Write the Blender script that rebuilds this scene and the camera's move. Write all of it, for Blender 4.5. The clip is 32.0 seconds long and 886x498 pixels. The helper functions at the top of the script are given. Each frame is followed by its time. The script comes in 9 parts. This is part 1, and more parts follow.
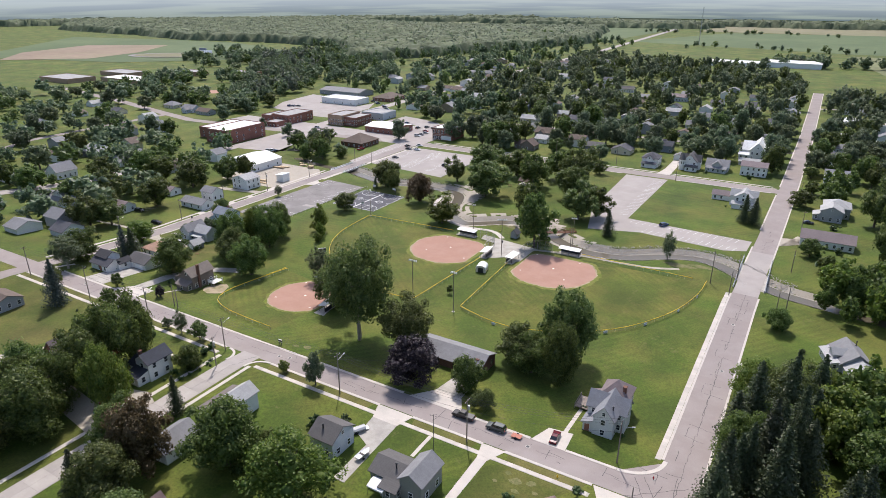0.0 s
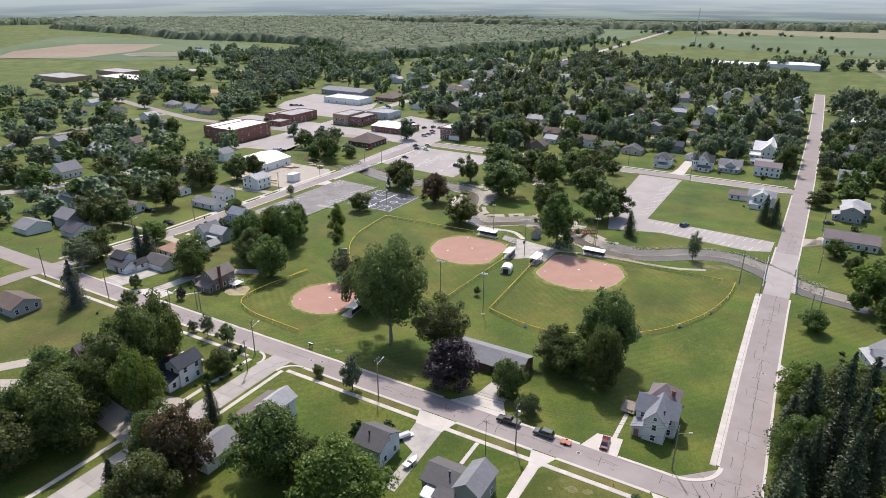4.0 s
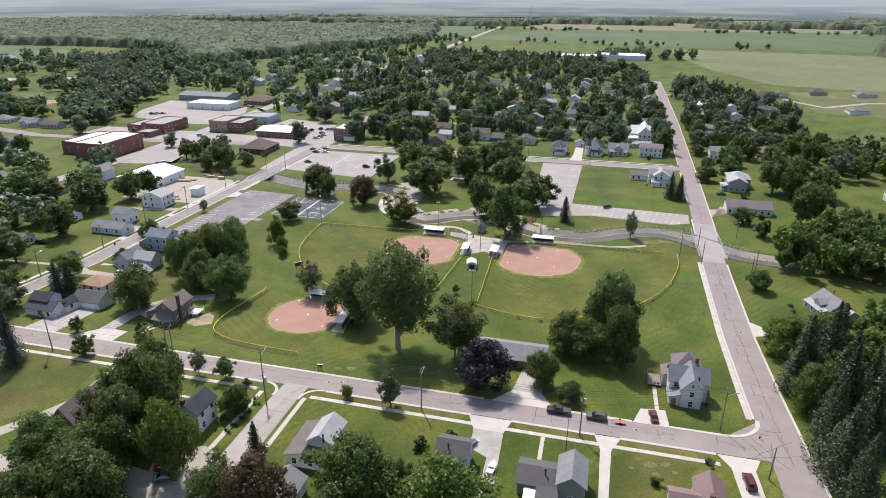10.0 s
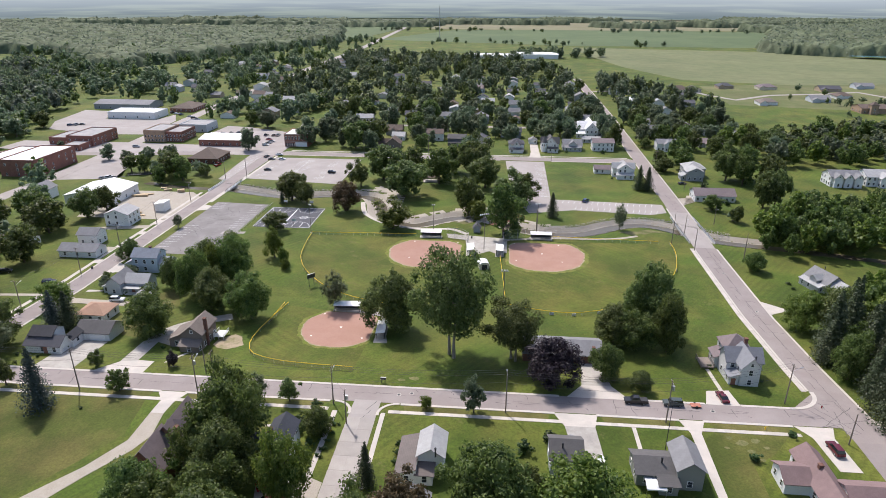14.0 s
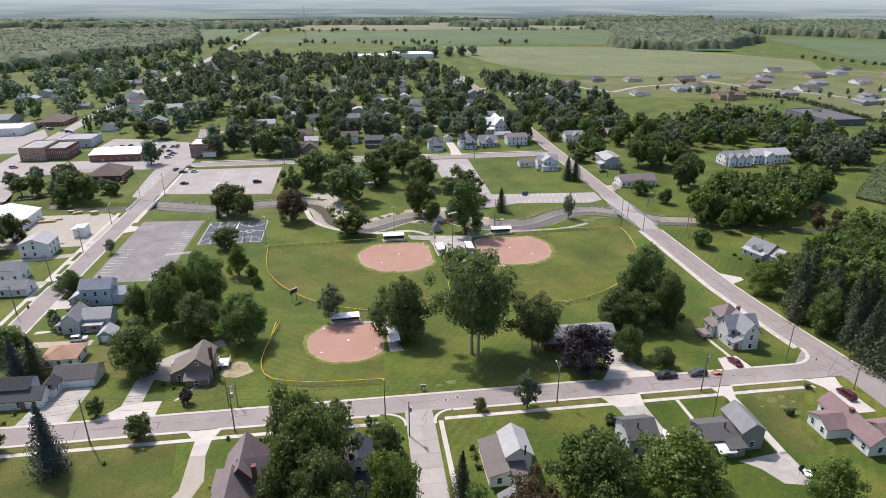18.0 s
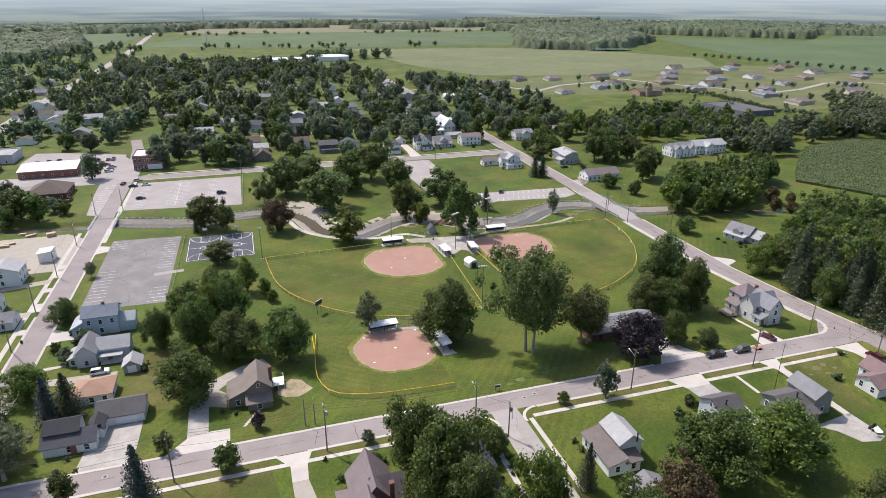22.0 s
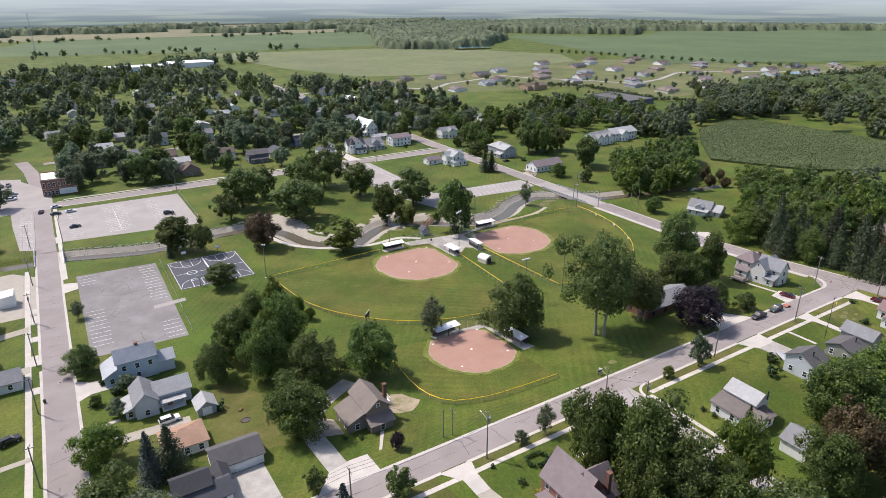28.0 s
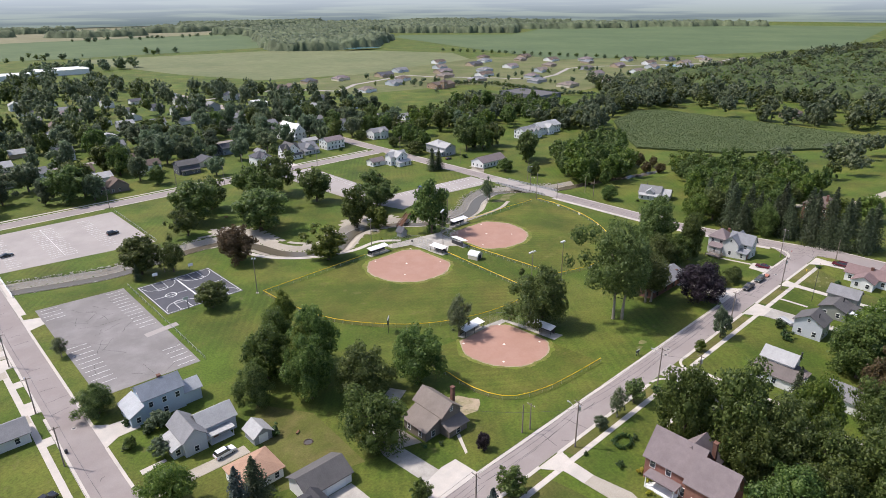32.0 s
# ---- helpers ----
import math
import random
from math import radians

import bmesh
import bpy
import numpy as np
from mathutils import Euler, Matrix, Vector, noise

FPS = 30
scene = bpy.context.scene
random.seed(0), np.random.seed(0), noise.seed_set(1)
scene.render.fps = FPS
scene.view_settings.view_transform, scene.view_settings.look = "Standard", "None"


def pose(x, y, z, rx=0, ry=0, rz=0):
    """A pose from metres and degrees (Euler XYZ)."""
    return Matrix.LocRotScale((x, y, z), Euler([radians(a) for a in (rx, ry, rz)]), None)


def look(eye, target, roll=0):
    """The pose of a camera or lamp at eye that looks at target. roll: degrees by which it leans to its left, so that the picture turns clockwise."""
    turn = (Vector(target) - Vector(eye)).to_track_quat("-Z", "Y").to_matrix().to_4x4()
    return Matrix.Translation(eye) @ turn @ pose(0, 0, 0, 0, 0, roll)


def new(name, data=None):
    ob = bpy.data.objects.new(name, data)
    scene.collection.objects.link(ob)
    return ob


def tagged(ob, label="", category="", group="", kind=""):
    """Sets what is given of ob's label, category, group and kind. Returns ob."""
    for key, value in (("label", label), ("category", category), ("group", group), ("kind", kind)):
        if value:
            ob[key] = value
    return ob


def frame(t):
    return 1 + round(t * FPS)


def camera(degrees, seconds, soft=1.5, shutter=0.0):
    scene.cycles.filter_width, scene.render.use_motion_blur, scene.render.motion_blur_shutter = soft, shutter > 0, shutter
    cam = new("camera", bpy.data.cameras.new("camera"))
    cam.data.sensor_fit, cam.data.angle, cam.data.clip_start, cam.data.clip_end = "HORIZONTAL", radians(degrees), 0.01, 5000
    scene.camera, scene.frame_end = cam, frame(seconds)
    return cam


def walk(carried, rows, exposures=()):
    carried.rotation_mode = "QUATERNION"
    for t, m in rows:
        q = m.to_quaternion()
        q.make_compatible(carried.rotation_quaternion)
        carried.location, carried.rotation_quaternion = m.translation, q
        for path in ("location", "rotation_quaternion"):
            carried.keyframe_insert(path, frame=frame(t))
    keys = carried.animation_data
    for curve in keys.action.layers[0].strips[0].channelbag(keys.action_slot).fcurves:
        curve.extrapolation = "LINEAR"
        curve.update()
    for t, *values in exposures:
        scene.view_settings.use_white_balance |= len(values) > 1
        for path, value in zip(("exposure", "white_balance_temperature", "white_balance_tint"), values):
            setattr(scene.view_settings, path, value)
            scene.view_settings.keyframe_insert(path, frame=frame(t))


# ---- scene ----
# ---------- camera ----------
EXPO = 0.36
PATH = [
    (0.0, pose(41.95, -109.51, 97.68, 67.67, 0.09, 30.41)),
    (0.5, pose(41.01, -109.51, 97.40, 67.89, 0.06, 30.67)),
    (1.0, pose(39.86, -109.61, 97.14, 67.88, 0.02, 30.41)),
    (1.5, pose(38.52, -109.82, 96.90, 67.86, -0.02, 30.32)),
    (2.0, pose(36.98, -110.12, 96.67, 67.85, -0.05, 30.27)),
    (2.5, pose(35.25, -110.54, 96.46, 67.85, -0.09, 30.30)),
    (4.5, pose(26.35, -113.24, 95.77, 67.71, -0.23, 28.85)),
    (5.0, pose(23.63, -114.17, 95.64, 67.68, -0.26, 27.76)),
    (5.5, pose(20.72, -115.21, 95.52, 67.68, -0.25, 26.67)),
    (6.0, pose(17.61, -116.33, 95.41, 67.65, -0.23, 25.43)),
    (6.5, pose(14.31, -117.52, 95.32, 67.64, -0.21, 23.54)),
    (7.0, pose(10.82, -118.74, 95.25, 67.65, -0.20, 21.68)),
    (7.5, pose(7.13, -119.99, 95.18, 67.62, -0.18, 19.91)),
    (8.0, pose(3.26, -121.24, 95.13, 67.66, -0.16, 18.52)),
    (8.5, pose(-0.80, -122.46, 95.08, 67.63, -0.14, 17.33)),
    (9.0, pose(-5.05, -123.65, 95.04, 67.64, -0.13, 16.63)),
    (9.5, pose(-9.49, -124.77, 95.01, 67.66, -0.13, 15.79)),
    (10.0, pose(-14.08, -125.83, 94.99, 67.66, -0.14, 14.39)),
    (10.5, pose(-18.82, -126.81, 94.97, 67.67, -0.14, 13.04)),
    (11.0, pose(-23.69, -127.70, 94.95, 67.69, -0.15, 11.70)),
    (11.5, pose(-28.65, -128.51, 94.94, 67.69, -0.15, 10.33)),
    (12.0, pose(-33.69, -129.21, 94.93, 67.70, -0.16, 9.01)),
    (12.5, pose(-38.78, -129.80, 94.92, 67.71, -0.16, 7.80)),
    (13.0, pose(-43.91, -130.28, 94.90, 67.72, -0.17, 6.73)),
    (13.5, pose(-49.06, -130.64, 94.89, 67.73, -0.16, 5.80)),
    (14.0, pose(-54.22, -130.88, 94.86, 67.76, -0.16, 5.05)),
    (14.5, pose(-59.39, -130.99, 94.84, 67.72, -0.15, 4.12)),
    (16.5, pose(-80.06, -130.24, 94.68, 67.73, -0.13, -3.53)),
    (17.0, pose(-85.21, -129.75, 94.62, 67.73, -0.12, -5.22)),
    (17.5, pose(-90.36, -129.15, 94.56, 67.76, -0.12, -6.85)),
    (18.0, pose(-95.48, -128.42, 94.48, 67.80, -0.11, -7.99)),
    (18.5, pose(-100.59, -127.58, 94.40, 67.85, -0.12, -8.88)),
    (19.0, pose(-105.68, -126.62, 94.31, 67.87, -0.13, -9.86)),
    (19.5, pose(-110.74, -125.55, 94.21, 67.90, -0.13, -11.13)),
    (20.0, pose(-115.78, -124.37, 94.11, 67.94, -0.14, -12.49)),
    (20.5, pose(-120.78, -123.09, 94.00, 67.97, -0.15, -13.79)),
    (21.0, pose(-125.76, -121.69, 93.89, 67.97, -0.15, -15.09)),
    (21.5, pose(-130.69, -120.20, 93.78, 68.00, -0.16, -16.39)),
    (22.0, pose(-135.59, -118.60, 93.67, 68.03, -0.17, -17.55)),
    (22.5, pose(-140.45, -116.91, 93.56, 68.06, -0.17, -18.40)),
    (23.0, pose(-145.26, -115.13, 93.45, 68.09, -0.15, -19.46)),
    (23.5, pose(-150.03, -113.25, 93.35, 68.10, -0.12, -20.75)),
    (24.0, pose(-154.75, -111.27, 93.25, 68.11, -0.09, -22.00)),
    (24.5, pose(-159.41, -109.20, 93.15, 68.13, -0.07, -23.15)),
    (25.0, pose(-164.02, -107.04, 93.06, 68.13, -0.04, -24.17)),
    (25.5, pose(-168.58, -104.79, 92.97, 68.12, -0.02, -25.13)),
    (27.5, pose(-186.16, -94.84, 92.62, 68.16, 0.09, -30.50)),
    (28.0, pose(-190.39, -92.12, 92.55, 68.15, 0.12, -31.89)),
    (28.5, pose(-194.54, -89.31, 92.47, 68.15, 0.14, -33.34)),
    (29.0, pose(-198.62, -86.41, 92.39, 68.14, 0.17, -34.72)),
    (29.5, pose(-202.62, -83.41, 92.32, 68.14, 0.20, -36.19)),
    (30.0, pose(-206.56, -80.33, 92.25, 68.15, 0.23, -37.66)),
    (30.5, pose(-210.42, -77.15, 92.18, 68.16, 0.26, -39.19)),
    (31.0, pose(-214.20, -73.88, 92.12, 68.14, 0.29, -40.66)),
    (31.5, pose(-217.91, -70.51, 92.05, 68.14, 0.32, -41.90)),
    (32.0, pose(-221.55, -67.06, 91.99, 68.14, 0.35, -43.12)),
]

cam = camera(70.44, 32.0, soft=0.8)
walk(cam, PATH, exposures=[(0.0, EXPO, 6470, 15.0), (32.0, EXPO, 6470, 15.0)])

# ---------- daylight ----------
SUN_AZ = Vector((-0.54, 0.84, 0.0))        # towards the sun, on the plan
SUN_EL = radians(54)
world = bpy.data.worlds.new("sky")
scene.world = world
world.use_nodes = True
wn = world.node_tree
sky = wn.nodes.new("ShaderNodeTexSky")
sky.sky_type = "NISHITA"
sky.sun_disc = False
sky.sun_elevation = SUN_EL
sky.sun_rotation = math.atan2(SUN_AZ.x, SUN_AZ.y) % (2 * math.pi)
sky.air_density, sky.dust_density, sky.altitude = 1.0, 2.5, 250
wn.links.new(sky.outputs[0], wn.nodes["Background"].inputs[0])
wn.nodes["Background"].inputs[1].default_value = 0.15
sun = new("sun", bpy.data.lights.new("sun", "SUN"))
sun.data.energy, sun.data.angle, sun.data.color = 3.5, radians(0.6), (1.0, 0.96, 0.90)
sun.matrix_world = look((0, 0, 300), Vector((0, 0, 300)) - (SUN_AZ.normalized() * math.cos(SUN_EL) + Vector((0, 0, math.sin(SUN_EL)))))

# ---------- materials ----------


def mat(name, base, rough=0.85, var=0.12, big=0.1, small=3.0, bump=0.0, bump_scale=20.0, metal=0.0, alt=None, alt_amt=0.5, alt_scale=0.3,
        per_object=0.0, spec=0.3, waves=None, generated=False, mown=None):
    """A surface with stains at a large scale, grain at a small one and, where given, relief and a second colour in patches."""
    m = bpy.data.materials.new(name)
    m.use_nodes = True
    nt = m.node_tree
    N, L = nt.nodes, nt.links
    b = N["Principled BSDF"]
    b.inputs["Roughness"].default_value = rough
    b.inputs["Metallic"].default_value = metal
    b.inputs["Specular IOR Level"].default_value = spec
    geo = N.new("ShaderNodeNewGeometry")
    pos = geo.outputs["Position"]

    def noise_tex(scale, detail=4.0, roughness=0.6):
        n = N.new("ShaderNodeTexNoise")
        n.inputs["Scale"].default_value = scale
        n.inputs["Detail"].default_value = detail
        n.inputs["Roughness"].default_value = roughness
        L.new(pos, n.inputs["Vector"])
        return n.outputs[0]

    def ramp(src, lo, hi, a, c):
        r = N.new("ShaderNodeMapRange")
        r.inputs[1].default_value, r.inputs[2].default_value, r.inputs[3].default_value, r.inputs[4].default_value = lo, hi, a, c
        L.new(src, r.inputs[0])
        return r.outputs[0]

    def mixed(kind, fac, a, c):
        x = N.new("ShaderNodeMix")
        x.data_type, x.blend_type = "RGBA", kind
        for i, s in ((0, fac), (6, a), (7, c)):
            if isinstance(s, (int, float)):
                x.inputs[i].default_value = s
            elif isinstance(s, tuple):
                x.inputs[i].default_value = (*s, 1)
            else:
                L.new(s, x.inputs[i])
        return x.outputs[2]

    col = base
    if alt:
        col = mixed("MIX", ramp(noise_tex(alt_scale, 6.0, 0.65), 0.42, 0.66, 0.0, alt_amt), base, alt)
    v = ramp(noise_tex(big), 0.25, 0.75, 1 - var, 1 + var)
    col = mixed("MULTIPLY", 1.0, col, v)
    v2 = ramp(noise_tex(small, 5.0, 0.7), 0.25, 0.75, 1 - var * 1.2, 1 + var * 1.2)
    col = mixed("MULTIPLY", 1.0, col, v2)
    if per_object:
        info = N.new("ShaderNodeObjectInfo")
        col = mixed("MULTIPLY", 1.0, col, ramp(info.outputs["Random"], 0, 1, 1 - per_object, 1 + per_object))
    if mown:                                 # bands left by the mower: (direction, per metre, depth)
        rotm = N.new("ShaderNodeVectorRotate")
        rotm.rotation_type = "Z_AXIS"
        rotm.inputs["Angle"].default_value = radians(mown[0])
        L.new(pos, rotm.inputs["Vector"])
        w = N.new("ShaderNodeTexWave")
        w.bands_direction = "X"
        w.inputs["Scale"].default_value = mown[1] * math.pi / 10
        w.inputs["Distortion"].default_value, w.inputs["Detail Scale"].default_value = 1.2, 0.4
        L.new(rotm.outputs[0], w.inputs["Vector"])
        col = mixed("MULTIPLY", ramp(noise_tex(0.03), 0.42, 0.6, 0.0, 1.0), col, ramp(w.outputs[1], 0.2, 0.8, 1 - mown[2], 1 + mown[2]))
        worn = ramp(noise_tex(0.22, 5.0, 0.75), 0.60, 0.72, 0.0, 0.55)   # thin, dry spots
        col = mixed("MIX", worn, col, (0.150, 0.128, 0.050))
    height = None
    if waves:                                # boards or courses: (axis, per metre)
        w = N.new("ShaderNodeTexWave")
        w.bands_direction, w.wave_profile = waves[0], "SAW"
        w.inputs["Scale"].default_value = waves[1] * math.pi / 10 * 2 / 2
        L.new(pos, w.inputs["Vector"])
        height = w.outputs[1]
        col = mixed("MULTIPLY", 1.0, col, ramp(height, 0.0, 0.25, 1 - waves[2], 1.0))
    L.new(col, b.inputs["Base Color"])
    if bump:
        bp = N.new("ShaderNodeBump")
        bp.inputs["Strength"].default_value, bp.inputs["Distance"].default_value = min(1.0, bump), 0.1
        L.new(noise_tex(bump_scale, 4.0, 0.7), bp.inputs["Height"])
        L.new(bp.outputs[0], b.inputs["Normal"])
    return m


def foliage(name, base, alt, bright=0.25, thin=0.3):
    """Leaves: each clump has its own tone, each tree its own cast, and some light comes through."""
    m = bpy.data.materials.new(name)
    m.use_nodes = True
    N, L = m.node_tree.nodes, m.node_tree.links
    b = N["Principled BSDF"]
    b.inputs["Roughness"].default_value = 0.5
    b.inputs["Specular IOR Level"].default_value = 0.35
    geo, info = N.new("ShaderNodeNewGeometry"), N.new("ShaderNodeObjectInfo")
    mx = N.new("ShaderNodeMix")
    mx.data_type = "RGBA"
    mx.inputs[6].default_value, mx.inputs[7].default_value = (*base, 1), (*alt, 1)
    L.new(geo.outputs["Random Per Island"], mx.inputs[0])
    hs = N.new("ShaderNodeHueSaturation")
    r1, r2 = N.new("ShaderNodeMapRange"), N.new("ShaderNodeMapRange")
    r1.inputs[3].default_value, r1.inputs[4].default_value = 0.490, 0.530
    r2.inputs[3].default_value, r2.inputs[4].default_value = 1 - bright, 1 + bright
    L.new(info.outputs["Random"], r1.inputs[0])
    L.new(info.outputs["Random"], r2.inputs[0])
    L.new(r1.outputs[0], hs.inputs["Hue"])
    L.new(r2.outputs[0], hs.inputs["Value"])
    L.new(mx.outputs[2], hs.inputs["Color"])
    L.new(hs.outputs[0], b.inputs["Base Color"])
    tr, ms = N.new("ShaderNodeBsdfTranslucent"), N.new("ShaderNodeMixShader")
    L.new(hs.outputs[0], tr.inputs[0])
    ms.inputs[0].default_value = thin
    L.new(b.outputs[0], ms.inputs[1])
    L.new(tr.outputs[0], ms.inputs[2])
    L.new(ms.outputs[0], N["Material Output"].inputs[0])
    return m


def glass_mat(name, tint=(0.02, 0.025, 0.03), rough=0.08, spec=0.8):
    m = bpy.data.materials.new(name)
    m.use_nodes = True
    b = m.node_tree.nodes["Principled BSDF"]
    b.inputs["Base Color"].default_value = (*tint, 1)
    b.inputs["Roughness"].default_value = rough
    b.inputs["Specular IOR Level"].default_value = spec
    return m


def mesh_wire(name, col, cover):
    """Woven wire, which lets most of the light and of the view through."""
    m = bpy.data.materials.new(name)
    m.use_nodes = True
    N, L = m.node_tree.nodes, m.node_tree.links
    b = N["Principled BSDF"]
    b.inputs["Base Color"].default_value = (*col, 1)
    b.inputs["Metallic"].default_value, b.inputs["Roughness"].default_value = 0.6, 0.5
    t, ms = N.new("ShaderNodeBsdfTransparent"), N.new("ShaderNodeMixShader")
    ms.inputs[0].default_value = cover
    L.new(t.outputs[0], ms.inputs[1])
    L.new(b.outputs[0], ms.inputs[2])
    L.new(ms.outputs[0], N["Material Output"].inputs[0])
    return m


GRASS = mat("mown_grass", (0.058, 0.092, 0.0085), 0.9, 0.34, 0.05, 1.7, alt=(0.122, 0.120, 0.022), alt_amt=0.8, alt_scale=0.045, mown=(38, 0.42, 0.075), bump=0.5, bump_scale=6)
OUTFIELD = mat("outfield_grass", (0.068, 0.092, 0.010), 0.9, 0.30, 0.06, 1.7, alt=(0.126, 0.114, 0.022), alt_amt=0.8, alt_scale=0.055, mown=(-50, 0.40, 0.07), bump=0.4, bump_scale=6)
VERGE = mat("dry_verge_grass", (0.088, 0.096, 0.020), 0.95, 0.24, 0.12, 2.6, alt=(0.150, 0.124, 0.046), alt_amt=0.8, alt_scale=0.14, bump=0.5, bump_scale=6)
FADED = mat("faded_lawn", (0.066, 0.084, 0.014), 0.95, 0.28, 0.07, 2.0, alt=(0.118, 0.104, 0.030), alt_amt=0.8, alt_scale=0.08, bump=0.5, bump_scale=6)
PALELAWN = mat("pale_lawn", (0.105, 0.122, 0.040), 0.95, 0.2, 0.02, 0.8, alt=(0.165, 0.155, 0.075), alt_amt=0.7, alt_scale=0.03)
RIMGRASS = mat("thin_rim_grass", (0.120, 0.150, 0.020), 0.95, 0.25, 0.3, 2.4, alt=(0.20, 0.17, 0.06), alt_amt=0.8, alt_scale=0.35, bump=0.5, bump_scale=6)
DRYGRASS = mat("dry_grass", (0.12, 0.125, 0.045), 0.95, 0.2, 0.2, 2.0, alt=(0.2, 0.17, 0.09), alt_amt=0.7, alt_scale=0.5, bump=0.5, bump_scale=6)
ROAD = mat("worn_asphalt", (0.258, 0.222, 0.208), 0.9, 0.07, 0.15, 6.0, alt=(0.315, 0.28, 0.262), alt_amt=0.5, alt_scale=0.12)
LOT = mat("cracked_lot_asphalt", (0.195, 0.180, 0.172), 0.9, 0.10, 0.12, 5.0, alt=(0.27, 0.255, 0.245), alt_amt=0.7, alt_scale=0.10)
PALELOT = mat("pale_lot_asphalt", (0.315, 0.285, 0.265), 0.9, 0.08, 0.12, 5.0, alt=(0.37, 0.34, 0.315), alt_amt=0.6, alt_scale=0.08)
COURT = mat("court_asphalt", (0.082, 0.084, 0.096), 0.85, 0.1, 0.3, 5.0)
CONC = mat("concrete", (0.50, 0.455, 0.405), 0.85, 0.08, 0.3, 5.0, alt=(0.40, 0.38, 0.345), alt_amt=0.5, alt_scale=0.25)
SLAB = mat("pavement_slab", (0.50, 0.455, 0.405), 0.85, 0.08, 0.3, 5.0, alt=(0.40, 0.375, 0.335), alt_amt=0.5, alt_scale=0.25, per_object=0.10)
ROADSLAB = mat("street_slab", (0.345, 0.315, 0.285), 0.9, 0.08, 0.3, 5.0, alt=(0.40, 0.37, 0.33), alt_amt=0.5, alt_scale=0.2, per_object=0.09)
OLDCONC = mat("old_concrete", (0.40, 0.375, 0.335), 0.9, 0.10, 0.3, 5.0, alt=(0.26, 0.245, 0.22), alt_amt=0.6, alt_scale=0.4)
GRAVEL = mat("gravel", (0.40, 0.36, 0.30), 0.95, 0.14, 0.3, 4.0, alt=(0.27, 0.24, 0.19), alt_amt=0.7, alt_scale=0.3, bump=0.6, bump_scale=9)
SOIL = mat("bare_soil", (0.36, 0.29, 0.20), 0.95, 0.15, 0.4, 3.0, alt=(0.16, 0.16, 0.06), alt_amt=0.7, alt_scale=0.35)
CLAY = mat("infield_clay", (0.345, 0.200, 0.150), 0.95, 0.06, 0.12, 2.5, alt=(0.385, 0.238, 0.185), alt_amt=0.7, alt_scale=0.15)
STONE = mat("limestone_riprap", (0.42, 0.39, 0.35), 0.9, 0.2, 0.4, 2.5, bump=0.5, bump_scale=4)
TAR = mat("crack_sealer", (0.085, 0.078, 0.076), 0.8, 0.1)
WHITE_LINE = mat("white_line_paint", (0.72, 0.72, 0.70), 0.7, 0.1, 0.6, 6.0)
CHALK = mat("chalk", (0.75, 0.70, 0.64), 0.9, 0.1)
YELLOW = mat("yellow_fence_cap", (0.85, 0.56, 0.03), 0.5, 0.06)
STEEL = mat("galvanised_steel", (0.45, 0.46, 0.47), 0.45, 0.08, metal=0.7)
DARKSTEEL = mat("dark_steel", (0.06, 0.06, 0.065), 0.5, 0.08, metal=0.4)
WHITE_METAL = mat("white_metal_roof", (0.80, 0.80, 0.78), 0.45, 0.05, 0.4, 3.0)
WOODPOLE = mat("weathered_pole_wood", (0.21, 0.175, 0.145), 0.9, 0.15, 0.5, 6.0)
TIMBER = mat("brown_timber", (0.17, 0.085, 0.05), 0.8, 0.15, 0.5, 6.0)
DECK = mat("grey_deck_boards", (0.25, 0.21, 0.18), 0.85, 0.15, 0.5, 6.0, waves=("X", 7.0, 0.4))
WATER = glass_mat("creek_water", (0.11, 0.095, 0.068), 0.22, 0.25)
POND = glass_mat("pond_water", (0.10, 0.22, 0.25), 0.15, 0.5)
PANE = glass_mat("window_glass", (0.035, 0.04, 0.05), 0.06)
CARGLASS = glass_mat("car_glass", (0.02, 0.022, 0.025), 0.05)
RUBBER = mat("tyre_rubber", (0.025, 0.025, 0.025), 0.85, 0.1)
RED_LAMP = mat("red_lamp_lens", (0.45, 0.02, 0.02), 0.3, 0.05)
CLEAR_LAMP = mat("clear_lamp_lens", (0.75, 0.75, 0.72), 0.2, 0.05)
WIRE = mesh_wire("chain_link", (0.40, 0.42, 0.40), 0.22)
BARK = mat("bark", (0.115, 0.09, 0.07), 0.95, 0.2, 1.0, 6.0, bump=0.6, bump_scale=8)
PALEBARK = mat("pale_bark", (0.30, 0.26, 0.21), 0.95, 0.2, 1.0, 6.0, bump=0.6, bump_scale=8)
LEAF = foliage("maple_leaves", (0.050, 0.080, 0.018), (0.172, 0.210, 0.052), 0.26, 0.5)
LEAF_B = foliage("cottonwood_leaves", (0.064, 0.092, 0.026), (0.190, 0.222, 0.066), 0.2, 0.5)
# town leaf colour made paler and bluer: distance haze is put into it
LEAF_TOWN_HAZED = foliage("hazed_town_leaves", (0.094, 0.130, 0.072), (0.190, 0.228, 0.128), 0.25, 0.5)
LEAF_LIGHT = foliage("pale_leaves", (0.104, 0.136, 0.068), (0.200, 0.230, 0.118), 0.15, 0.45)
LEAF_BRIGHT = foliage("bright_leaves", (0.070, 0.110, 0.016), (0.205, 0.240, 0.046), 0.15, 0.5)
LEAF_PURPLE = foliage("purple_leaves", (0.014, 0.010, 0.014), (0.040, 0.025, 0.034), 0.1, 0.15)
LEAF_RUST = foliage("rust_leaves", (0.078, 0.060, 0.028), (0.150, 0.104, 0.048), 0.12, 0.4)
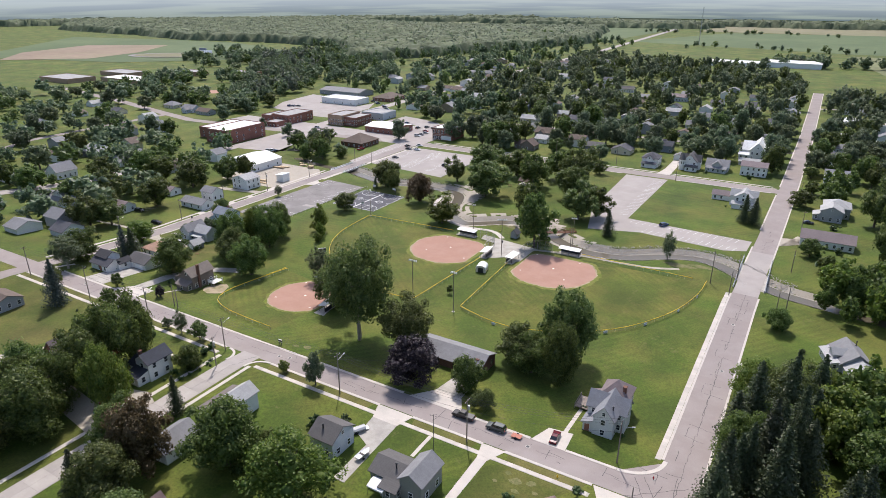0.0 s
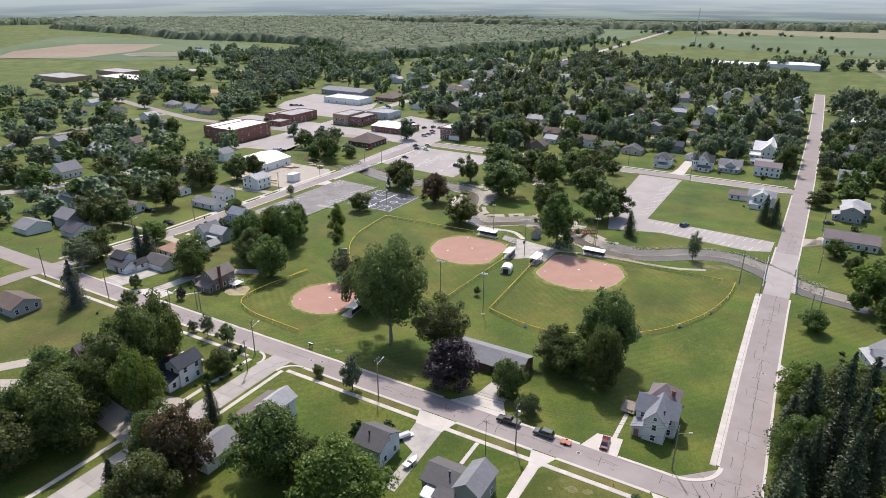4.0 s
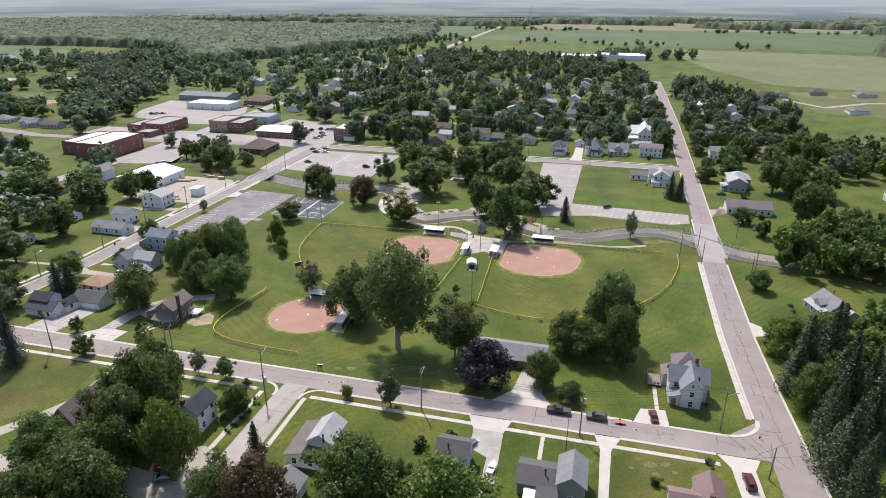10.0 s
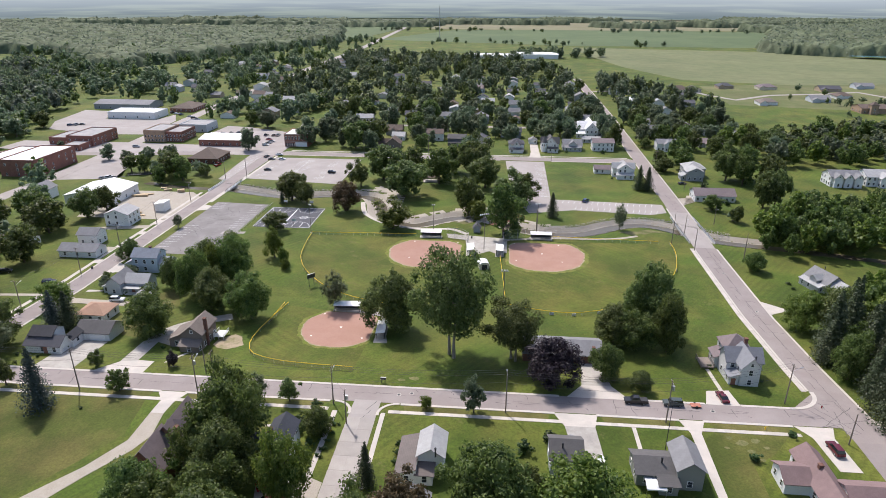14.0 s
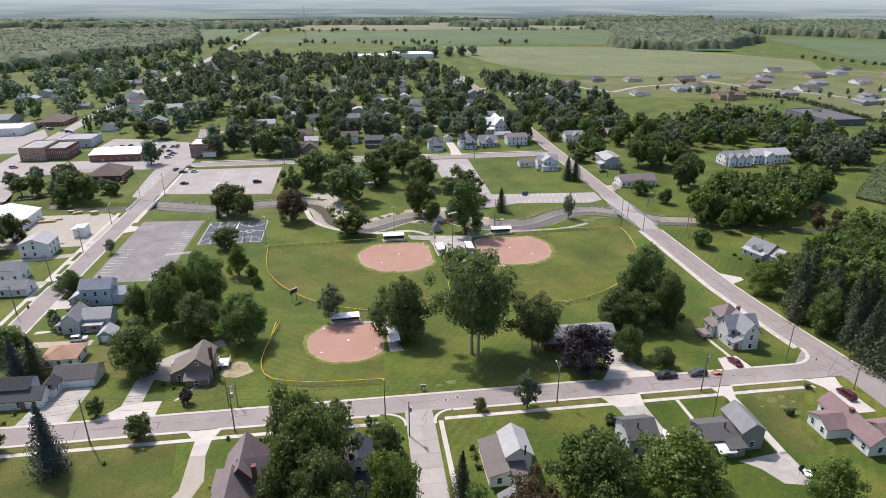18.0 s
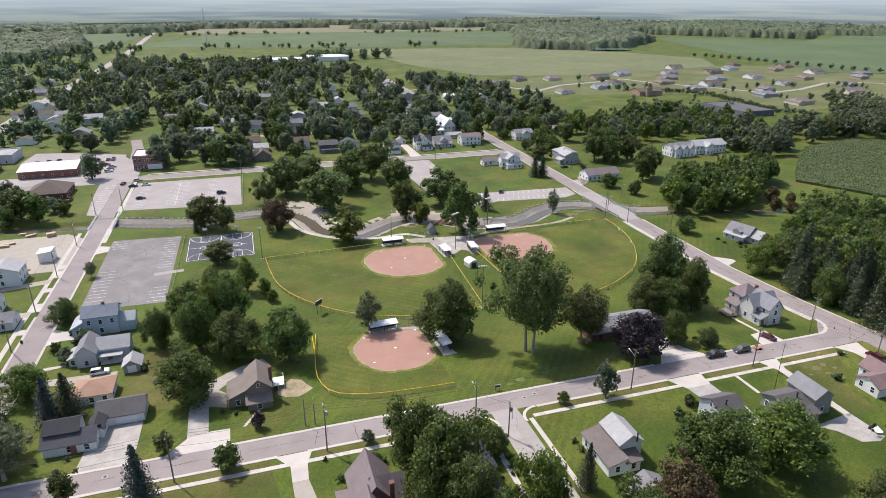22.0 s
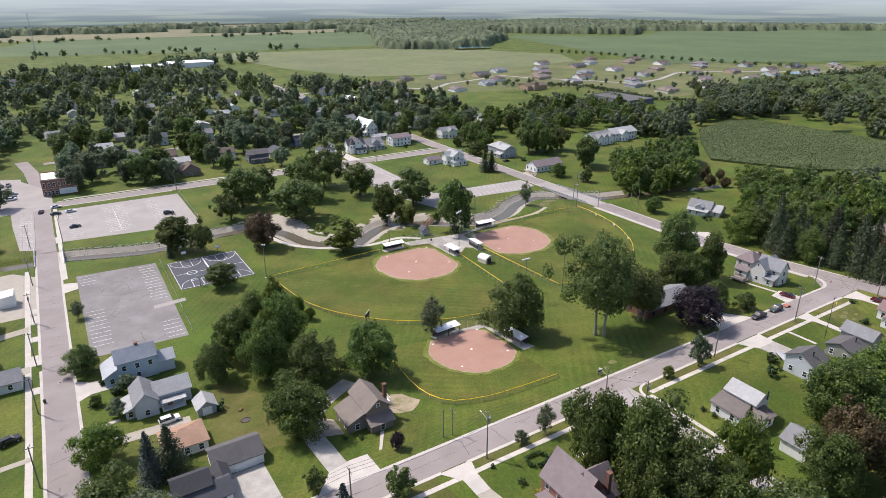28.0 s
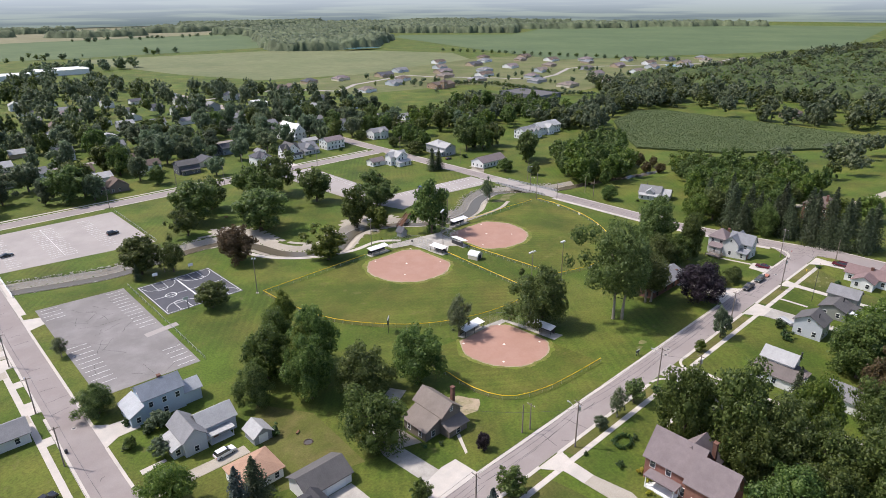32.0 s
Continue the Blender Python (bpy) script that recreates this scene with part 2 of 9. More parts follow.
NEEDLE = foliage("spruce_needles", (0.036, 0.052, 0.024), (0.088, 0.106, 0.046), 0.32, 0.3)
NEEDLE_BLUE = foliage("blue_spruce_needles", (0.036, 0.054, 0.044), (0.074, 0.098, 0.080), 0.15, 0.2)
SHRUB = foliage("shrub_leaves", (0.030, 0.058, 0.014), (0.065, 0.105, 0.026), 0.3)
SHRUB_GOLD = foliage("golden_shrub_leaves", (0.22, 0.20, 0.02), (0.32, 0.28, 0.03), 0.1)
CORN = foliage("corn_leaves", (0.098, 0.124, 0.048), (0.142, 0.164, 0.066), 0.05, 0.45)
CORNTOP = mat("corn_field", (0.074, 0.100, 0.034), 0.9, 0.16, 0.012, 0.6, alt=(0.100, 0.118, 0.044), alt_amt=0.6, alt_scale=0.03, bump=1.0, bump_scale=1.6, waves=("X", 0.55, 0.12))
# far canopy is paled by haze in its colour; the near copy is not
WOODTOP_HAZED = mat("wood_canopy", (0.082, 0.106, 0.056), 0.9, 0.30, 0.012, 0.12, alt=(0.125, 0.142, 0.078), alt_amt=0.7, alt_scale=0.035)
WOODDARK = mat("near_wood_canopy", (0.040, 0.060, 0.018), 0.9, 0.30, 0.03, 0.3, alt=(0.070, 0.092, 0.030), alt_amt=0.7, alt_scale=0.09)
# leaves of distant woods, with haze painted into their pale grey-green
LEAF_HAZED = foliage("hazed_far_leaves", (0.110, 0.130, 0.090), (0.165, 0.188, 0.130), 0.15, 0.45)
# the next three crop colours are greyed, distance haze mixed into them
SOY_HAZED = mat("hazed_soybean_field", (0.078, 0.115, 0.046), 0.9, 0.10, 0.006, 0.08, alt=(0.105, 0.135, 0.056), alt_amt=0.6, alt_scale=0.006)
HAY_HAZED = mat("hazed_pale_corn_field", (0.130, 0.148, 0.064), 0.9, 0.12, 0.008, 0.08, alt=(0.17, 0.175, 0.085), alt_amt=0.7, alt_scale=0.01)
STUBBLE = mat("hazed_tan_field", (0.19, 0.175, 0.105), 0.95, 0.12, 0.008, 0.08, alt=(0.17, 0.17, 0.08), alt_amt=0.6, alt_scale=0.01)

TANFIELD = mat("ploughed_field", (0.245, 0.185, 0.135), 0.95, 0.12, 0.008, 0.08, alt=(0.20, 0.18, 0.105), alt_amt=0.6, alt_scale=0.01)

SIDING = {}
for nm, c in (("white", (0.74, 0.74, 0.72)), ("grey", (0.33, 0.34, 0.35)), ("blue", (0.42, 0.50, 0.57)), ("taupe", (0.20, 0.165, 0.14)), ("cream", (0.62, 0.56, 0.44)),
              ("darkgrey", (0.13, 0.135, 0.15)), ("tan", (0.42, 0.33, 0.24)), ("slate", (0.20, 0.23, 0.27)), ("paleblue", (0.50, 0.53, 0.56)), ("palegrey", (0.47, 0.47, 0.46)), ("sage", (0.24, 0.25, 0.22)), ("offwhite", (0.60, 0.60, 0.58))):
    SIDING[nm] = mat(nm + "_siding", c, 0.7, 0.05, 0.3, 4.0, waves=("Z", 6.0, 0.14))
BRICK = mat("red_brick", (0.240, 0.105, 0.080), 0.9, 0.14, 0.4, 6.0, alt=(0.30, 0.165, 0.125), alt_amt=0.6, alt_scale=1.4, waves=("Z", 12.0, 0.2))
DARKBRICK = mat("dark_brick", (0.15, 0.075, 0.055), 0.9, 0.14, 0.4, 6.0, alt=(0.20, 0.11, 0.08), alt_amt=0.6, alt_scale=1.4, waves=("Z", 12.0, 0.2))
TANBRICK = mat("tan_brick", (0.36, 0.25, 0.17), 0.9, 0.14, 0.4, 6.0, waves=("Z", 12.0, 0.2))
ROOF = {}
for nm, c in (("grey", (0.20, 0.20, 0.205)), ("darkgrey", (0.085, 0.085, 0.095)), ("brown", (0.125, 0.095, 0.078)), ("tan", (0.188, 0.158, 0.136)), ("maroon", (0.200, 0.138, 0.132)),
              ("orange", (0.36, 0.225, 0.155)), ("charcoal", (0.105, 0.10, 0.098)), ("slate", (0.050, 0.054, 0.066)), ("blue", (0.195, 0.215, 0.245)), ("mauve", (0.19, 0.155, 0.155)), ("light", (0.35, 0.35, 0.345)), ("white", (0.68, 0.68, 0.67)), ("silver", (0.37, 0.385, 0.40)), ("taupe", (0.150, 0.128, 0.118)), ("steel", (0.215, 0.22, 0.235)), ("black", (0.05, 0.05, 0.055))):
    ROOF[nm] = mat(nm + "_shingles", c, 0.85, 0.10, 0.25, 5.0, alt=tuple(x * 1.25 for x in c), alt_amt=0.5, alt_scale=0.8, waves=("Z", 9.0, 0.15))
MEMBRANE = mat("white_roof_membrane", (0.72, 0.72, 0.70), 0.7, 0.08, 0.15, 2.0, alt=(0.5, 0.49, 0.47), alt_amt=0.5, alt_scale=0.2)
GREYMEMBRANE = mat("grey_roof_membrane", (0.33, 0.32, 0.31), 0.8, 0.08, 0.15, 2.0, alt=(0.2, 0.2, 0.2), alt_amt=0.5, alt_scale=0.2)
TRIM = mat("white_trim", (0.78, 0.78, 0.76), 0.6, 0.04)
DARKTRIM = mat("dark_trim", (0.07, 0.06, 0.055), 0.6, 0.06)
DOORWOOD = mat("panel_door", (0.28, 0.12, 0.08), 0.6, 0.08)
PAINT = {}
for nm, c in (("black", (0.012, 0.012, 0.014)), ("white", (0.72, 0.72, 0.72)), ("red", (0.30, 0.015, 0.02)), ("maroon", (0.10, 0.012, 0.02)), ("silver", (0.36, 0.37, 0.38)), ("grey", (0.10, 0.105, 0.11)),
              ("blue", (0.03, 0.06, 0.13)), ("greygreen", (0.06, 0.075, 0.07)), ("teal", (0.05, 0.16, 0.17))):
    PAINT[nm] = mat(nm + "_car_paint", c, 0.22, 0.03, spec=0.6)

# ---------- building blocks ----------


LAND_Y = (-120.0, -10.0, 3.0, 25.0, 58.0, 100.0, 290.0)
LAND_Z = (2.6, 2.1, 0.9, -0.9, -2.7, -2.95, -4.9)


def gz(y):
    """The lie of the land: the street runs on a low rise, the park lies below it and the land is level past the far street."""
    for a, b, p, q in zip(LAND_Y, LAND_Y[1:], LAND_Z, LAND_Z[1:]):
        if y < b:
            return p + (q - p) * max(y - a, 0.0) / (b - a)
    return LAND_Z[-1]


def lean(y):
    """The slope of the land, in degrees."""
    return math.degrees(math.atan(gz(y + 0.5) - gz(y - 0.5)))


class Solid:
    """Gathers boxes, prisms and bars into one mesh."""

    def __init__(self):
        self.v, self.f = [], []

    def add(self, vs, fs):
        n = len(self.v)
        self.v += [tuple(p) for p in vs]
        self.f += [tuple(i + n for i in q) for q in fs]
        return self

    def box(self, x0, y0, z0, x1, y1, z1, ax=None):
        vs = [(x0, y0, z0), (x1, y0, z0), (x1, y1, z0), (x0, y1, z0), (x0, y0, z1), (x1, y0, z1), (x1, y1, z1), (x0, y1, z1)]
        return self.add(vs, [(3, 2, 1, 0), (4, 5, 6, 7), (0, 1, 5, 4), (1, 2, 6, 5), (2, 3, 7, 6), (3, 0, 4, 7)])

    def prism(self, poly, z0, z1):
        n = len(poly)
        a = sum(poly[i][0] * poly[(i + 1) % n][1] - poly[(i + 1) % n][0] * poly[i][1] for i in range(n))
        if a < 0:
            poly = poly[::-1]
        vs = [(x, y, z0) for x, y in poly] + [(x, y, z1) for x, y in poly]
        fs = [tuple(range(n))[::-1], tuple(range(n, 2 * n))] + [(i, (i + 1) % n, (i + 1) % n + n, i + n) for i in range(n)]
        return self.add(vs, fs)

    def extrude(self, sec, a0, a1, axis):
        """A closed outline in (across, up), run along x or y."""
        n = len(sec)
        put = (lambda a, s: (a, s[0], s[1])) if axis == "x" else (lambda a, s: (s[0], a, s[1]))
        vs = [put(a0, s) for s in sec] + [put(a1, s) for s in sec]
        fs = [tuple(range(n)), tuple(range(n, 2 * n))[::-1]] + [((i + 1) % n, i, i + n, (i + 1) % n + n) for i in range(n)]
        return self.add(vs, fs)

    def bar(self, p, q, r0, r1=None, n=8):
        p, q = Vector(p), Vector(q)
        r1 = r0 if r1 is None else r1
        d = (q - p).normalized()
        u = d.orthogonal().normalized()
        w = d.cross(u)
        vs = []
        for c, r in ((p, r0), (q, r1)):
            for i in range(n):
                a = 2 * math.pi * i / n
                vs.append(c + (u * math.cos(a) + w * math.sin(a)) * r)
        fs = [(i, (i + 1) % n, (i + 1) % n + n, i + n) for i in range(n)] + [tuple(range(n))[::-1], tuple(range(n, 2 * n))]
        return self.add(vs, fs)

    def mesh(self, name, material, fix=True):
        me = bpy.data.meshes.new(name)
        me.from_pydata(self.v, [], self.f)
        if fix:
            bm = bmesh.new()
            bm.from_mesh(me)
            bmesh.ops.recalc_face_normals(bm, faces=bm.faces)
            bm.to_mesh(me)
            bm.free()
        me.materials.append(material)
        return me


def put(name, me, parent=None, label="", at=None):
    ob = new(name, me)
    ob.parent = parent
    if at is not None:
        ob.matrix_basis = at
    if label:
        ob["label"] = label
    return ob


def part(name, solid, material, parent, label="", at=None):
    return put(name, solid.mesh(name, material), parent, label, at)


def array_mesh(name, V, T, material):
    """A mesh of triangles from arrays."""
    me = bpy.data.meshes.new(name)
    nv, nt = len(V), len(T)
    me.vertices.add(nv)
    me.vertices.foreach_set("co", np.asarray(V, dtype=np.float32).ravel())
    me.loops.add(nt * 3)
    me.loops.foreach_set("vertex_index", np.asarray(T, dtype=np.int32).ravel())
    me.polygons.add(nt)
    me.polygons.foreach_set("loop_start", np.arange(0, nt * 3, 3, dtype=np.int32))
    me.update(calc_edges=True)
    me.materials.append(material)
    return me


def sheet(name, poly, material, lift, label="", parent=None, thick=0.0):
    """A slab that lies on the land; its outline is split where the slope ends."""
    top = []
    n = len(poly)
    a = sum(poly[i][0] * poly[(i + 1) % n][1] - poly[(i + 1) % n][0] * poly[i][1] for i in range(n))
    if a < 0:
        poly = poly[::-1]
    bm = bmesh.new()
    vs = [bm.verts.new((x, y, 0)) for x, y in poly]
    bm.faces.new(vs)
    for cut in LAND_Y:
        bmesh.ops.bisect_plane(bm, geom=bm.verts[:] + bm.edges[:] + bm.faces[:], plane_co=(0, cut, 0), plane_no=(0, 1, 0))
    bmesh.ops.triangulate(bm, faces=bm.faces)
    if thick:
        r = bmesh.ops.extrude_face_region(bm, geom=bm.faces[:])
        top = {e for e in r["geom"] if isinstance(e, bmesh.types.BMVert)}
    for v in bm.verts:
        v.co.z = gz(v.co.y) + lift - (thick if thick and v not in top else 0.0)
    bmesh.ops.recalc_face_normals(bm, faces=bm.faces)
    if not thick and bm.faces[:] and bm.faces[:][0].normal.z < 0:
        bmesh.ops.reverse_faces(bm, faces=bm.faces)
    me = bpy.data.meshes.new(name)
    bm.to_mesh(me)
    bm.free()
    me.materials.append(material)
    ob = put(name, me, parent, label)
    return ob


def rect(x0, y0, x1, y1):
    return [(x0, y0), (x1, y0), (x1, y1), (x0, y1)]


def ellipse(cx, cy, rx, ry, n=40, turn=0.0, a0=0.0, a1=360.0):
    out = []
    for i in range(n):
        a = radians(a0 + (a1 - a0) * i / n)
        x, y = rx * math.cos(a), ry * math.sin(a)
        out.append((cx + x * math.cos(radians(turn)) - y * math.sin(radians(turn)), cy + x * math.sin(radians(turn)) + y * math.cos(radians(turn))))
    return out


def band(pts, w0, w1):
    """The outline of a strip between two offsets of a line."""
    left, right = [], []
    for i, p in enumerate(pts):
        a, b = Vector(pts[max(i - 1, 0)]), Vector(pts[min(i + 1, len(pts) - 1)])
        d = (b - a).normalized()
        nrm = Vector((-d.y, d.x))
        left.append(tuple(Vector(p) + nrm * w0))
        right.append(tuple(Vector(p) + nrm * w1))
    return left + right[::-1]


def smooth_line(pts, per=6):
    out = []
    for i in range(len(pts) - 1):
        p0, p1, p2, p3 = (np.array(pts[min(max(j, 0), len(pts) - 1)], float) for j in (i - 1, i, i + 1, i + 2))
        for k in range(per):
            t = k / per
            out.append(tuple(0.5 * (2 * p1 + (p2 - p0) * t + (2 * p0 - 5 * p1 + 4 * p2 - p3) * t * t + (3 * p1 - p0 - 3 * p2 + p3) * t ** 3)))
    out.append(tuple(np.array(pts[-1], float)))
    return out


def strip_sheet(name, pts, w0, w1, material, lift, label="", parent=None, thick=0.0):
    """A narrow strip along a line, in quads, with a joint wherever the slope changes."""
    fine = [pts[0]]
    for (xa, ya), (xb, yb) in zip(pts, pts[1:]):
        fine += [(xa + (xb - xa) * (c - ya) / (yb - ya), c) for c in sorted(LAND_Y, reverse=yb < ya) if min(ya, yb) + 0.05 < c < max(ya, yb) - 0.05]
        fine.append((xb, yb))
    pts = fine
    s = Solid()
    o = band(pts, w0, w1)
    n = len(pts)
    for i in range(n - 1):
        q = [o[i], o[i + 1], o[2 * n - 2 - i], o[2 * n - 1 - i]]
        tp = [(x, y, gz(y) + lift) for x, y in q]
        if thick:
            bt = [(x, y, z - thick) for x, y, z in tp]
            s.add(tp + bt, [(0, 1, 2, 3), (7, 6, 5, 4), (0, 4, 5, 1), (1, 5, 6, 2), (2, 6, 7, 3), (3, 7, 4, 0)])
        else:
            s.add(tp, [(0, 1, 2, 3)])
    me = s.mesh(name, material, fix=bool(thick))
    if not thick:
        me.update()
        if me.polygons and me.polygons[0].normal.z < 0:
            me.flip_normals()
    return put(name, me, parent, label)


def thing(name, x, y, label, category, group="", rz=0.0, z=None, s=(1, 1, 1)):
    ob = new(name)
    ob.empty_display_size = 0.3
    ob.matrix_basis = pose(x, y, gz(y) if z is None else z, 0, 0, rz) @ Matrix.Diagonal((*s, 1))
    return tagged(ob, label, category, group)


def setting(ob, label, category):
    return tagged(ob, label, category, kind="structure")

# ---------- the land ----------
CREEK = smooth_line([(-330, 214), (-300, 212), (-270, 205), (-240, 192), (-215, 188), (-198, 187), (-180, 181), (-163, 177), (-140, 181), (-120, 180), (-112, 168), (-108, 153), (-100, 143), (-91, 139), (-82, 145),
                     (-73, 151), (-63, 152), (-52, 146), (-44, 139), (-30, 133), (-15, 135), (0, 145), (12, 149), (22, 146), (32, 138), (44, 130), (60, 126), (80, 121), (110, 112), (150, 104)], 5)
CREEK_NP = np.array(CREEK)


def creek_distance(x, y):
    a, b = CREEK_NP[:-1], CREEK_NP[1:]
    d = b - a
    t = np.clip(((np.array((x, y)) - a) * d).sum(1) / (d * d).sum(1), 0, 1)
    return float(np.sqrt((((a + d * t[:, None]) - (x, y)) ** 2).sum(1).min()))


def dip(x, y):
    """How far the creek's bed lies below the land."""
    if not (-340 < x < 160 and 95 < y < 225):
        return 0.0
    d = creek_distance(x, y)
    s = min(max((7.0 - d) / 4.6, 0.0), 1.0)
    edge = min(1.0, max(0.0, (150 - x) / 30), max(0.0, (x + 330) / 30))
    return 1.9 * s * s * (3 - 2 * s) * edge


def steps(lo, hi, a, b, fine, coarse):
    """Lines of a grid: fine between a and b, coarse round it, then ever wider out to lo and hi."""
    mid = list(np.arange(a, b + 0.01, fine))
    out, p, st = [], b, coarse
    while p < hi:
        p += st
        if p > b + 260:
            st *= 1.35
        out.append(min(p, hi))
    back, p, st = [], a, coarse
    while p > lo:
        p -= st
        if p < a - 260:
            st *= 1.35
        back.append(max(p, lo))
    return sorted(set(round(float(v), 3) for v in back + mid + out))


gxs = steps(-4990, 4990, -226, 66, 1.6, 12)
gys = sorted(set(steps(-4990, 4990, 112, 196, 1.6, 12) + list(LAND_Y)))
gv = [(x, y, gz(y) - dip(x, y)) for y in gys for x in gxs]
nx = len(gxs)
gf = [(j * nx + i, j * nx + i + 1, (j + 1) * nx + i + 1, (j + 1) * nx + i) for j in range(len(gys) - 1) for i in range(nx - 1)]
gme = bpy.data.meshes.new("ground")
gme.from_pydata(gv, [], gf)
gme.materials.append(GRASS)
ground = setting(new("ground", gme), "mown green lawn and pasture on gently sloping land", "ground")

wat = Solid()
lo_band = band(CREEK, 2.7, -2.7)
n_c = len(CREEK)
for i in range(n_c - 1):
    q = [lo_band[i], lo_band[i + 1], lo_band[2 * n_c - 2 - i], lo_band[2 * n_c - 1 - i]]
    zc = [gz(CREEK[i][1]) - 1.55, gz(CREEK[i + 1][1]) - 1.55]
    wat.add([(*q[0], zc[0]), (*q[1], zc[1]), (*q[2], zc[1]), (*q[3], zc[0])], [(3, 2, 1, 0)])
setting(part("water", wat, WATER, None), "shallow grey-green creek water between stony banks", "water")

# ---------- streets ----------
E_LINE = [(32.0, -400), (32.0, -60), (32.2, 60), (32.8, 110), (34.0, 150), (35.6, 200), (38.0, 290), (40.5, 420), (41.5, 560), (42.0, 690)]


def e_x(y):
    for (x0, y0), (x1, y1) in zip(E_LINE, E_LINE[1:]):
        if y <= y1:
            return x0 + (x1 - x0) * (y - y0) / (y1 - y0)
    return E_LINE[-1][0]


def dense(line, st=8.0):
    out = []
    for (x0, y0), (x1, y1) in zip(line, line[1:]):
        k = max(1, int(math.hypot(x1 - x0, y1 - y0) / st))
        out += [(x0 + (x1 - x0) * i / k, y0 + (y1 - y0) * i / k) for i in range(k)]
    return out + [line[-1]]


def road(name, line, half, label, material=ROAD, lift=0.03):
    return setting(strip_sheet(name, dense(line), half, -half, material, lift, thick=0.25), label, "road")


road("road_south", [(-620, -2), (-400, -0.5), (28.0, -0.4)], 3.85, "pale worn asphalt street with dark sealed cracks")
road("road_east", E_LINE, 4.3, "long straight pale asphalt street with dark sealed cracks", lift=0.036)
road("road_west", [(-202.6, -300), (-202.6, 180), (-203.0, 300), (-207, 352), (-212, 384)], 3.6, "pale asphalt street running towards the shops", lift=0.034)
road("road_north", [(-720, 310), (-560, 280), (-480, 261), (-420, 248), (-330, 254), (-206, 269.5), (34.0, 269.5)], 4.4, "asphalt street beside the far lawn", lift=0.04)
road_side = road("road_side", [(-83.8, -3.5), (-83.9, -40), (-84.5, -300)], 3.3, "narrow pale side street", PALELOT, lift=0.038)
road("road_far", [(-318, 440), (-320, 530), (-322, 720), (-320, 1100), (-360, 2250), (-370, 2690)], 6.0, "straight pale country road to the horizon", PALELOT, lift=0.3)
road("road_lane", [(44, 580), (93, 591), (153, 600), (165, 566), (184, 536), (230, 572), (292, 588), (335, 605), (350, 560), (392, 504), (420, 448), (480, 462), (556, 498), (600, 490), (700, 424), (780, 384), (860, 392)], 3.0, "curving asphalt lane between newer houses", PALELOT)
road("road_cross", [(-200, 372), (40, 374)], 3.2, "asphalt street shaded by trees", lift=0.045)
road("road_main", [(-332, -60), (-331, 40), (-312, 87), (-307, 180), (-309, 240), (-312, 300), (-318, 440)], 5.0, "wide pale asphalt main street past the shops", PALELOT, lift=0.052)
road("road_old", [(-424, -40), (-430, 90), (-452, 130), (-462, 258)], 3.4, "asphalt street between old houses", lift=0.05)
setting(sheet("road_corner", [(20, 3.3), (28.2, 11.5), (28.2, 3.3)], ROAD, 0.044), "rounded asphalt street corner", "road")
setting(sheet("road_square", [(-226, 262), (-198, 262), (-198, 300), (-212, 330), (-262, 318), (-262, 286)], PALELOT, 0.055), "wide pale paved shopping street", "road")


def kerb(name, line, side, half, width=0.55, h=0.14):
    a = half * side
    b = (half + width) * side
    return setting(strip_sheet(name, line, max(a, b), min(a, b), CONC, h, thick=0.34), "pale concrete kerb", "kerb")


def straight(x0, y0, x1, y1, st=12.0):
    return dense([(x0, y0), (x1, y1)], st)


for nm, a, b, yy in (("kerb_s1", -198.5, -160.2, 3.45), ("kerb_s2", -146.4, -36.5, 3.45), ("kerb_s3", -19.0, -0.8, 3.45), ("kerb_s4", 7.8, 19.5, 3.45),
                     ("kerb_s5", -198.5, -136.5, -4.7), ("kerb_s6", -130.2, -93.0, -4.7), ("kerb_s7", -75.5, -38.2, -4.7), ("kerb_s8", -28.4, -9.2, -4.7), ("kerb_s9", -3.6, 16.6, -4.7)):
    setting(strip_sheet("kerb", straight(a, yy, b, yy), 0.42, -0.42, CONC, 0.10, thick=0.34), "pale concrete kerb", "kerb")
for side, y0, y1 in ((1, 12.5, 118), (1, 150, 172), (1, 196, 262), (1, 280, 690), (-1, -60, 118), (-1, 150, 690)):
    ln = [(e_x(y), y) for y in np.linspace(y0, y1, max(3, int((y1 - y0) / 10)))]
    setting(strip_sheet("kerb", ln, (4.3 + 0.6) * side if side > 0 else -4.3, 4.3 if side > 0 else -4.9, CONC, 0.10, thick=0.34), "pale concrete kerb", "kerb")
pave_east = setting(strip_sheet("pavement_east", [(e_x(y), y) for y in np.linspace(12, 118, 12)], 6.3, 4.95, OLDCONC, 0.04, thick=0.2), "narrow concrete pavement along the street", "pavement")
arc = [(28.6 - 9.0 + 8.6 * math.sin(radians(a)), 12.0 - 8.6 * math.cos(radians(a))) for a in range(0, 91, 9)]
setting(strip_sheet("kerb", arc, 0.5, -0.5, CONC, 0.11, thick=0.34), "rounded concrete kerb at the street corner", "kerb")
for cx, sgn in ((-80.4 + 4.6, 1), (-87.2 - 4.6, -1)):
    arc = [(cx - sgn * 4.6 * math.cos(radians(a)), -9.2 + 4.6 * math.sin(radians(a))) for a in range(-10, 91, 10)]
    setting(strip_sheet("kerb", arc, 0.35, -0.35, CONC, 0.11, thick=0.34), "rounded concrete kerb at the side street", "kerb")
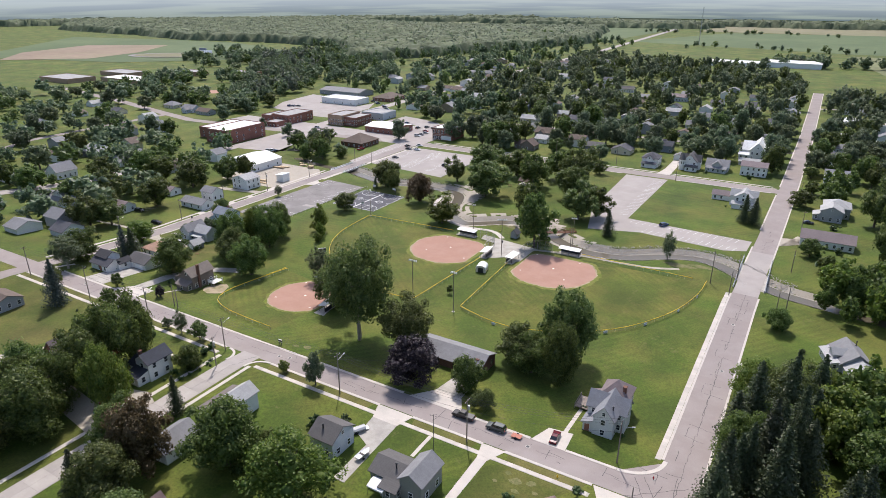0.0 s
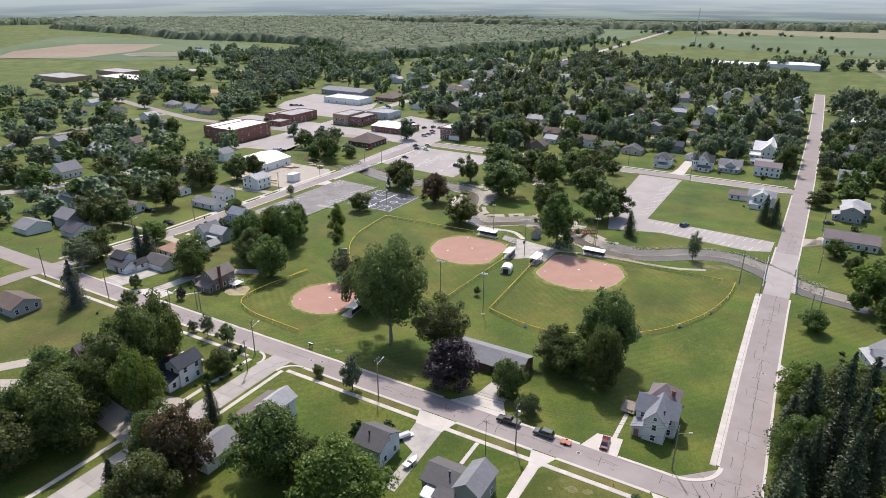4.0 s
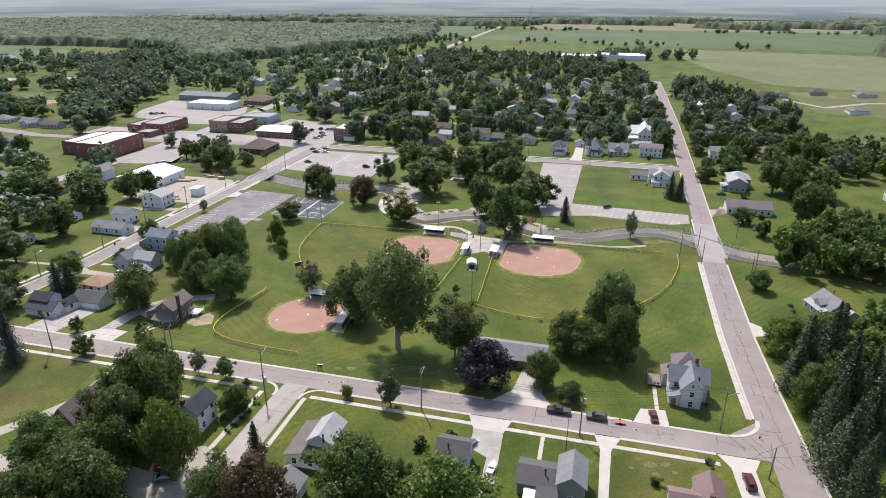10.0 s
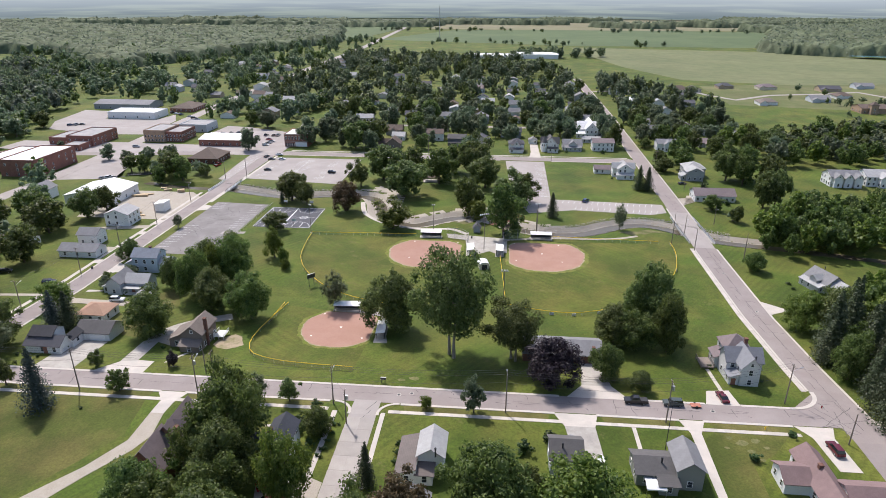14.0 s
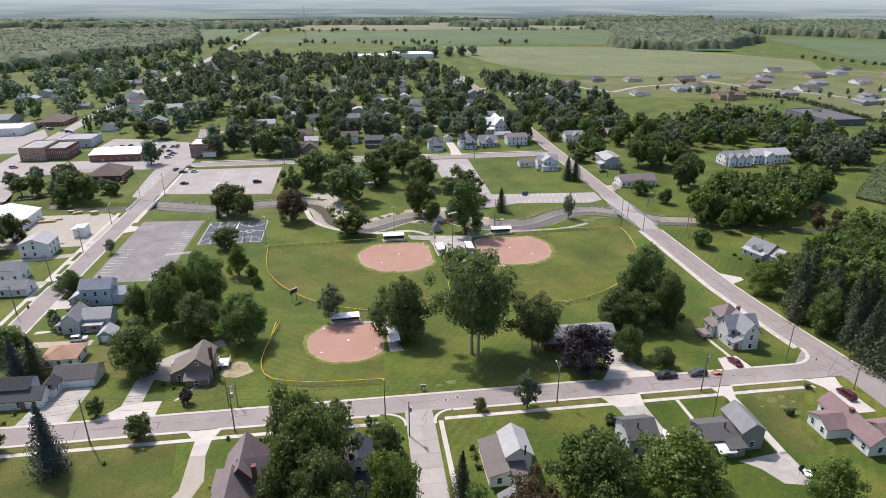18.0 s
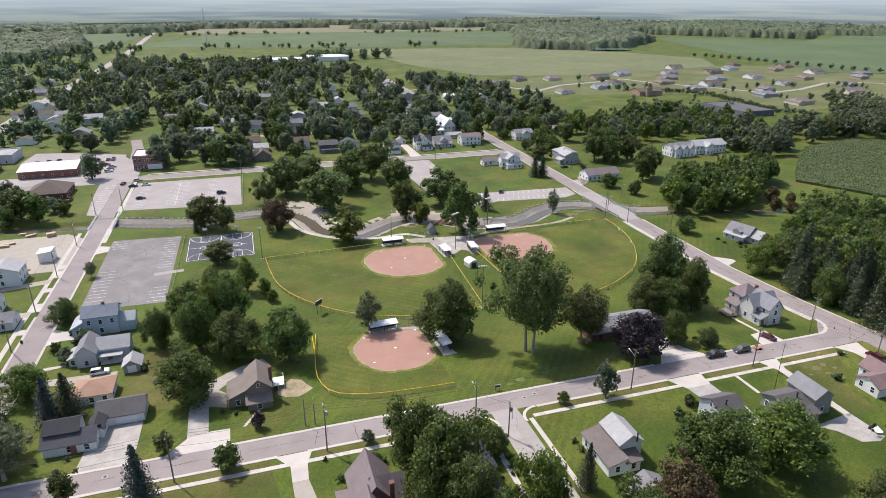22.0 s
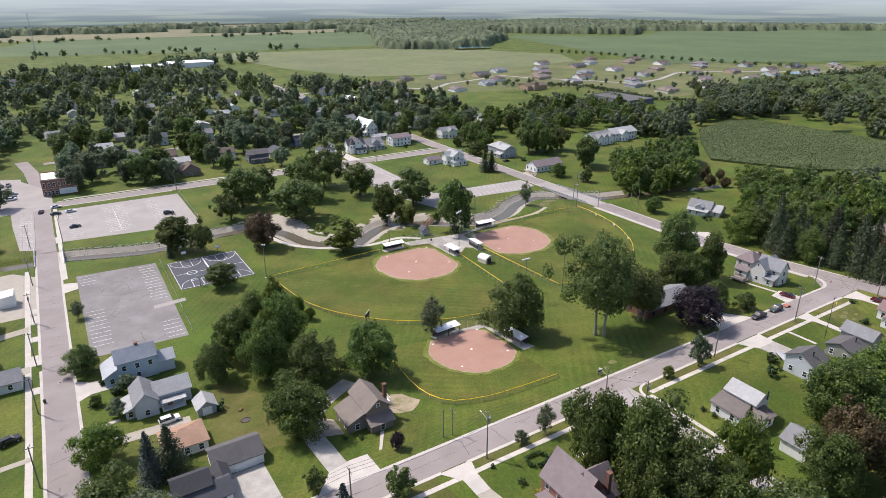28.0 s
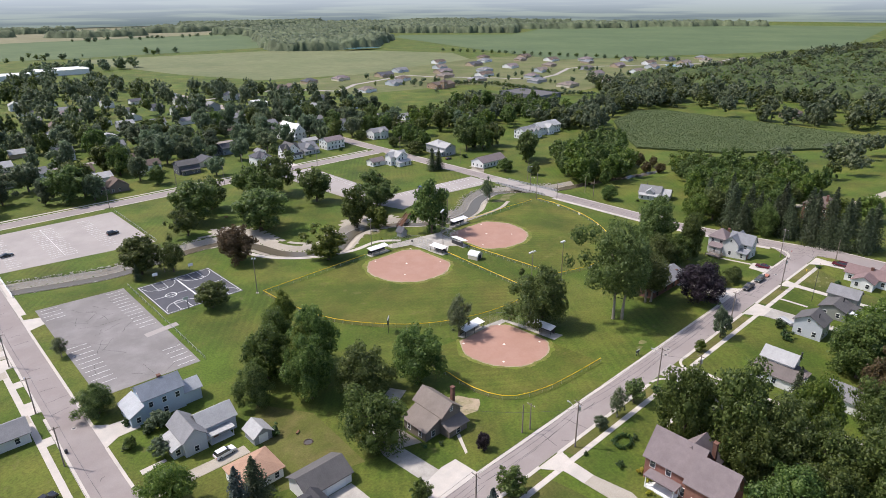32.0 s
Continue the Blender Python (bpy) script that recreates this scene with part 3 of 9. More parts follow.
for xx, y0, y1 in ((-198.75, 10, 46), (-198.75, 52, 70), (-198.75, 81, 146), (-198.6, 156, 180), (-206.5, 10, 92), (-206.5, 96, 180)):
    setting(strip_sheet("kerb", straight(xx, y0, xx, y1), 0.35, -0.35, CONC, 0.10, thick=0.34), "pale concrete kerb", "kerb")
for y0, xa, xb in ((264.6, -196, -142), (264.6, -138, -52), (264.6, -20, 30), (274.6, -196, 32)):
    setting(strip_sheet("kerb", straight(xa, y0, xb, y0), 0.4, -0.4, CONC, 0.10, thick=0.34), "pale concrete kerb", "kerb")


def walkway(poly, label="pale concrete pavement", material=CONC, lift=0.06, name="pavement"):
    return setting(sheet(name, poly, material, lift, thick=0.15), label, "pavement")


for a, b in ((-198.4, -137.4), (-129.6, -93.4), (-75.4, -38.8), (-28.0, -9.6), (-3.2, 16.2)):
    setting(sheet("verge", [(a + 0.6, -5.12), (b - 0.6, -5.12), (b - 1.2, -7.56), (a + 1.2, -7.56)], VERGE, 0.02), "dry olive grass verge between kerb and pavement", "verge")
setting(sheet("lawn", [(-198, -9), (-138, -9), (-136, -22), (-141, -32), (-150, -46), (-160, -60), (-198, -62), (-196, -34)], FADED, 0.012), "broad dry mown lawn with thin patches", "lawn")
setting(sheet("lawn", [(-2.4, -9), (14, -9), (8, -16), (2.4, -20), (2.2, -31), (-5.6, -31), (-5.4, -12)], FADED, 0.012), "thin patchy lawn beside a house", "lawn")
setting(sheet("lawn", [(-178, 29), (-160, 24), (-158, 48), (-166, 62), (-172, 52), (-173, 43)], VERGE, 0.012), "thin dry lawn behind houses", "lawn")
BEDS = []
for a, b in ((-198, -92.5), (-78, 17)):
    bed = setting(strip_sheet("pavement_south", straight(a, -8.25, b, -8.25), 0.68, -0.68, OLDCONC, 0.03, thick=0.2), "narrow concrete pavement behind a grass verge", "pavement")
    BEDS.append((bed, a, b))
walkway(rect(-91.3, -200, -90.1, -9.0))
walkway(rect(-79.6, -34, -78.5, -9.0))
walkway(rect(-210.2, 8, -208.7, 176))
walkway(rect(-198.3, 160, -196.7, 262))
walkway(rect(-193, 277.2, 30, 278.6))
for y in (80, 96, 112, 125, 134):
    walkway(rect(-208.7, y, -206.9, y + (6.5 if y in (96, 125) else 3.5)), "concrete crossing of the grass verge")
walkway([(-196.5, 4), (-195, 4), (-192.8, 10), (-194, 10)], "concrete path to a house")
walkway(rect(-21.0, -17, -20.1, -9), "concrete garden path")
walkway([(-143.6, 9.9), (-142.9, 9.9), (-139.3, 16), (-140.3, 16)], "concrete garden path")
walkway(rect(4.8, 10.4, 5.8, 22), "concrete garden path")
walkway(rect(-110, -16.5, -98, -15.7), "concrete garden path")
walkway([(-196, 55), (-190.5, 56), (-190.5, 57), (-196, 57)], "concrete garden path")


def drive(poly, label, material=CONC, lift=0.07):
    return setting(sheet("driveway", poly, material, lift, thick=0.15), label, "driveway")


drive([(-34.6, 3.2), (-19.0, 3.2), (-22.6, 9.6), (-30.2, 9.4)], "pale concrete driveway apron")
drive([(-30.2, 9.4), (-22.6, 9.6), (-23.4, 22), (-29, 22)], "pale concrete driveway", OLDCONC)
drive([(-0.6, 3.2), (7.7, 3.2), (7.2, 10.6), (1.4, 9.8)], "short concrete driveway")
drive([(-160.4, 3.2), (-146.3, 3.2), (-146.4, 10.2), (-150.4, 10.4), (-155.6, 9.2)], "pale concrete driveway apron")
setting(strip_sheet("driveway", smooth_line([(-153.4, 9), (-153.6, 16), (-153.6, 24), (-151, 31), (-145, 36.5), (-137, 41)], 5), 2.3, -2.3, OLDCONC, 0.066), "curved gravel and asphalt driveway", "driveway")
drive([(-152, 22), (-147.3, 20), (-147.3, 27), (-150, 30)], "gravel parking spot beside a house", GRAVEL)
drive([(-177.6, 3.2), (-166.2, 3.2), (-166.2, 20.4), (-176.4, 20.6)], "stained concrete driveway before a garage", OLDCONC)
drive([(-38.6, -4.6), (-28.2, -4.6), (-29.4, -10), (-36.4, -10)], "pale concrete driveway apron")
drive([(-36.4, -10), (-29.4, -10), (-28.4, -31), (-31.4, -31), (-31.6, -19), (-35.5, -17)], "worn asphalt driveway beside a house", OLDCONC)
drive([(-9.4, -4.6), (-3.4, -4.6), (-5.6, -10), (-6.2, -31), (-8.0, -31), (-8.0, -10)], "narrow concrete driveway")
drive([(-18, -31.5), (-6.2, -30), (-6, -39), (-8.5, -40), (-12.6, -39), (-14.6, -34.6)], "patchy concrete yard behind a house", OLDCONC)
drive([(16.8, -4.6), (25.6, -4.6), (23.8, -9), (24.4, -20), (19.8, -20), (19.0, -9)], "pale concrete driveway")
drive([(-137.2, -4.6), (-129.2, -4.6), (-130.6, -9), (-130.9, -14), (-134.2, -14), (-134.2, -9)], "concrete apron of a long driveway")
drive([(-130.9, -14), (-129.6, -22), (-131.2, -27), (-136.5, -35.5), (-140.7, -43), (-148, -53), (-152, -51), (-143.6, -39.7), (-138.5, -33), (-134.0, -24), (-134.2, -14)], "long curving pale gravel driveway", GRAVEL)
drive([(-33.3, 274.5), (-25.7, 274.5), (-26.0, 313.5), (-31.4, 313.5), (-31.6, 290)], "wide pale concrete driveway between houses")
rp_ = random.Random(8)
for x, y, r in ((-12, 128.6, 3.4), (-2, 131.6, 4.0), (8, 135, 4.4), (16, 137.6, 3.6), (-26, 126.6, 2.6), (-78, 136.4, 3.4), (-96, 131.4, 3.0), (-112, 143.6, 3.0), (-58, 138.4, 3.2), (-68, 142, 3.4), (24, 132, 3.0), (-150, 186.6, 3.6), (-172, 187.5, 4.4), (-184, 192, 4.0), (-118, 186, 3.0)):
    pts = [(x + r * 1.5 * rp_.uniform(0.6, 1.25) * math.cos(k * 0.45), y + r * 0.55 * rp_.uniform(0.6, 1.25) * math.sin(k * 0.45)) for k in range(14)]
    if min(creek_distance(*p) for p in pts) > 7.0:
        drive(pts, "patch of dry trampled ground near the creek", DRYGRASS, 0.02)
for x, y, r in ((2.4, -12.4, 1.5), (5.6, -11.4, 1.1), (0.2, -10.8, 0.8), (3.6, -15.2, 0.9), (7.4, -13.6, 0.7), (-1.4, -14.4, 0.6), (5.0, -17.8, 0.7), (-74, 8.4, 1.6), (-77, 7.4, 1.0)):
    pts = [(x + r * rp_.uniform(0.6, 1.25) * math.cos(k * 0.57), y + r * 0.7 * rp_.uniform(0.6, 1.25) * math.sin(k * 0.57)) for k in range(11)]
    drive(pts, "patch of bare dry soil in a lawn", DRYGRASS, 0.02)
drive([(-199, 45.6), (-199, 51.4), (-196, 49.5), (-176, 48.6), (-176, 45.2), (-195, 45.6)], "gravel driveway", GRAVEL)
drive([(-199, 70), (-199, 81.6), (-195.5, 78.6), (-190.4, 78), (-190.4, 72.4), (-195.5, 72.4)], "pale concrete driveway")
drive([(-209, 52), (-240, 49), (-240, 47.4), (-209, 50)], "two worn wheel tracks in grass", GRAVEL)
drive([(-209, 96.6), (-230, 96), (-230, 92.6), (-209, 92.6)], "gravel driveway", GRAVEL)
drive([(-209, 124), (-236, 118), (-236, 114), (-209, 120)], "gravel driveway", GRAVEL)
drive([(-206.5, 132), (-250, 132), (-262, 176), (-214, 176), (-206.5, 168)], "pale gravel yard with stored materials", GRAVEL, 0.05)
drive([(e_x(180) + 4.8, 178), (e_x(190) + 4.8, 190), (60, 190), (60, 196), (46, 196)], "pale concrete driveway beside a long garage", GRAVEL)
drive([(36.9, 60), (36.9, 70), (43, 65), (43, 63)], "short pale driveway mouth")
drive([(37.0, 0), (44, -2), (44, -7), (37.0, -10)], "short pale driveway mouth", GRAVEL)
drive([(-101, -33.5), (-92, -31), (-87.4, -33), (-87.4, -37), (-91.5, -44), (-98.5, -43)], "gravel parking yard between trees", GRAVEL)
setting(strip_sheet("driveway", smooth_line([(-87, -46), (-110, -43), (-124, -42), (-138, -52), (-160, -58)], 5), 3.4, -3.4, GRAVEL, 0.066), "pale gravel track across a lawn", "driveway")
drive([(-135, 22), (-133, 20.2), (-130, 19.4), (-127.6, 20.8), (-126, 22.6), (-127.4, 25), (-128.4, 27.6), (-131, 29), (-133.4, 27), (-134.8, 25.4)], "bare sandy soil beside a house", SOIL, 0.03)
drive([(62, 60), (110, 4), (160, -6), (160, -1), (112, 9), (68, 62)], "curving gravel drive", GRAVEL, 0.05)

# tar-sealed cracks: wandering bands, each a little off straight
crk = Solid()
rc = random.Random(5)


def crack(x0, y0, x1, y1, w=0.055):
    n = max(2, int(math.hypot(x1 - x0, y1 - y0) / 1.3))
    px = [x0 + (x1 - x0) * i / n + rc.uniform(-0.22, 0.22) for i in range(n + 1)]
    py = [y0 + (y1 - y0) * i / n + rc.uniform(-0.22, 0.22) for i in range(n + 1)]
    for i in range(n):
        d = Vector((px[i + 1] - px[i], py[i + 1] - py[i])).normalized() * w
        q = [(px[i] - d.y, py[i] + d.x), (px[i] + d.y, py[i] - d.x), (px[i + 1] + d.y, py[i + 1] - d.x), (px[i + 1] - d.y, py[i + 1] + d.x)]
        crk.add([(x, y, gz(y) + 0.056) for x, y in q], [(0, 1, 2, 3)])


for i in range(46):
    x = -195 + i * 4.75 + rc.uniform(-1.5, 1.5)
    if rc.random() < 0.75:
        a, b = sorted((rc.uniform(-4, 3), rc.uniform(-4, 3)))
        crack(x, a, x + rc.uniform(-1.2, 1.2), b)
    if rc.random() < 0.45:
        yy = rc.uniform(-1.5, 1.2)
        crack(x, yy, x + rc.uniform(2, 5), yy + rc.uniform(-0.4, 0.4))
for i in range(34):
    y = 8 + i * 5.6
    xx = e_x(y)
    if rc.random() < 0.7:
        crack(xx + rc.uniform(-4, 0), y, xx + rc.uniform(0, 4), y + rc.uniform(-1, 1))
    if rc.random() < 0.75:
        o = rc.choice((-0.3, 0.2, 1.9, -2.0))
        crack(xx + o, y, e_x(y + 5) + o, y + rc.uniform(3, 6))
for y in range(-2, 150, 4):
    if rc.random() < 0.85:
        crack(e_x(y) + 0.2, y, e_x(y + 4) + 0.2, y + 4.2, 0.045)
for x in range(-196, 26, 6):
    if rc.random() < 0.55:
        crack(x, -0.3, x + 6, -0.3, 0.035)
for i in range(24):
    y = 20 + i * 6.6
    if rc.random() < 0.7:
        crack(-202.6 + rc.uniform(-3.3, 0), y, -202.6 + rc.uniform(0, 3.3), y + rc.uniform(-1, 1))
for i in range(10):
    crack(20 + rc.uniform(0, 14), rc.uniform(-8, 8), 24 + rc.uniform(0, 12), rc.uniform(-8, 8))
for i in range(26):
    x, y = rc.uniform(-190, -172), rc.uniform(94, 158)
    crack(x, y, x + rc.uniform(-9, 9), y + rc.uniform(-9, 9))
for i in range(9):
    crack(-84 + rc.uniform(-3, 3), -4 - i * 4, -84 + rc.uniform(-3, 3), -8 - i * 4)
setting(put("crack_sealer", crk.mesh("crack_sealer", TAR, fix=False)), "dark wandering tar-sealed cracks in the asphalt", "road repair")

for x, y in ((0, 0), (-73.5, 0.7), (-76.6, -0.2), (-171, 0.4), (33.3, 62), (32.4, 93), (-202.2, 83)):
    s = Solid()
    s.prism(ellipse(0, 0, 0.62, 0.62, 20), 0.0, 0.03)
    ob = part("manhole", s, OLDCONC, None, at=Matrix.Translation((x, y, gz(y) + 0.045)))
    s = Solid()
    s.prism(ellipse(0, 0, 0.36, 0.36, 16), 0.028, 0.04)
    part("cover", s, DARKSTEEL, ob, "dark iron cover")
    tagged(ob, "round iron manhole cover in a concrete collar", "manhole", "manholes in the street")

# ---------- parking lots and courts ----------
setting(sheet("parking_lot_1", [(-194, 92.4), (-167.6, 91.5), (-166.8, 158.8), (-194, 160.8)], LOT, 0.05, thick=0.15), "cracked grey asphalt parking lot with faded stalls", "parking lot")
setting(sheet("parking_lot_2", [(-197.5, 206), (-141, 199), (-140.8, 257), (-196, 257.5)], PALELOT, 0.05, thick=0.15), "pale asphalt parking lot with painted stalls", "parking lot")
setting(sheet("parking_lot_3", [(-48.6, 263), (-24.4, 263), (-25.8, 182), (29.2, 178), (28.5, 165), (20, 161), (-16, 165), (-38, 158), (-46, 190)], PALELOT, 0.05, thick=0.15), "pale asphalt parking lot round a lawn", "parking lot")
drive([(-199, 146), (-199, 156), (-194, 154), (-194, 148)], "concrete entry of a parking lot")
drive([(-199, 205), (-199, 214), (-197, 213), (-197, 206)], "concrete entry of a parking lot")
drive([(-302, 192), (-272, 198), (-280, 236), (-290, 262), (-305, 262)], "pale asphalt car park opposite a brick building", PALELOT, 0.045)
drive([(-212, 274), (-212, 336), (-250, 352), (-270, 356), (-272, 326), (-240, 326), (-234, 290), (-262, 289), (-310, 291), (-395, 290), (-395, 264), (-330, 258)], "pale paved ground round the shops", PALELOT, 0.047)
drive([(-404, 330), (-352, 316), (-318, 318), (-322, 372), (-336, 400), (-340, 376), (-386, 376), (-392, 408), (-428, 414), (-420, 360)], "pale asphalt lot before a store", PALELOT, 0.047)

drive([(-173.6, 116.0), (-163.4, 117.2), (-163.4, 119.8), (-173.6, 118.8)], "pale concrete walk into the parking lot", PALELOT, 0.074)
drive([(-206.4, 200), (-212, 203), (-215, 240), (-216, 262), (-206.6, 262)], "paved strip of angled parking stalls beside the street", PALELOT, 0.046)
stripe = Solid()


def line_mark(x0, y0, x1, y1, w=0.07, lift=0.075):
    d = Vector((x1 - x0, y1 - y0)).normalized() * w
    q = [(x0 - d.y, y0 + d.x), (x0 + d.y, y0 - d.x), (x1 + d.y, y1 - d.x), (x1 - d.y, y1 + d.x)]
    stripe.add([(x, y, gz(y) + lift) for x, y in q], [(0, 1, 2, 3)])


for i in range(10):
    line_mark(-193.2, 99 + i * 2.9, -187.6, 99 + i * 2.9)
for i in range(4):
    line_mark(-193.2, 150 + i * 2.9, -187.6, 150 + i * 2.9)
for i in range(5):
    line_mark(-173.4, 93.5 + i * 2.8, -168.2, 93.5 + i * 2.8)
for i in range(13):
    line_mark(-173.2, 124 + i * 2.75, -168.0, 124 + i * 2.75)
for k, xs in ((0, (-193, -188)), (1, (-178, -173, -168)), (2, (-158, -153))):
    for a, b in zip(xs, xs[1:]):
        for i in range(16):
            line_mark(a, 209 + i * 2.8, b, 209 + i * 2.8)
for i in range(15):
    line_mark(-207.2, 206 + i * 3.6, -212.2, 209 + i * 3.6)
line_mark(-173, 209, -173, 252)
line_mark(-188, 209, -193, 209)
for i in range(26):
    line_mark(-31.2, 186 + i * 2.8, -25.4, 187.5 + i * 2.8)
for i in range(17):
    line_mark(-22 + i * 2.9, 181.2 - i * 0.2, -23.5 + i * 2.9, 176.2 - i * 0.2)
    if i < 15:
        line_mark(-14 + i * 2.75, 170.4 - i * 0.25, -15.4 + i * 2.75, 165.6 - i * 0.25)
setting(put("lot_markings", stripe.mesh("lot_markings", WHITE_LINE, fix=False)), "faded white painted parking stalls", "markings")

setting(sheet("court", rect(-163.4, 126.8, -137.0, 155.4), COURT, 0.055, thick=0.15), "dark asphalt basketball courts side by side", "sports court")
stripe = Solid()
for x0 in (-163.0, -150.0):
    x1 = x0 + 12.6
    y0, y1, xm = 127.4, 154.8, x0 + 6.3
    for a in ((x0, y0, x1, y0), (x1, y0, x1, y1), (x1, y1, x0, y1), (x0, y1, x0, y0), (x0, 141.1, x1, 141.1)):
        line_mark(*a, 0.09, 0.066)
    for yy, sg in ((y0, 1), (y1, -1)):
        for dx in (-1.8, 1.8):
            line_mark(xm + dx, yy, xm + dx, yy + sg * 5.8, 0.08, 0.066)
        line_mark(xm - 1.8, yy + sg * 5.8, xm + 1.8, yy + sg * 5.8, 0.08, 0.066)
        pts = [(xm + 5.7 * math.cos(radians(a)), yy + sg * (1.6 + 5.7 * math.sin(radians(a)))) for a in range(0, 181, 15)]
        for p, q in zip(pts, pts[1:]):
            line_mark(*p, *q, 0.08, 0.066)
        pts = [(xm + 1.8 * math.cos(radians(a)), yy + sg * (5.8 + 1.8 * math.sin(radians(a)))) for a in range(0, 181, 20)]
        for p, q in zip(pts, pts[1:]):
            line_mark(*p, *q, 0.08, 0.066)
    pts = [(xm + 1.8 * math.cos(radians(a)), 141.1 + 1.8 * math.sin(radians(a))) for a in range(0, 361, 20)]
    for p, q in zip(pts, pts[1:]):
        line_mark(*p, *q, 0.14, 0.066)
line_mark(-150.2, 127.4, -150.2, 154.8, 0.2, 0.066)
setting(put("court_markings", stripe.mesh("court_markings", WHITE_LINE, fix=False)), "white painted basketball court lines", "markings")

# ---------- ball fields ----------


def skin(name, px, py, r, xlim, ylim, left, stretch=1.0):
    """A round of clay cut off behind home plate, with a ragged rim of thin grass."""
    pts = []
    for i in range(96):
        a = 2 * math.pi * i / 96
        rr = r * (1 + 0.010 * math.sin(5 * a) + 0.008 * math.sin(9 * a + 1) + 0.006 * math.sin(23 * a + px) + 0.004 * math.sin(41 * a))
        x, y = px + rr * math.cos(a), py + rr * math.sin(a) * stretch
        x = min(x, xlim) if left else max(x, xlim)
        pts.append((x, min(y, ylim)))
    clean = [p for i, p in enumerate(pts) if math.dist(p, pts[i - 1]) > 0.05]
    rs = random.Random(int(px * 7))
    for grow, wild, m, lift in ((1.07, 0.11, RIMGRASS, 0.018), (1.012, 0.045, SOIL, 0.022)):
        rim, k = [], grow
        for x, y in clean:
            k += (grow + rs.uniform(0, wild) - k) * 0.6
            rim.append((px + (x - px) * k, py + (y - py) * k))
        setting(sheet("infield_edge", rim, m, lift), "thin worn grass round the clay" if m is RIMGRASS else "bare soil at the rim of the clay", "infield edge")
    return setting(sheet(name, clean, CLAY, 0.03), "raked reddish clay infield", "infield")


def grass_round(name, poly):
    return setting(sheet(name, poly, OUTFIELD, 0.012), "dry-tinged mown outfield grass", "outfield")


FENCE_1 = smooth_line([(-49.5, 57.5), (-37, 53.4), (-25, 53.2), (-10, 60.5), (3, 71.5), (13.5, 89.5), (18.5, 108), (19.4, 121.5)], 5)
FENCE_2 = smooth_line([(-133.2, 119.2), (-132.2, 105), (-129.5, 90), (-122.5, 76.5), (-110.5, 63.5), (-95, 55.5), (-80, 52.6), (-66.4, 53.8)], 5)
FENCE_3 = smooth_line([(-121.9, 51.2), (-123.4, 40), (-124.4, 26), (-121.5, 16.8), (-113.5, 12.9), (-105, 11.6), (-91, 10.8)], 5)
grass_round("outfield_1", FENCE_1 + [(-48.5, 120.5), (-50.5, 100)])
grass_round("outfield_2", FENCE_2 + [(-66, 118.5), (-90, 120.2)])
grass_round("outfield_3", FENCE_3 + [(-90, 46)])
skin("infield_1", -34.4, 105.0, 16.3, -47.6, 117.6, False)
skin("infield_2", -80.8, 103.4, 15.4, -68.0, 116.4, True)
skin("infield_3", -100.6, 37.0, 11.8, -90.6, 47.8, True, 1.1)
for px, py, hx, hy, d in ((-34.6, 106, -45.6, 116.4, 18.3), (-80.4, 105, -69.4, 115.6, 18.3), (-100.6, 37, -92.2, 46.4, 16.0)):
    sx = 1 if px > hx else -1
    for nm, x, y, w in (("home_plate", hx, hy, 0.28), ("pitching_plate", px, py, 0.34), ("base", hx + sx * d, hy - 0.4, 0.26), ("base", hx + sx * 0.4, hy - d, 0.26), ("base", hx + sx * d, hy - d, 0.26)):
        s = Solid()
        s.box(-w, -w, 0, w, w, 0.05)
        ob = part(nm, s, CHALK, None, at=Matrix.Translation((x, y, gz(y) + 0.03)))
        tagged(ob, "white rubber plate on the clay infield", "base plate", "plates of the infields")
walkway([(-75, 126), (-46, 121.5), (-48.6, 119), (-48.8, 106), (-52, 103.5), (-56, 107), (-60, 103.5), (-64.5, 103), (-66.4, 119), (-74, 121)], "worn concrete plaza between the ball fields", OLDCONC, 0.045)
walkway([(-96, 49.5), (-88.5, 48.5), (-87, 38), (-84.5, 28), (-88.8, 28), (-89.4, 46.4), (-104, 47.2), (-104, 49)], "worn gravel walk behind a backstop", OLDCONC, 0.02)
setting(strip_sheet("pavement", smooth_line([(-66, 126), (-74, 132), (-88, 131), (-104, 137), (-116, 150), (-121, 168)], 5), 1.1, -1.1, CONC, 0.03), "curving concrete path along the creek", "pavement")
setting(strip_sheet("pavement", smooth_line([(-47, 121), (-30, 124.5), (-5, 126), (8, 131)], 5), 0.9, -0.9, GRAVEL, 0.02), "worn gravel path behind the infield", "pavement")


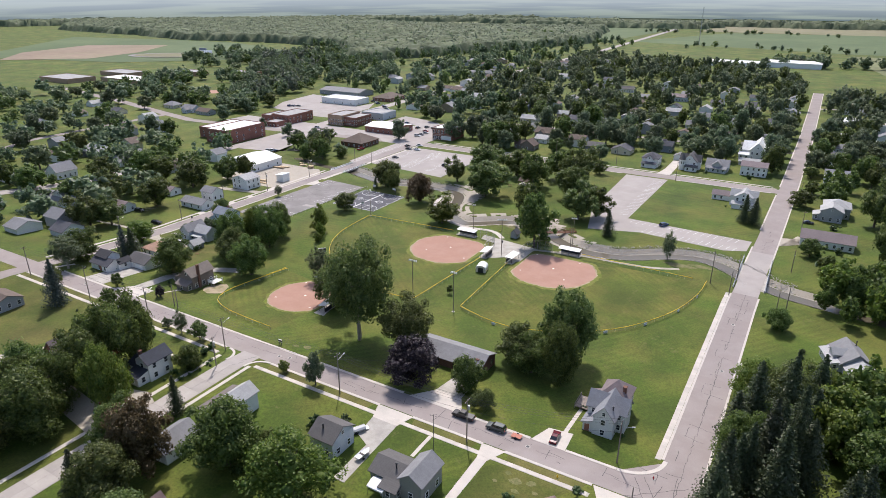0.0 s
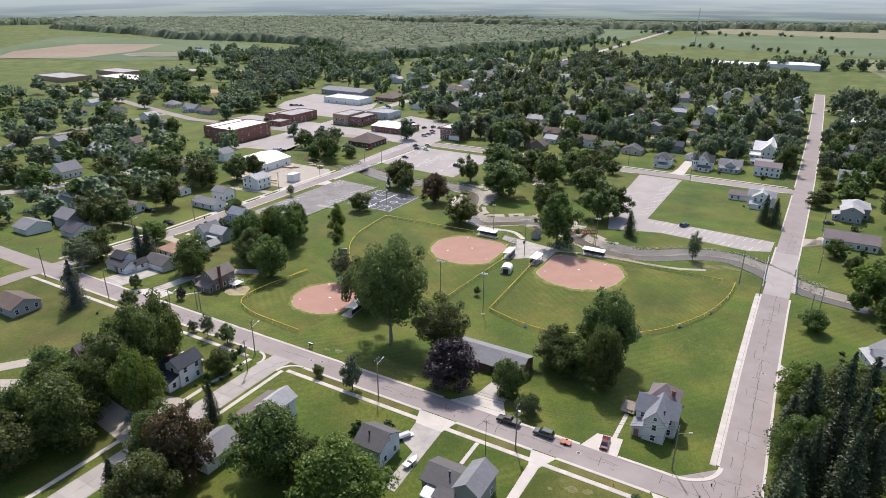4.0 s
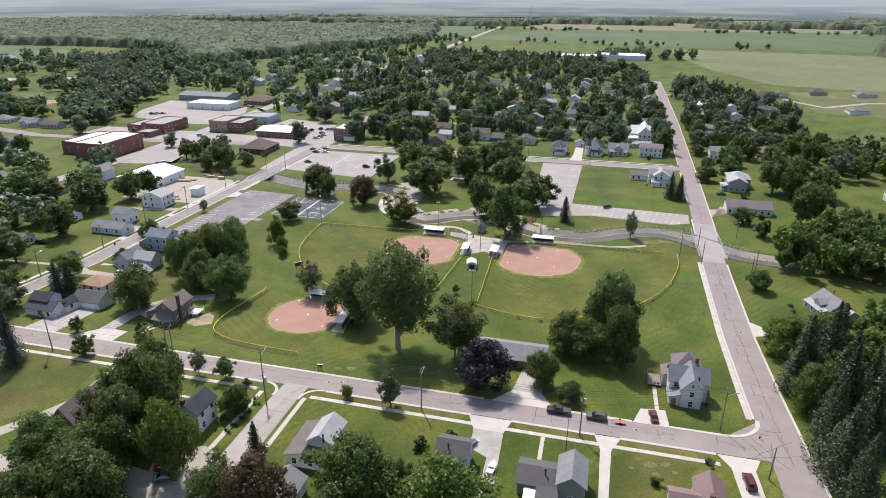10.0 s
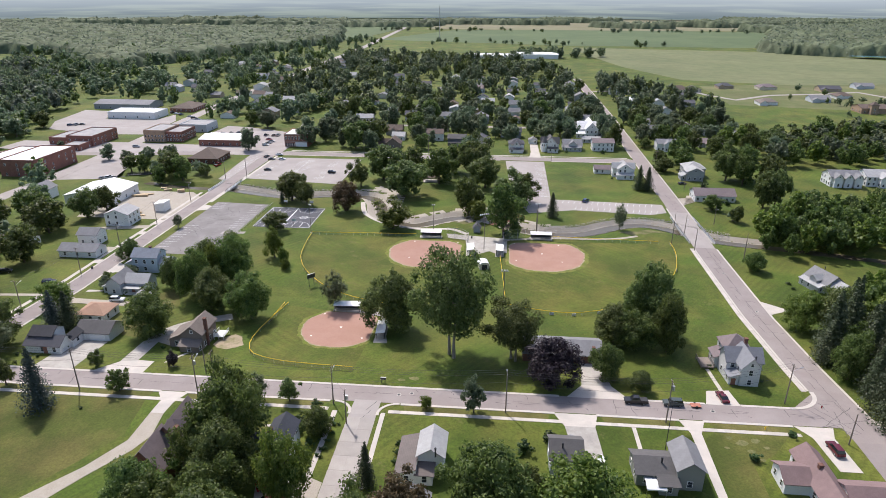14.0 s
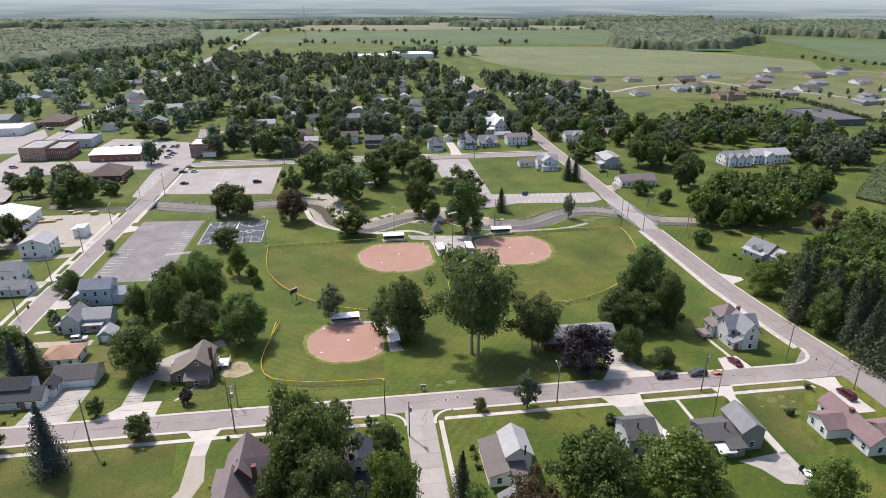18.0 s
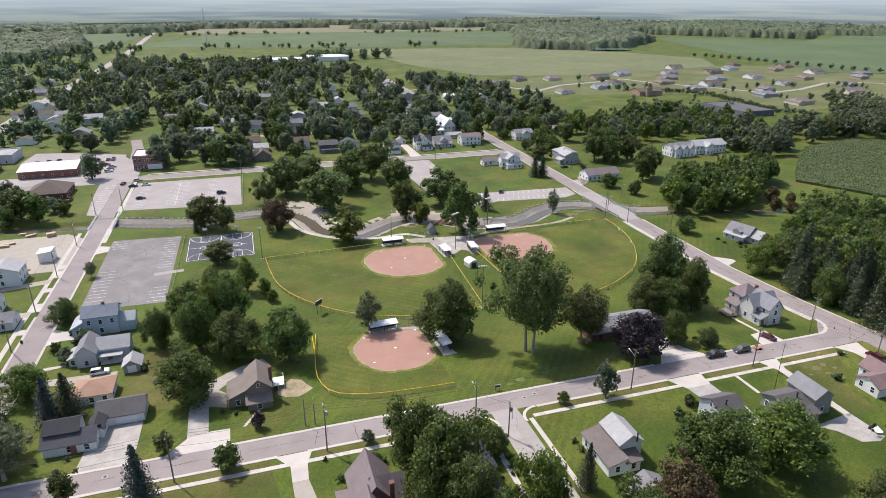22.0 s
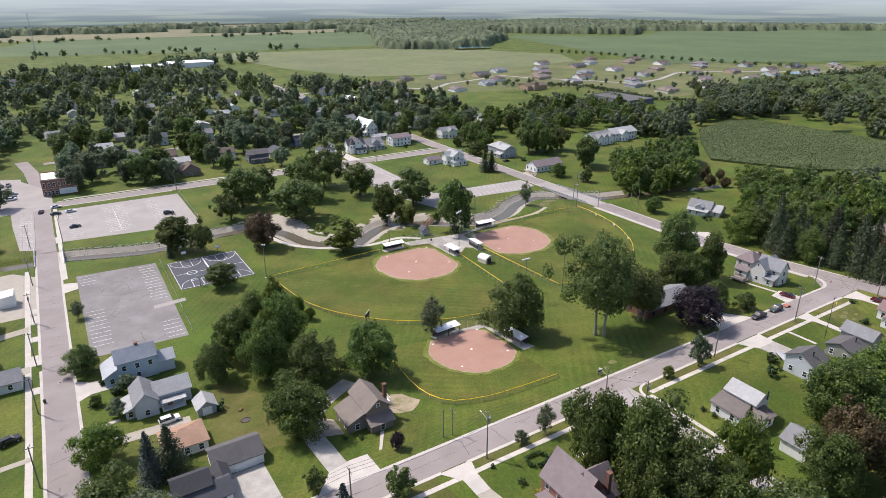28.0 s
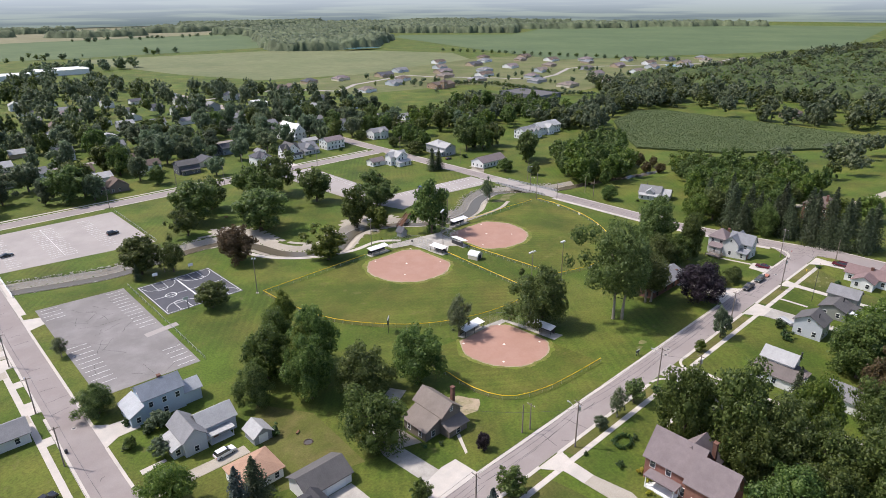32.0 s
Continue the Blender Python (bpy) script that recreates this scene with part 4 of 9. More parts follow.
def fence(line, label, h=1.25, step=3.0, cap=YELLOW, group="outfield fences"):
    """A chain-link fence: posts, wire panels and a cap rail."""
    root = thing("chain_link_fence", line[0][0], line[0][1], label, "fence", group)
    inv = root.matrix_basis.inverted()
    pts, acc, last = [line[0]], 0.0, line[0]
    for p in line[1:]:
        acc += math.dist(p, last)
        last = p
        if acc >= step:
            pts.append(p)
            acc = 0.0
    if pts[-1] != line[-1]:
        pts.append(line[-1])
    post = Solid().bar((0, 0, -0.1), (0, 0, h), 0.035, n=6).mesh("post", STEEL)
    for x, y in pts:
        put("post", post, root, at=inv @ Matrix.Translation((x, y, gz(y))))
    rail, wire = Solid(), Solid()
    loc = [inv @ Vector((x, y, gz(y))) for x, y in pts]
    m, r = len(loc), 0.08 if cap is YELLOW else 0.03
    for i, p in enumerate(loc):
        d = (loc[min(i + 1, m - 1)] - loc[max(i - 1, 0)]).normalized()
        s = Vector((-d.y, d.x, 0)).normalized() * r
        up = Vector((0, 0, r))
        rail.v += [tuple(p + Vector((0, 0, h)) + o) for o in (s, s * 0.5 + up, -s * 0.5 + up, -s, -s * 0.5 - up, s * 0.5 - up)]
        wire.v += [tuple(p + Vector((0, 0, 0.04))), tuple(p + Vector((0, 0, h)))]
        if i:
            k = (i - 1) * 6
            rail.f += [(k + j, k + (j + 1) % 6, k + 6 + (j + 1) % 6, k + 6 + j) for j in range(6)]
            wire.f.append((i * 2 - 2, i * 2, i * 2 + 1, i * 2 - 1))
    rail.f += [(0, 1, 2, 3, 4, 5), tuple(range(m * 6 - 6, m * 6))]
    part("cap_rail", rail, cap, root, "yellow plastic cap rail" if cap is YELLOW else "")
    put("wire_panel", wire.mesh("wire_panel", WIRE, fix=False), root)
    return root


fence(FENCE_1, "chain-link outfield fence with a yellow cap")
for k in (6, 9, 12, 18, 22, 26, 30):
    x, y = FENCE_1[min(k, len(FENCE_1) - 2)]
    x2, y2 = FENCE_1[min(k + 1, len(FENCE_1) - 1)]
    an = math.atan2(y2 - y, x2 - x)
    pad = thing("fence_pad", x + 0.16 * math.sin(an), y - 0.16 * math.cos(an), "pale padded panel tied to the outfield fence", "fence pad", "pads on the outfield fence", rz=math.degrees(an))
    part("pad", Solid().box(-0.7, -0.06, 0.1, 0.7, 0.06, 0.95), TRIM, pad)
    part("strap", Solid().box(-0.72, -0.075, 0.5, 0.72, 0.0, 0.56), DARKTRIM, pad)
fence(FENCE_2, "chain-link outfield fence with a yellow cap")
fence(FENCE_3, "chain-link outfield fence with a yellow cap")
fence(straight(-49.5, 57.5, -51.6, 100, 3), "straight chain-link foul-line fence with a yellow cap")
fence(straight(-66.4, 53.8, -63.2, 100, 3), "straight chain-link foul-line fence with a yellow cap")
fence(straight(-29, 123.4, 14.8, 121.9, 3), "straight chain-link foul-line fence with a yellow cap")
fence(straight(-88, 121.3, -133.2, 119.2, 3), "straight chain-link foul-line fence with a yellow cap")
fence(straight(-123.0, 51.2, -123.6, 38, 3), "doubled chain-link fence end with a yellow cap")
for ln in ([(-41, 121.5), (-47.5, 121), (-50.5, 117), (-50.2, 108)], [(-74.5, 121), (-68, 120), (-65, 116), (-65, 107)], [(-97, 49), (-91, 48.6), (-88.4, 45), (-88.2, 36)]):
    fence(dense(ln, 3.0), "tall chain-link backstop behind home plate", 4.6 if ln[0][0] > -90 else 3.2, 3.0, STEEL, "backstops")
fence(straight(-166.2, 91.4, -165.0, 159.6, 3), "low metal rail fence beside the parking lot", 1.0, 3.0, STEEL, "rail fences")
fence(straight(-140.4, 199, -139.6, 257, 3), "low metal rail fence beside the parking lot", 1.0, 3.0, STEEL, "rail fences")

# ---------- buildings ----------
WIN = {}


def window_mesh(w, h, dark=False):
    key = (w, h, dark)
    if key not in WIN:
        f = Solid()
        t = 0.09
        f.box(-w / 2 - t, -0.05, -h / 2 - t, w / 2 + t, 0.05, -h / 2).box(-w / 2 - t, -0.05, h / 2, w / 2 + t, 0.05, h / 2 + t)
        f.box(-w / 2 - t, -0.05, -h / 2, -w / 2, 0.05, h / 2).box(w / 2, -0.05, -h / 2, w / 2 + t, 0.05, h / 2)
        f.box(-w / 2, -0.03, -0.03, w / 2, 0.03, 0.03)
        p = Solid().box(-w / 2, -0.02, -h / 2, w / 2, 0.01, h / 2)
        WIN[key] = (f.mesh("window", DARKTRIM if dark else TRIM), p.mesh("pane", PANE))
    return WIN[key]


def window(root, x, y, z, rz, w=0.95, h=1.4, dark=False):
    f, p = window_mesh(w, h, dark)
    o = put("window", f, root, at=pose(x, y, z, 0, 0, rz))
    put("pane", p, o)
    return o


def door(root, x, y, z, rz, w=1.0, h=2.1, material=None, name="door"):
    s = Solid().box(-w / 2, -0.05, 0, w / 2, 0.05, h)
    if w > 2:
        for i in range(1, 4):
            s.box(-w / 2, -0.07, h * i / 4 - 0.02, w / 2, -0.05, h * i / 4 + 0.02)
    else:
        s.box(-w / 2 - 0.1, -0.03, 0, -w / 2, 0.03, h + 0.1).box(w / 2, -0.03, 0, w / 2 + 0.1, 0.03, h + 0.1).box(-w / 2, -0.03, h, w / 2, 0.03, h + 0.1)
    return part(name, s, material or TRIM, root, at=pose(x, y, z, 0, 0, rz))


def wing_walls(s, x0, y0, x1, y1, h, kind, rise, base=-1.3):
    xm, ym = (x0 + x1) / 2, (y0 + y1) / 2
    if kind == "gx":
        s.extrude([(y0, base), (y1, base), (y1, h), (ym, h + rise), (y0, h)], x0, x1, "x")
    elif kind == "gy":
        s.extrude([(x0, base), (x1, base), (x1, h), (xm, h + rise), (x0, h)], y0, y1, "y")
    elif kind == "sx":                      # lean-to, high on its +x side
        s.extrude([(x0, base), (x1, base), (x1, h + rise), (x0, h)], y0, y1, "y")
    elif kind == "sX":
        s.extrude([(x0, base), (x1, base), (x1, h), (x0, h + rise)], y0, y1, "y")
    elif kind == "sy":
        s.extrude([(y0, base), (y1, base), (y1, h + rise), (y0, h)], x0, x1, "x")
    else:
        s.box(x0, y0, base, x1, y1, h)


def wing_roof(s, x0, y0, x1, y1, h, kind, rise, o=0.45, t=0.16):
    xm, ym = (x0 + x1) / 2, (y0 + y1) / 2
    if kind in ("gx", "gy"):
        a0, a1, c = (y0, y1, ym) if kind == "gx" else (x0, x1, xm)
        k = rise / ((a1 - a0) / 2)
        sec = [(a0 - o, h - k * o + 0.03), (c, h + rise + 0.03), (a1 + o, h - k * o + 0.03), (a1 + o, h - k * o + 0.03 + t), (c, h + rise + 0.03 + t), (a0 - o, h - k * o + 0.03 + t)]
        if kind == "gx":
            s.extrude(sec, x0 - o, x1 + o, "x")
        else:
            s.extrude(sec, y0 - o, y1 + o, "y")
    elif kind in ("sx", "sX", "sy"):
        a0, a1 = (y0, y1) if kind == "sy" else (x0, x1)
        k = rise / (a1 - a0)
        lo, hi = (h - k * o, h + rise) if kind != "sX" else (h + rise, h - k * o)
        b0, b1 = (a0 - o, a1) if kind != "sX" else (a0, a1 + o)
        sec = [(b0, lo + 0.03), (b1, hi + 0.03), (b1, hi + 0.03 + t), (b0, lo + 0.03 + t)]
        if kind == "sy":
            s.extrude(sec, x0 - o, x1 + o, "x")
        else:
            s.extrude(sec, y0 - o, y1 + o, "y")
    elif kind == "hip":
        w, d = x1 - x0, y1 - y0
        i = min(w, d) / 2
        if w >= d:
            r0, r1 = (x0 + i, ym), (x1 - i + 0.01, ym)
        else:
            r0, r1 = (xm, y0 + i), (xm, y1 - i + 0.01)
        e = [(x0 - o, y0 - o), (x1 + o, y0 - o), (x1 + o, y1 + o), (x0 - o, y1 + o)]
        vs = [(*p, h - 0.08) for p in e] + [(*p, h + 0.1) for p in e] + [(*r0, h + rise + 0.1), (*r1, h + rise + 0.1)]
        top = [(4, 5, 9, 8), (5, 6, 9), (6, 7, 8, 9), (7, 4, 8)] if w >= d else [(4, 5, 8), (5, 6, 9, 8), (6, 7, 9), (7, 4, 8, 9)]
        s.add(vs, [(3, 2, 1, 0), (0, 1, 5, 4), (1, 2, 6, 5), (2, 3, 7, 6), (3, 0, 4, 7)] + top)
    elif kind == "flat":
        s.box(x0 + 0.3, y0 + 0.3, h - 0.05, x1 - 0.3, y1 - 0.3, h + 0.06)
    elif kind == "porch":
        s.box(x0 - 0.3, y0 - 0.3, h, x1 + 0.3, y1 + 0.3, h + 0.2)


def inside(x, y, z, wings, skip):
    return any(i != skip and w[0] - 0.1 < x < w[2] + 0.1 and w[1] - 0.1 < y < w[3] + 0.1 and z < w[4] + 0.4 for i, w in enumerate(wings))


def building(name, label, wings, wall, roof, category="house", group="", chimney=None, flue=None, roofs={}, win=2.9, dark=False, doors=(), rng=None, wall2=None, roof2=None, wsize=(0.95, 1.4), no_win=()):
    """A house or shop: each wing has walls and a roof, and windows stand in rows where its walls are free."""
    cx, cy = (wings[0][0] + wings[0][2]) / 2, (wings[0][1] + wings[0][3]) / 2
    root = thing(name, cx, cy, label, category, group)
    rng = rng or random.Random(int(abs(cx * 7 + cy * 13)))
    loc = [(w[0] - cx, w[1] - cy, w[2] - cx, w[3] - cy, *w[4:]) for w in wings]
    for i, (x0, y0, x1, y1, h, kind, rise) in enumerate(loc):
        wm = wall2 if wall2 and i else wall
        rm = roofs.get(i, roof2 if roof2 and i else roof)
        if kind == "porch":
            s = Solid()
            for px in (x0 + 0.1, x1 - 0.1):
                for py in (y0 + 0.1, y1 - 0.1):
                    s.box(px - 0.08, py - 0.08, 0.2, px + 0.08, py + 0.08, h)
            s.box(x0, y0, -0.5, x1, y1, 0.25)
            part("porch", s, TRIM, root, "white porch with posts")
            r = Solid()
            wing_roof(r, x0, y0, x1, y1, h, kind, rise)
            part("porch_roof", r, rm, root)
            continue
        s = Solid()
        wing_walls(s, x0, y0, x1, y1, h, kind, rise)
        part("wall", s, wm, root)
        r = Solid()
        wing_roof(r, x0, y0, x1, y1, h, kind, rise)
        part("roof", r, rm, root)
        if kind == "flat":
            c = Solid()
            for a in ((x0, y0, x1, y0 + 0.3), (x0, y1 - 0.3, x1, y1), (x0, y0 + 0.3, x0 + 0.3, y1 - 0.3), (x1 - 0.3, y0 + 0.3, x1, y1 - 0.3)):
                c.box(a[0], a[1], h, a[2], a[3], h + 0.5)
            part("parapet", c, wm, root)
        if i in no_win:
            continue
        floors = max(1, int(h / 2.75))
        for fl in range(floors):
            z = 1.55 + fl * 2.8
            if z + 0.8 > h + (0.6 if kind[0] == "g" else 0.1):
                continue
            for side in range(4):
                along = (x1 - x0) if side % 2 == 0 else (y1 - y0)
                n = max(1, int(along / win))
                for k in range(n):
                    if rng.random() < 0.12:
                        continue
                    u = along * (k + 0.5) / n
                    px, py, rz = ((x0 + u, y0 - 0.04, 0), (x1 + 0.04, y0 + u, 90), (x0 + u, y1 + 0.04, 180), (x0 - 0.04, y0 + u, -90))[side]
                    nxy = ((0, -0.4), (0.4, 0), (0, 0.4), (-0.4, 0))[side]
                    if inside(px + nxy[0], py + nxy[1], z, loc, i):
                        continue
                    window(root, px, py, z, rz, *wsize, dark)
        if kind in ("gx", "gy") and h > 4.6 and rise > 1.9:
            for sg in (0, 1):
                px, py, rz = ((x1 + 0.04 if sg else x0 - 0.04, (y0 + y1) / 2, 90 if sg else -90) if kind == "gx" else ((x0 + x1) / 2, y1 + 0.04 if sg else y0 - 0.04, 180 if sg else 0))
                if not inside(px, py, h + 0.5, loc, i):
                    window(root, px, py, h + rise * 0.3, rz, 0.7, 0.9, dark)
    if flue:
        x, y, zt = flue
        s = Solid().bar((x - cx, y - cy, zt - 2), (x - cx, y - cy, zt), 0.17, n=10).bar((x - cx, y - cy, zt), (x - cx, y - cy, zt + 0.25), 0.27, 0.2, n=10)
        part("flue", s, DARKSTEEL, root, "dark metal flue pipe")
    if chimney:
        x, y, zt = chimney
        s = Solid().box(x - cx - 0.4, y - cy - 0.4, 0, x - cx + 0.4, y - cy + 0.4, zt).box(x - cx - 0.48, y - cy - 0.48, zt, x - cx + 0.48, y - cy + 0.48, zt + 0.18)
        part("chimney", s, DARKBRICK, root, "brick chimney")
    for d in doors:
        x, y, rz, w = d
        door(root, x - cx, y - cy, 0.0 if w > 2 else 0.2, rz, w, 2.3 if w > 2 else 2.1, TRIM if w > 2 else DOORWOOD, "garage_door" if w > 2 else "door")
    return root


def deck(root_xy, x0, y0, x1, y1, h, label, material=DECK):
    root = thing("deck", *root_xy, label, "deck")
    cx, cy = root_xy
    part("platform", Solid().box(x0 - cx, y0 - cy, h - 0.15, x1 - cx, y1 - cy, h), material, root)
    s = Solid()
    for x, y in ((x0, y0), (x1, y0), (x0, y1), (x1, y1), ((x0 + x1) / 2, y0)):
        part("post", Solid().box(x - cx - 0.06, y - cy - 0.06, -0.1, x - cx + 0.06, y - cy + 0.06, h + 1.0), material, root)
    for a in ((x0, y0, x1, y0), (x0, y0, x0, y1), (x1, y0, x1, y1)):
        s.bar((a[0] - cx, a[1] - cy, h + 0.95), (a[2] - cx, a[3] - cy, h + 0.95), 0.05, n=4)
        n = int(math.dist(a[:2], a[2:]) / 0.3)
        for i in range(1, n):
            px, py = a[0] + (a[2] - a[0]) * i / n - cx, a[1] + (a[3] - a[1]) * i / n - cy
            s.box(px - 0.02, py - 0.02, h, px + 0.02, py + 0.02, h + 0.95)
    part("railing", s, material, root)
    return root


# round the park
building("corner_house", "pale grey two-storey cross-gabled house with a grey metal roof", [(10.7, 13.4, 15.5, 21.8, 5.8, "gy", 2.9), (8.2, 17.2, 17.3, 22.8, 5.5, "gx", 2.7), (9.6, 22.6, 16.2, 29.2, 5.6, "hip", 3.3), (8.2, 13.9, 10.6, 17.2, 2.7, "sx", 0.9), (7.2, 23.2, 9.4, 27.6, 2.9, "sx", 0.9)],
         SIDING["offwhite"], ROOF["steel"], chimney=(15.0, 24.2, 8.4), flue=(14.6, 15.6, 7.8), doors=((9.3, 13.85, 0, 1.0),), roofs={2: ROOF["mauve"], 4: ROOF["mauve"]})
deck((4.9, 24.5), 3.6, 21.8, 7.0, 27.0, 0.9, "weathered wooden deck with railings beside the house")
building("park_hall", "long low dark brick hall with a grey gabled roof", [(-45, 21.5, -23.4, 31.0, 3.0, "gx", 2.0)], DARKBRICK, ROOF["grey"], "hall", chimney=(-25.4, 24, 4.2), win=4.5, dark=True, doors=((-30, 21.45, 0, 1.0),))
building("brown_house", "brown-grey two-storey house with a tan shingle roof", [(-142.2, 18.8, -136.4, 28.2, 5.2, "gy", 2.3), (-146.6, 19.4, -142.2, 27.0, 2.9, "sx", 1.9), (-142.2, 16.4, -136.6, 18.8, 2.6, "sy", 0.9)], SIDING["taupe"], ROOF["tan"], chimney=(-136.2, 21.6, 8.9))
deck((-134.6, 26.6), -136.0, 25.0, -133.0, 29.0, 1.2, "white-painted wooden deck beside a house", TRIM)
building("garage", "white double garage with a grey gabled roof", [(-176.0, 20.8, -165.8, 28.2, 2.9, "gx", 2.0)], SIDING["white"], ROOF["charcoal"], "garage", doors=((-169.6, 20.75, 0, 4.6), (-174.4, 20.75, 0, 2.4)), win=9, no_win=(0,))
building("ranch_house", "white house with a dark roof and upper dormer", [(-185.0, 11.6, -174.6, 17.2, 2.8, "gx", 1.8), (-184.6, 13.8, -178.0, 19.2, 4.7, "gx", 1.6), (-176.8, 16.0, -173.8, 20.6, 2.6, "gy", 1.2)], SIDING["white"], ROOF["darkgrey"], doors=((-179, 11.55, 0, 1.0),), roof2=ROOF["black"])
building("orange_roofed_house", "small white house with an orange-brown shingle hip roof", [(-183.8, 32.6, -174.8, 40.6, 2.8, "hip", 2.0)], SIDING["white"], ROOF["orange"])
building("grey_house", "pale grey gabled house with a porch", [(-187.0, 53.8, -181.9, 62.8, 4.4, "gy", 2.3), (-181.9, 56.4, -173.8, 62.8, 3.9, "gx", 2.1), (-181.1, 54.0, -175.6, 56.3, 2.6, "porch", 0), (-189.2, 55.2, -187.0, 61.4, 2.5, "sx", 0.8)], SIDING["paleblue"], ROOF["grey"], doors=((-179, 56.3, 0, 1.0),), roof2=ROOF["light"])
building("shed", "grey garden shed with a gabled roof", [(-174.2, 46.6, -169.8, 51.4, 2.3, "gy", 1.6)], SIDING["grey"], ROOF["light"], "shed", doors=((-172.0, 46.55, 0, 2.2),), no_win=(0,))
building("blue_house", "pale blue two-storey house with a blue metal roof", [(-188.6, 73.4, -179.0, 80.4, 6.2, "gx", 2.2), (-179.0, 74.0, -174.6, 79.4, 3.6, "gx", 1.7), (-192.0, 73.4, -188.6, 81.4, 2.9, "sx", 1.8)], SIDING["blue"], ROOF["blue"], chimney=(-183, 77.4, 8.9), roof2=ROOF["silver"])

# south of the street
building("metal_roofed_house", "white house with a pale metal roof over dark shingles", [(-68.2, -28.8, -62.9, -21.3, 5.0, "gy", 1.8), (-72.3, -31.8, -68.2, -20.9, 2.8, "sx", 1.2), (-68.2, -31.8, -64.9, -28.8, 2.7, "sy", 0.7)], SIDING["white"], ROOF["light"], flue=(-64.5, -29.2, 7.2), roof2=ROOF["taupe"])
building("garage", "white garage with a grey roof", [(-71.6, -46.4, -64.8, -37.4, 3.2, "gy", 2.0)], SIDING["white"], ROOF["grey"], "garage", no_win=(0,), doors=((-68.2, -46.45, 0, 2.8),))
building("slate_blue_house", "pale blue-grey two-storey house with a grey roof", [(-41.0, -27.0, -34.6, -19.6, 4.7, "gx", 2.1)], SIDING["paleblue"], ROOF["charcoal"], flue=(-38.6, -25.0, 7.0), doors=((-38, -19.55, 180, 1.0),))
building("grey_two_part_house", "grey house with a tall gabled wing and low dark-roofed wing", [(-16.0, -28.4, -10.8, -20.4, 5.0, "gy", 1.9), (-23.8, -27.8, -16.0, -20.8, 3.1, "gx", 1.5), (-19.6, -30.2, -16.0, -27.8, 2.5, "sy", 0.6)], SIDING["sage"], ROOF["grey"], flue=(-18.6, -25.6, 5.3), roof2=ROOF["charcoal"])
building("maroon_roofed_house", "white ranch house with a maroon roof", [(10.2, -34, 15.4, -18.0, 3.1, "gy", 2.1), (5.2, -27.6, 10.2, -21.4, 2.8, "gx", 1.6), (15.4, -33.0, 27.0, -26.0, 2.9, "gx", 1.8)], SIDING["white"], ROOF["maroon"], chimney=(12.4, -25, 5.6))
building("white_farmhouse", "white two-storey house with a dark metal roof", [(-100.8, -27.8, -95.6, -20.8, 5.5, "gy", 1.9), (-104.4, -27.4, -100.8, -22.6, 3.0, "gx", 1.4), (-100.4, -31.0, -96.2, -27.8, 2.8, "sy", 0.9)], SIDING["white"], ROOF["slate"], chimney=(-99.6, -26.8, 7.8))
building("brick_house", "red brick two-storey house with steep maroon-brown roofs", [(-124.0, -31.0, -116.4, -21.0, 5.6, "gy", 4.7), (-120.6, -32.0, -115.0, -24.6, 5.6, "gx", 4.2), (-125.2, -38.0, -118.0, -30.0, 5.4, "gy", 4.3), (-126.4, -28.6, -124.0, -22.6, 2.8, "porch", 0)], BRICK, ROOF["mauve"], wsize=(1.0, 1.9), chimney=(-117.4, -31.4, 10.6))
building("brown_cottage", "low grey cottage with a brown shingle roof", [(-182, -29, -171, -20, 2.9, "gx", 2.0)], SIDING["grey"], ROOF["brown"])
building("barn_shed", "small red-brown gambrel garden shed", [(-57.5, -58, -54.5, -54.5, 2.0, "gy", 1.4)], SIDING["tan"], ROOF["maroon"], "shed", no_win=(0,))

# west of the west street
building("long_garage", "long white garage with a grey roof", [(-226, 84.6, -210.6, 92.0, 2.8, "gx", 1.9)], SIDING["white"], ROOF["grey"], "garage", win=5)
building("barn", "dark wooden barn with a rusty white metal roof", [(-371, 122, -350, 135, 4.2, "gx", 3.4)], SIDING["darkgrey"], ROOF["light"], "barn", no_win=(0,))
building("white_house", "white gabled house in two parts", [(-332, 117, -323, 125, 3.0, "gx", 2.6), (-331, 125, -324, 135, 5.2, "gy", 2.4)], SIDING["white"], ROOF["grey"])
building("white_house", "white house with a big grey gabled roof", [(-338, 80, -327, 92, 4.4, "gy", 4.0), (-343, 82, -338, 90, 2.8, "gx", 2.0)], SIDING["white"], ROOF["grey"])
building("long_house", "long white building with a grey roof and a raised middle", [(-294, 52, -258, 61, 3.2, "gx", 2.4), (-285, 54, -275, 65, 5.4, "gy", 2.4)], SIDING["white"], ROOF["grey"], win=4)
building("shed", "small red-brown garden shed", [(-268, 90, -260, 96, 2.6, "gx", 1.6)], SIDING["tan"], ROOF["maroon"], "shed", no_win=(0,))
building("bungalow", "white bungalow with a mauve roof", [(-253, 61, -240, 69, 3.0, "gx", 2.0)], SIDING["white"], ROOF["mauve"])
building("house", "grey-roofed house beside the old street", [(-495, 278, -481, 289, 3.0, "hip", 3.2)], SIDING["cream"], ROOF["grey"])
building("house", "pale blue gabled house beside the old street", [(-462, 272, -446, 282, 3.4, "gx", 3.0), (-456, 268, -450, 274, 3.2, "gy", 2.2)], SIDING["paleblue"], ROOF["grey"])
building("house", "low grey house beside the old street", [(-440, 270, -424, 279, 3.0, "gx", 2.4)], SIDING["grey"], ROOF["brown"])
building("white_house", "white two-storey house with a pale roof", [(-229, 121.2, -218, 131, 5.6, "gy", 2.0)], SIDING["white"], ROOF["light"])
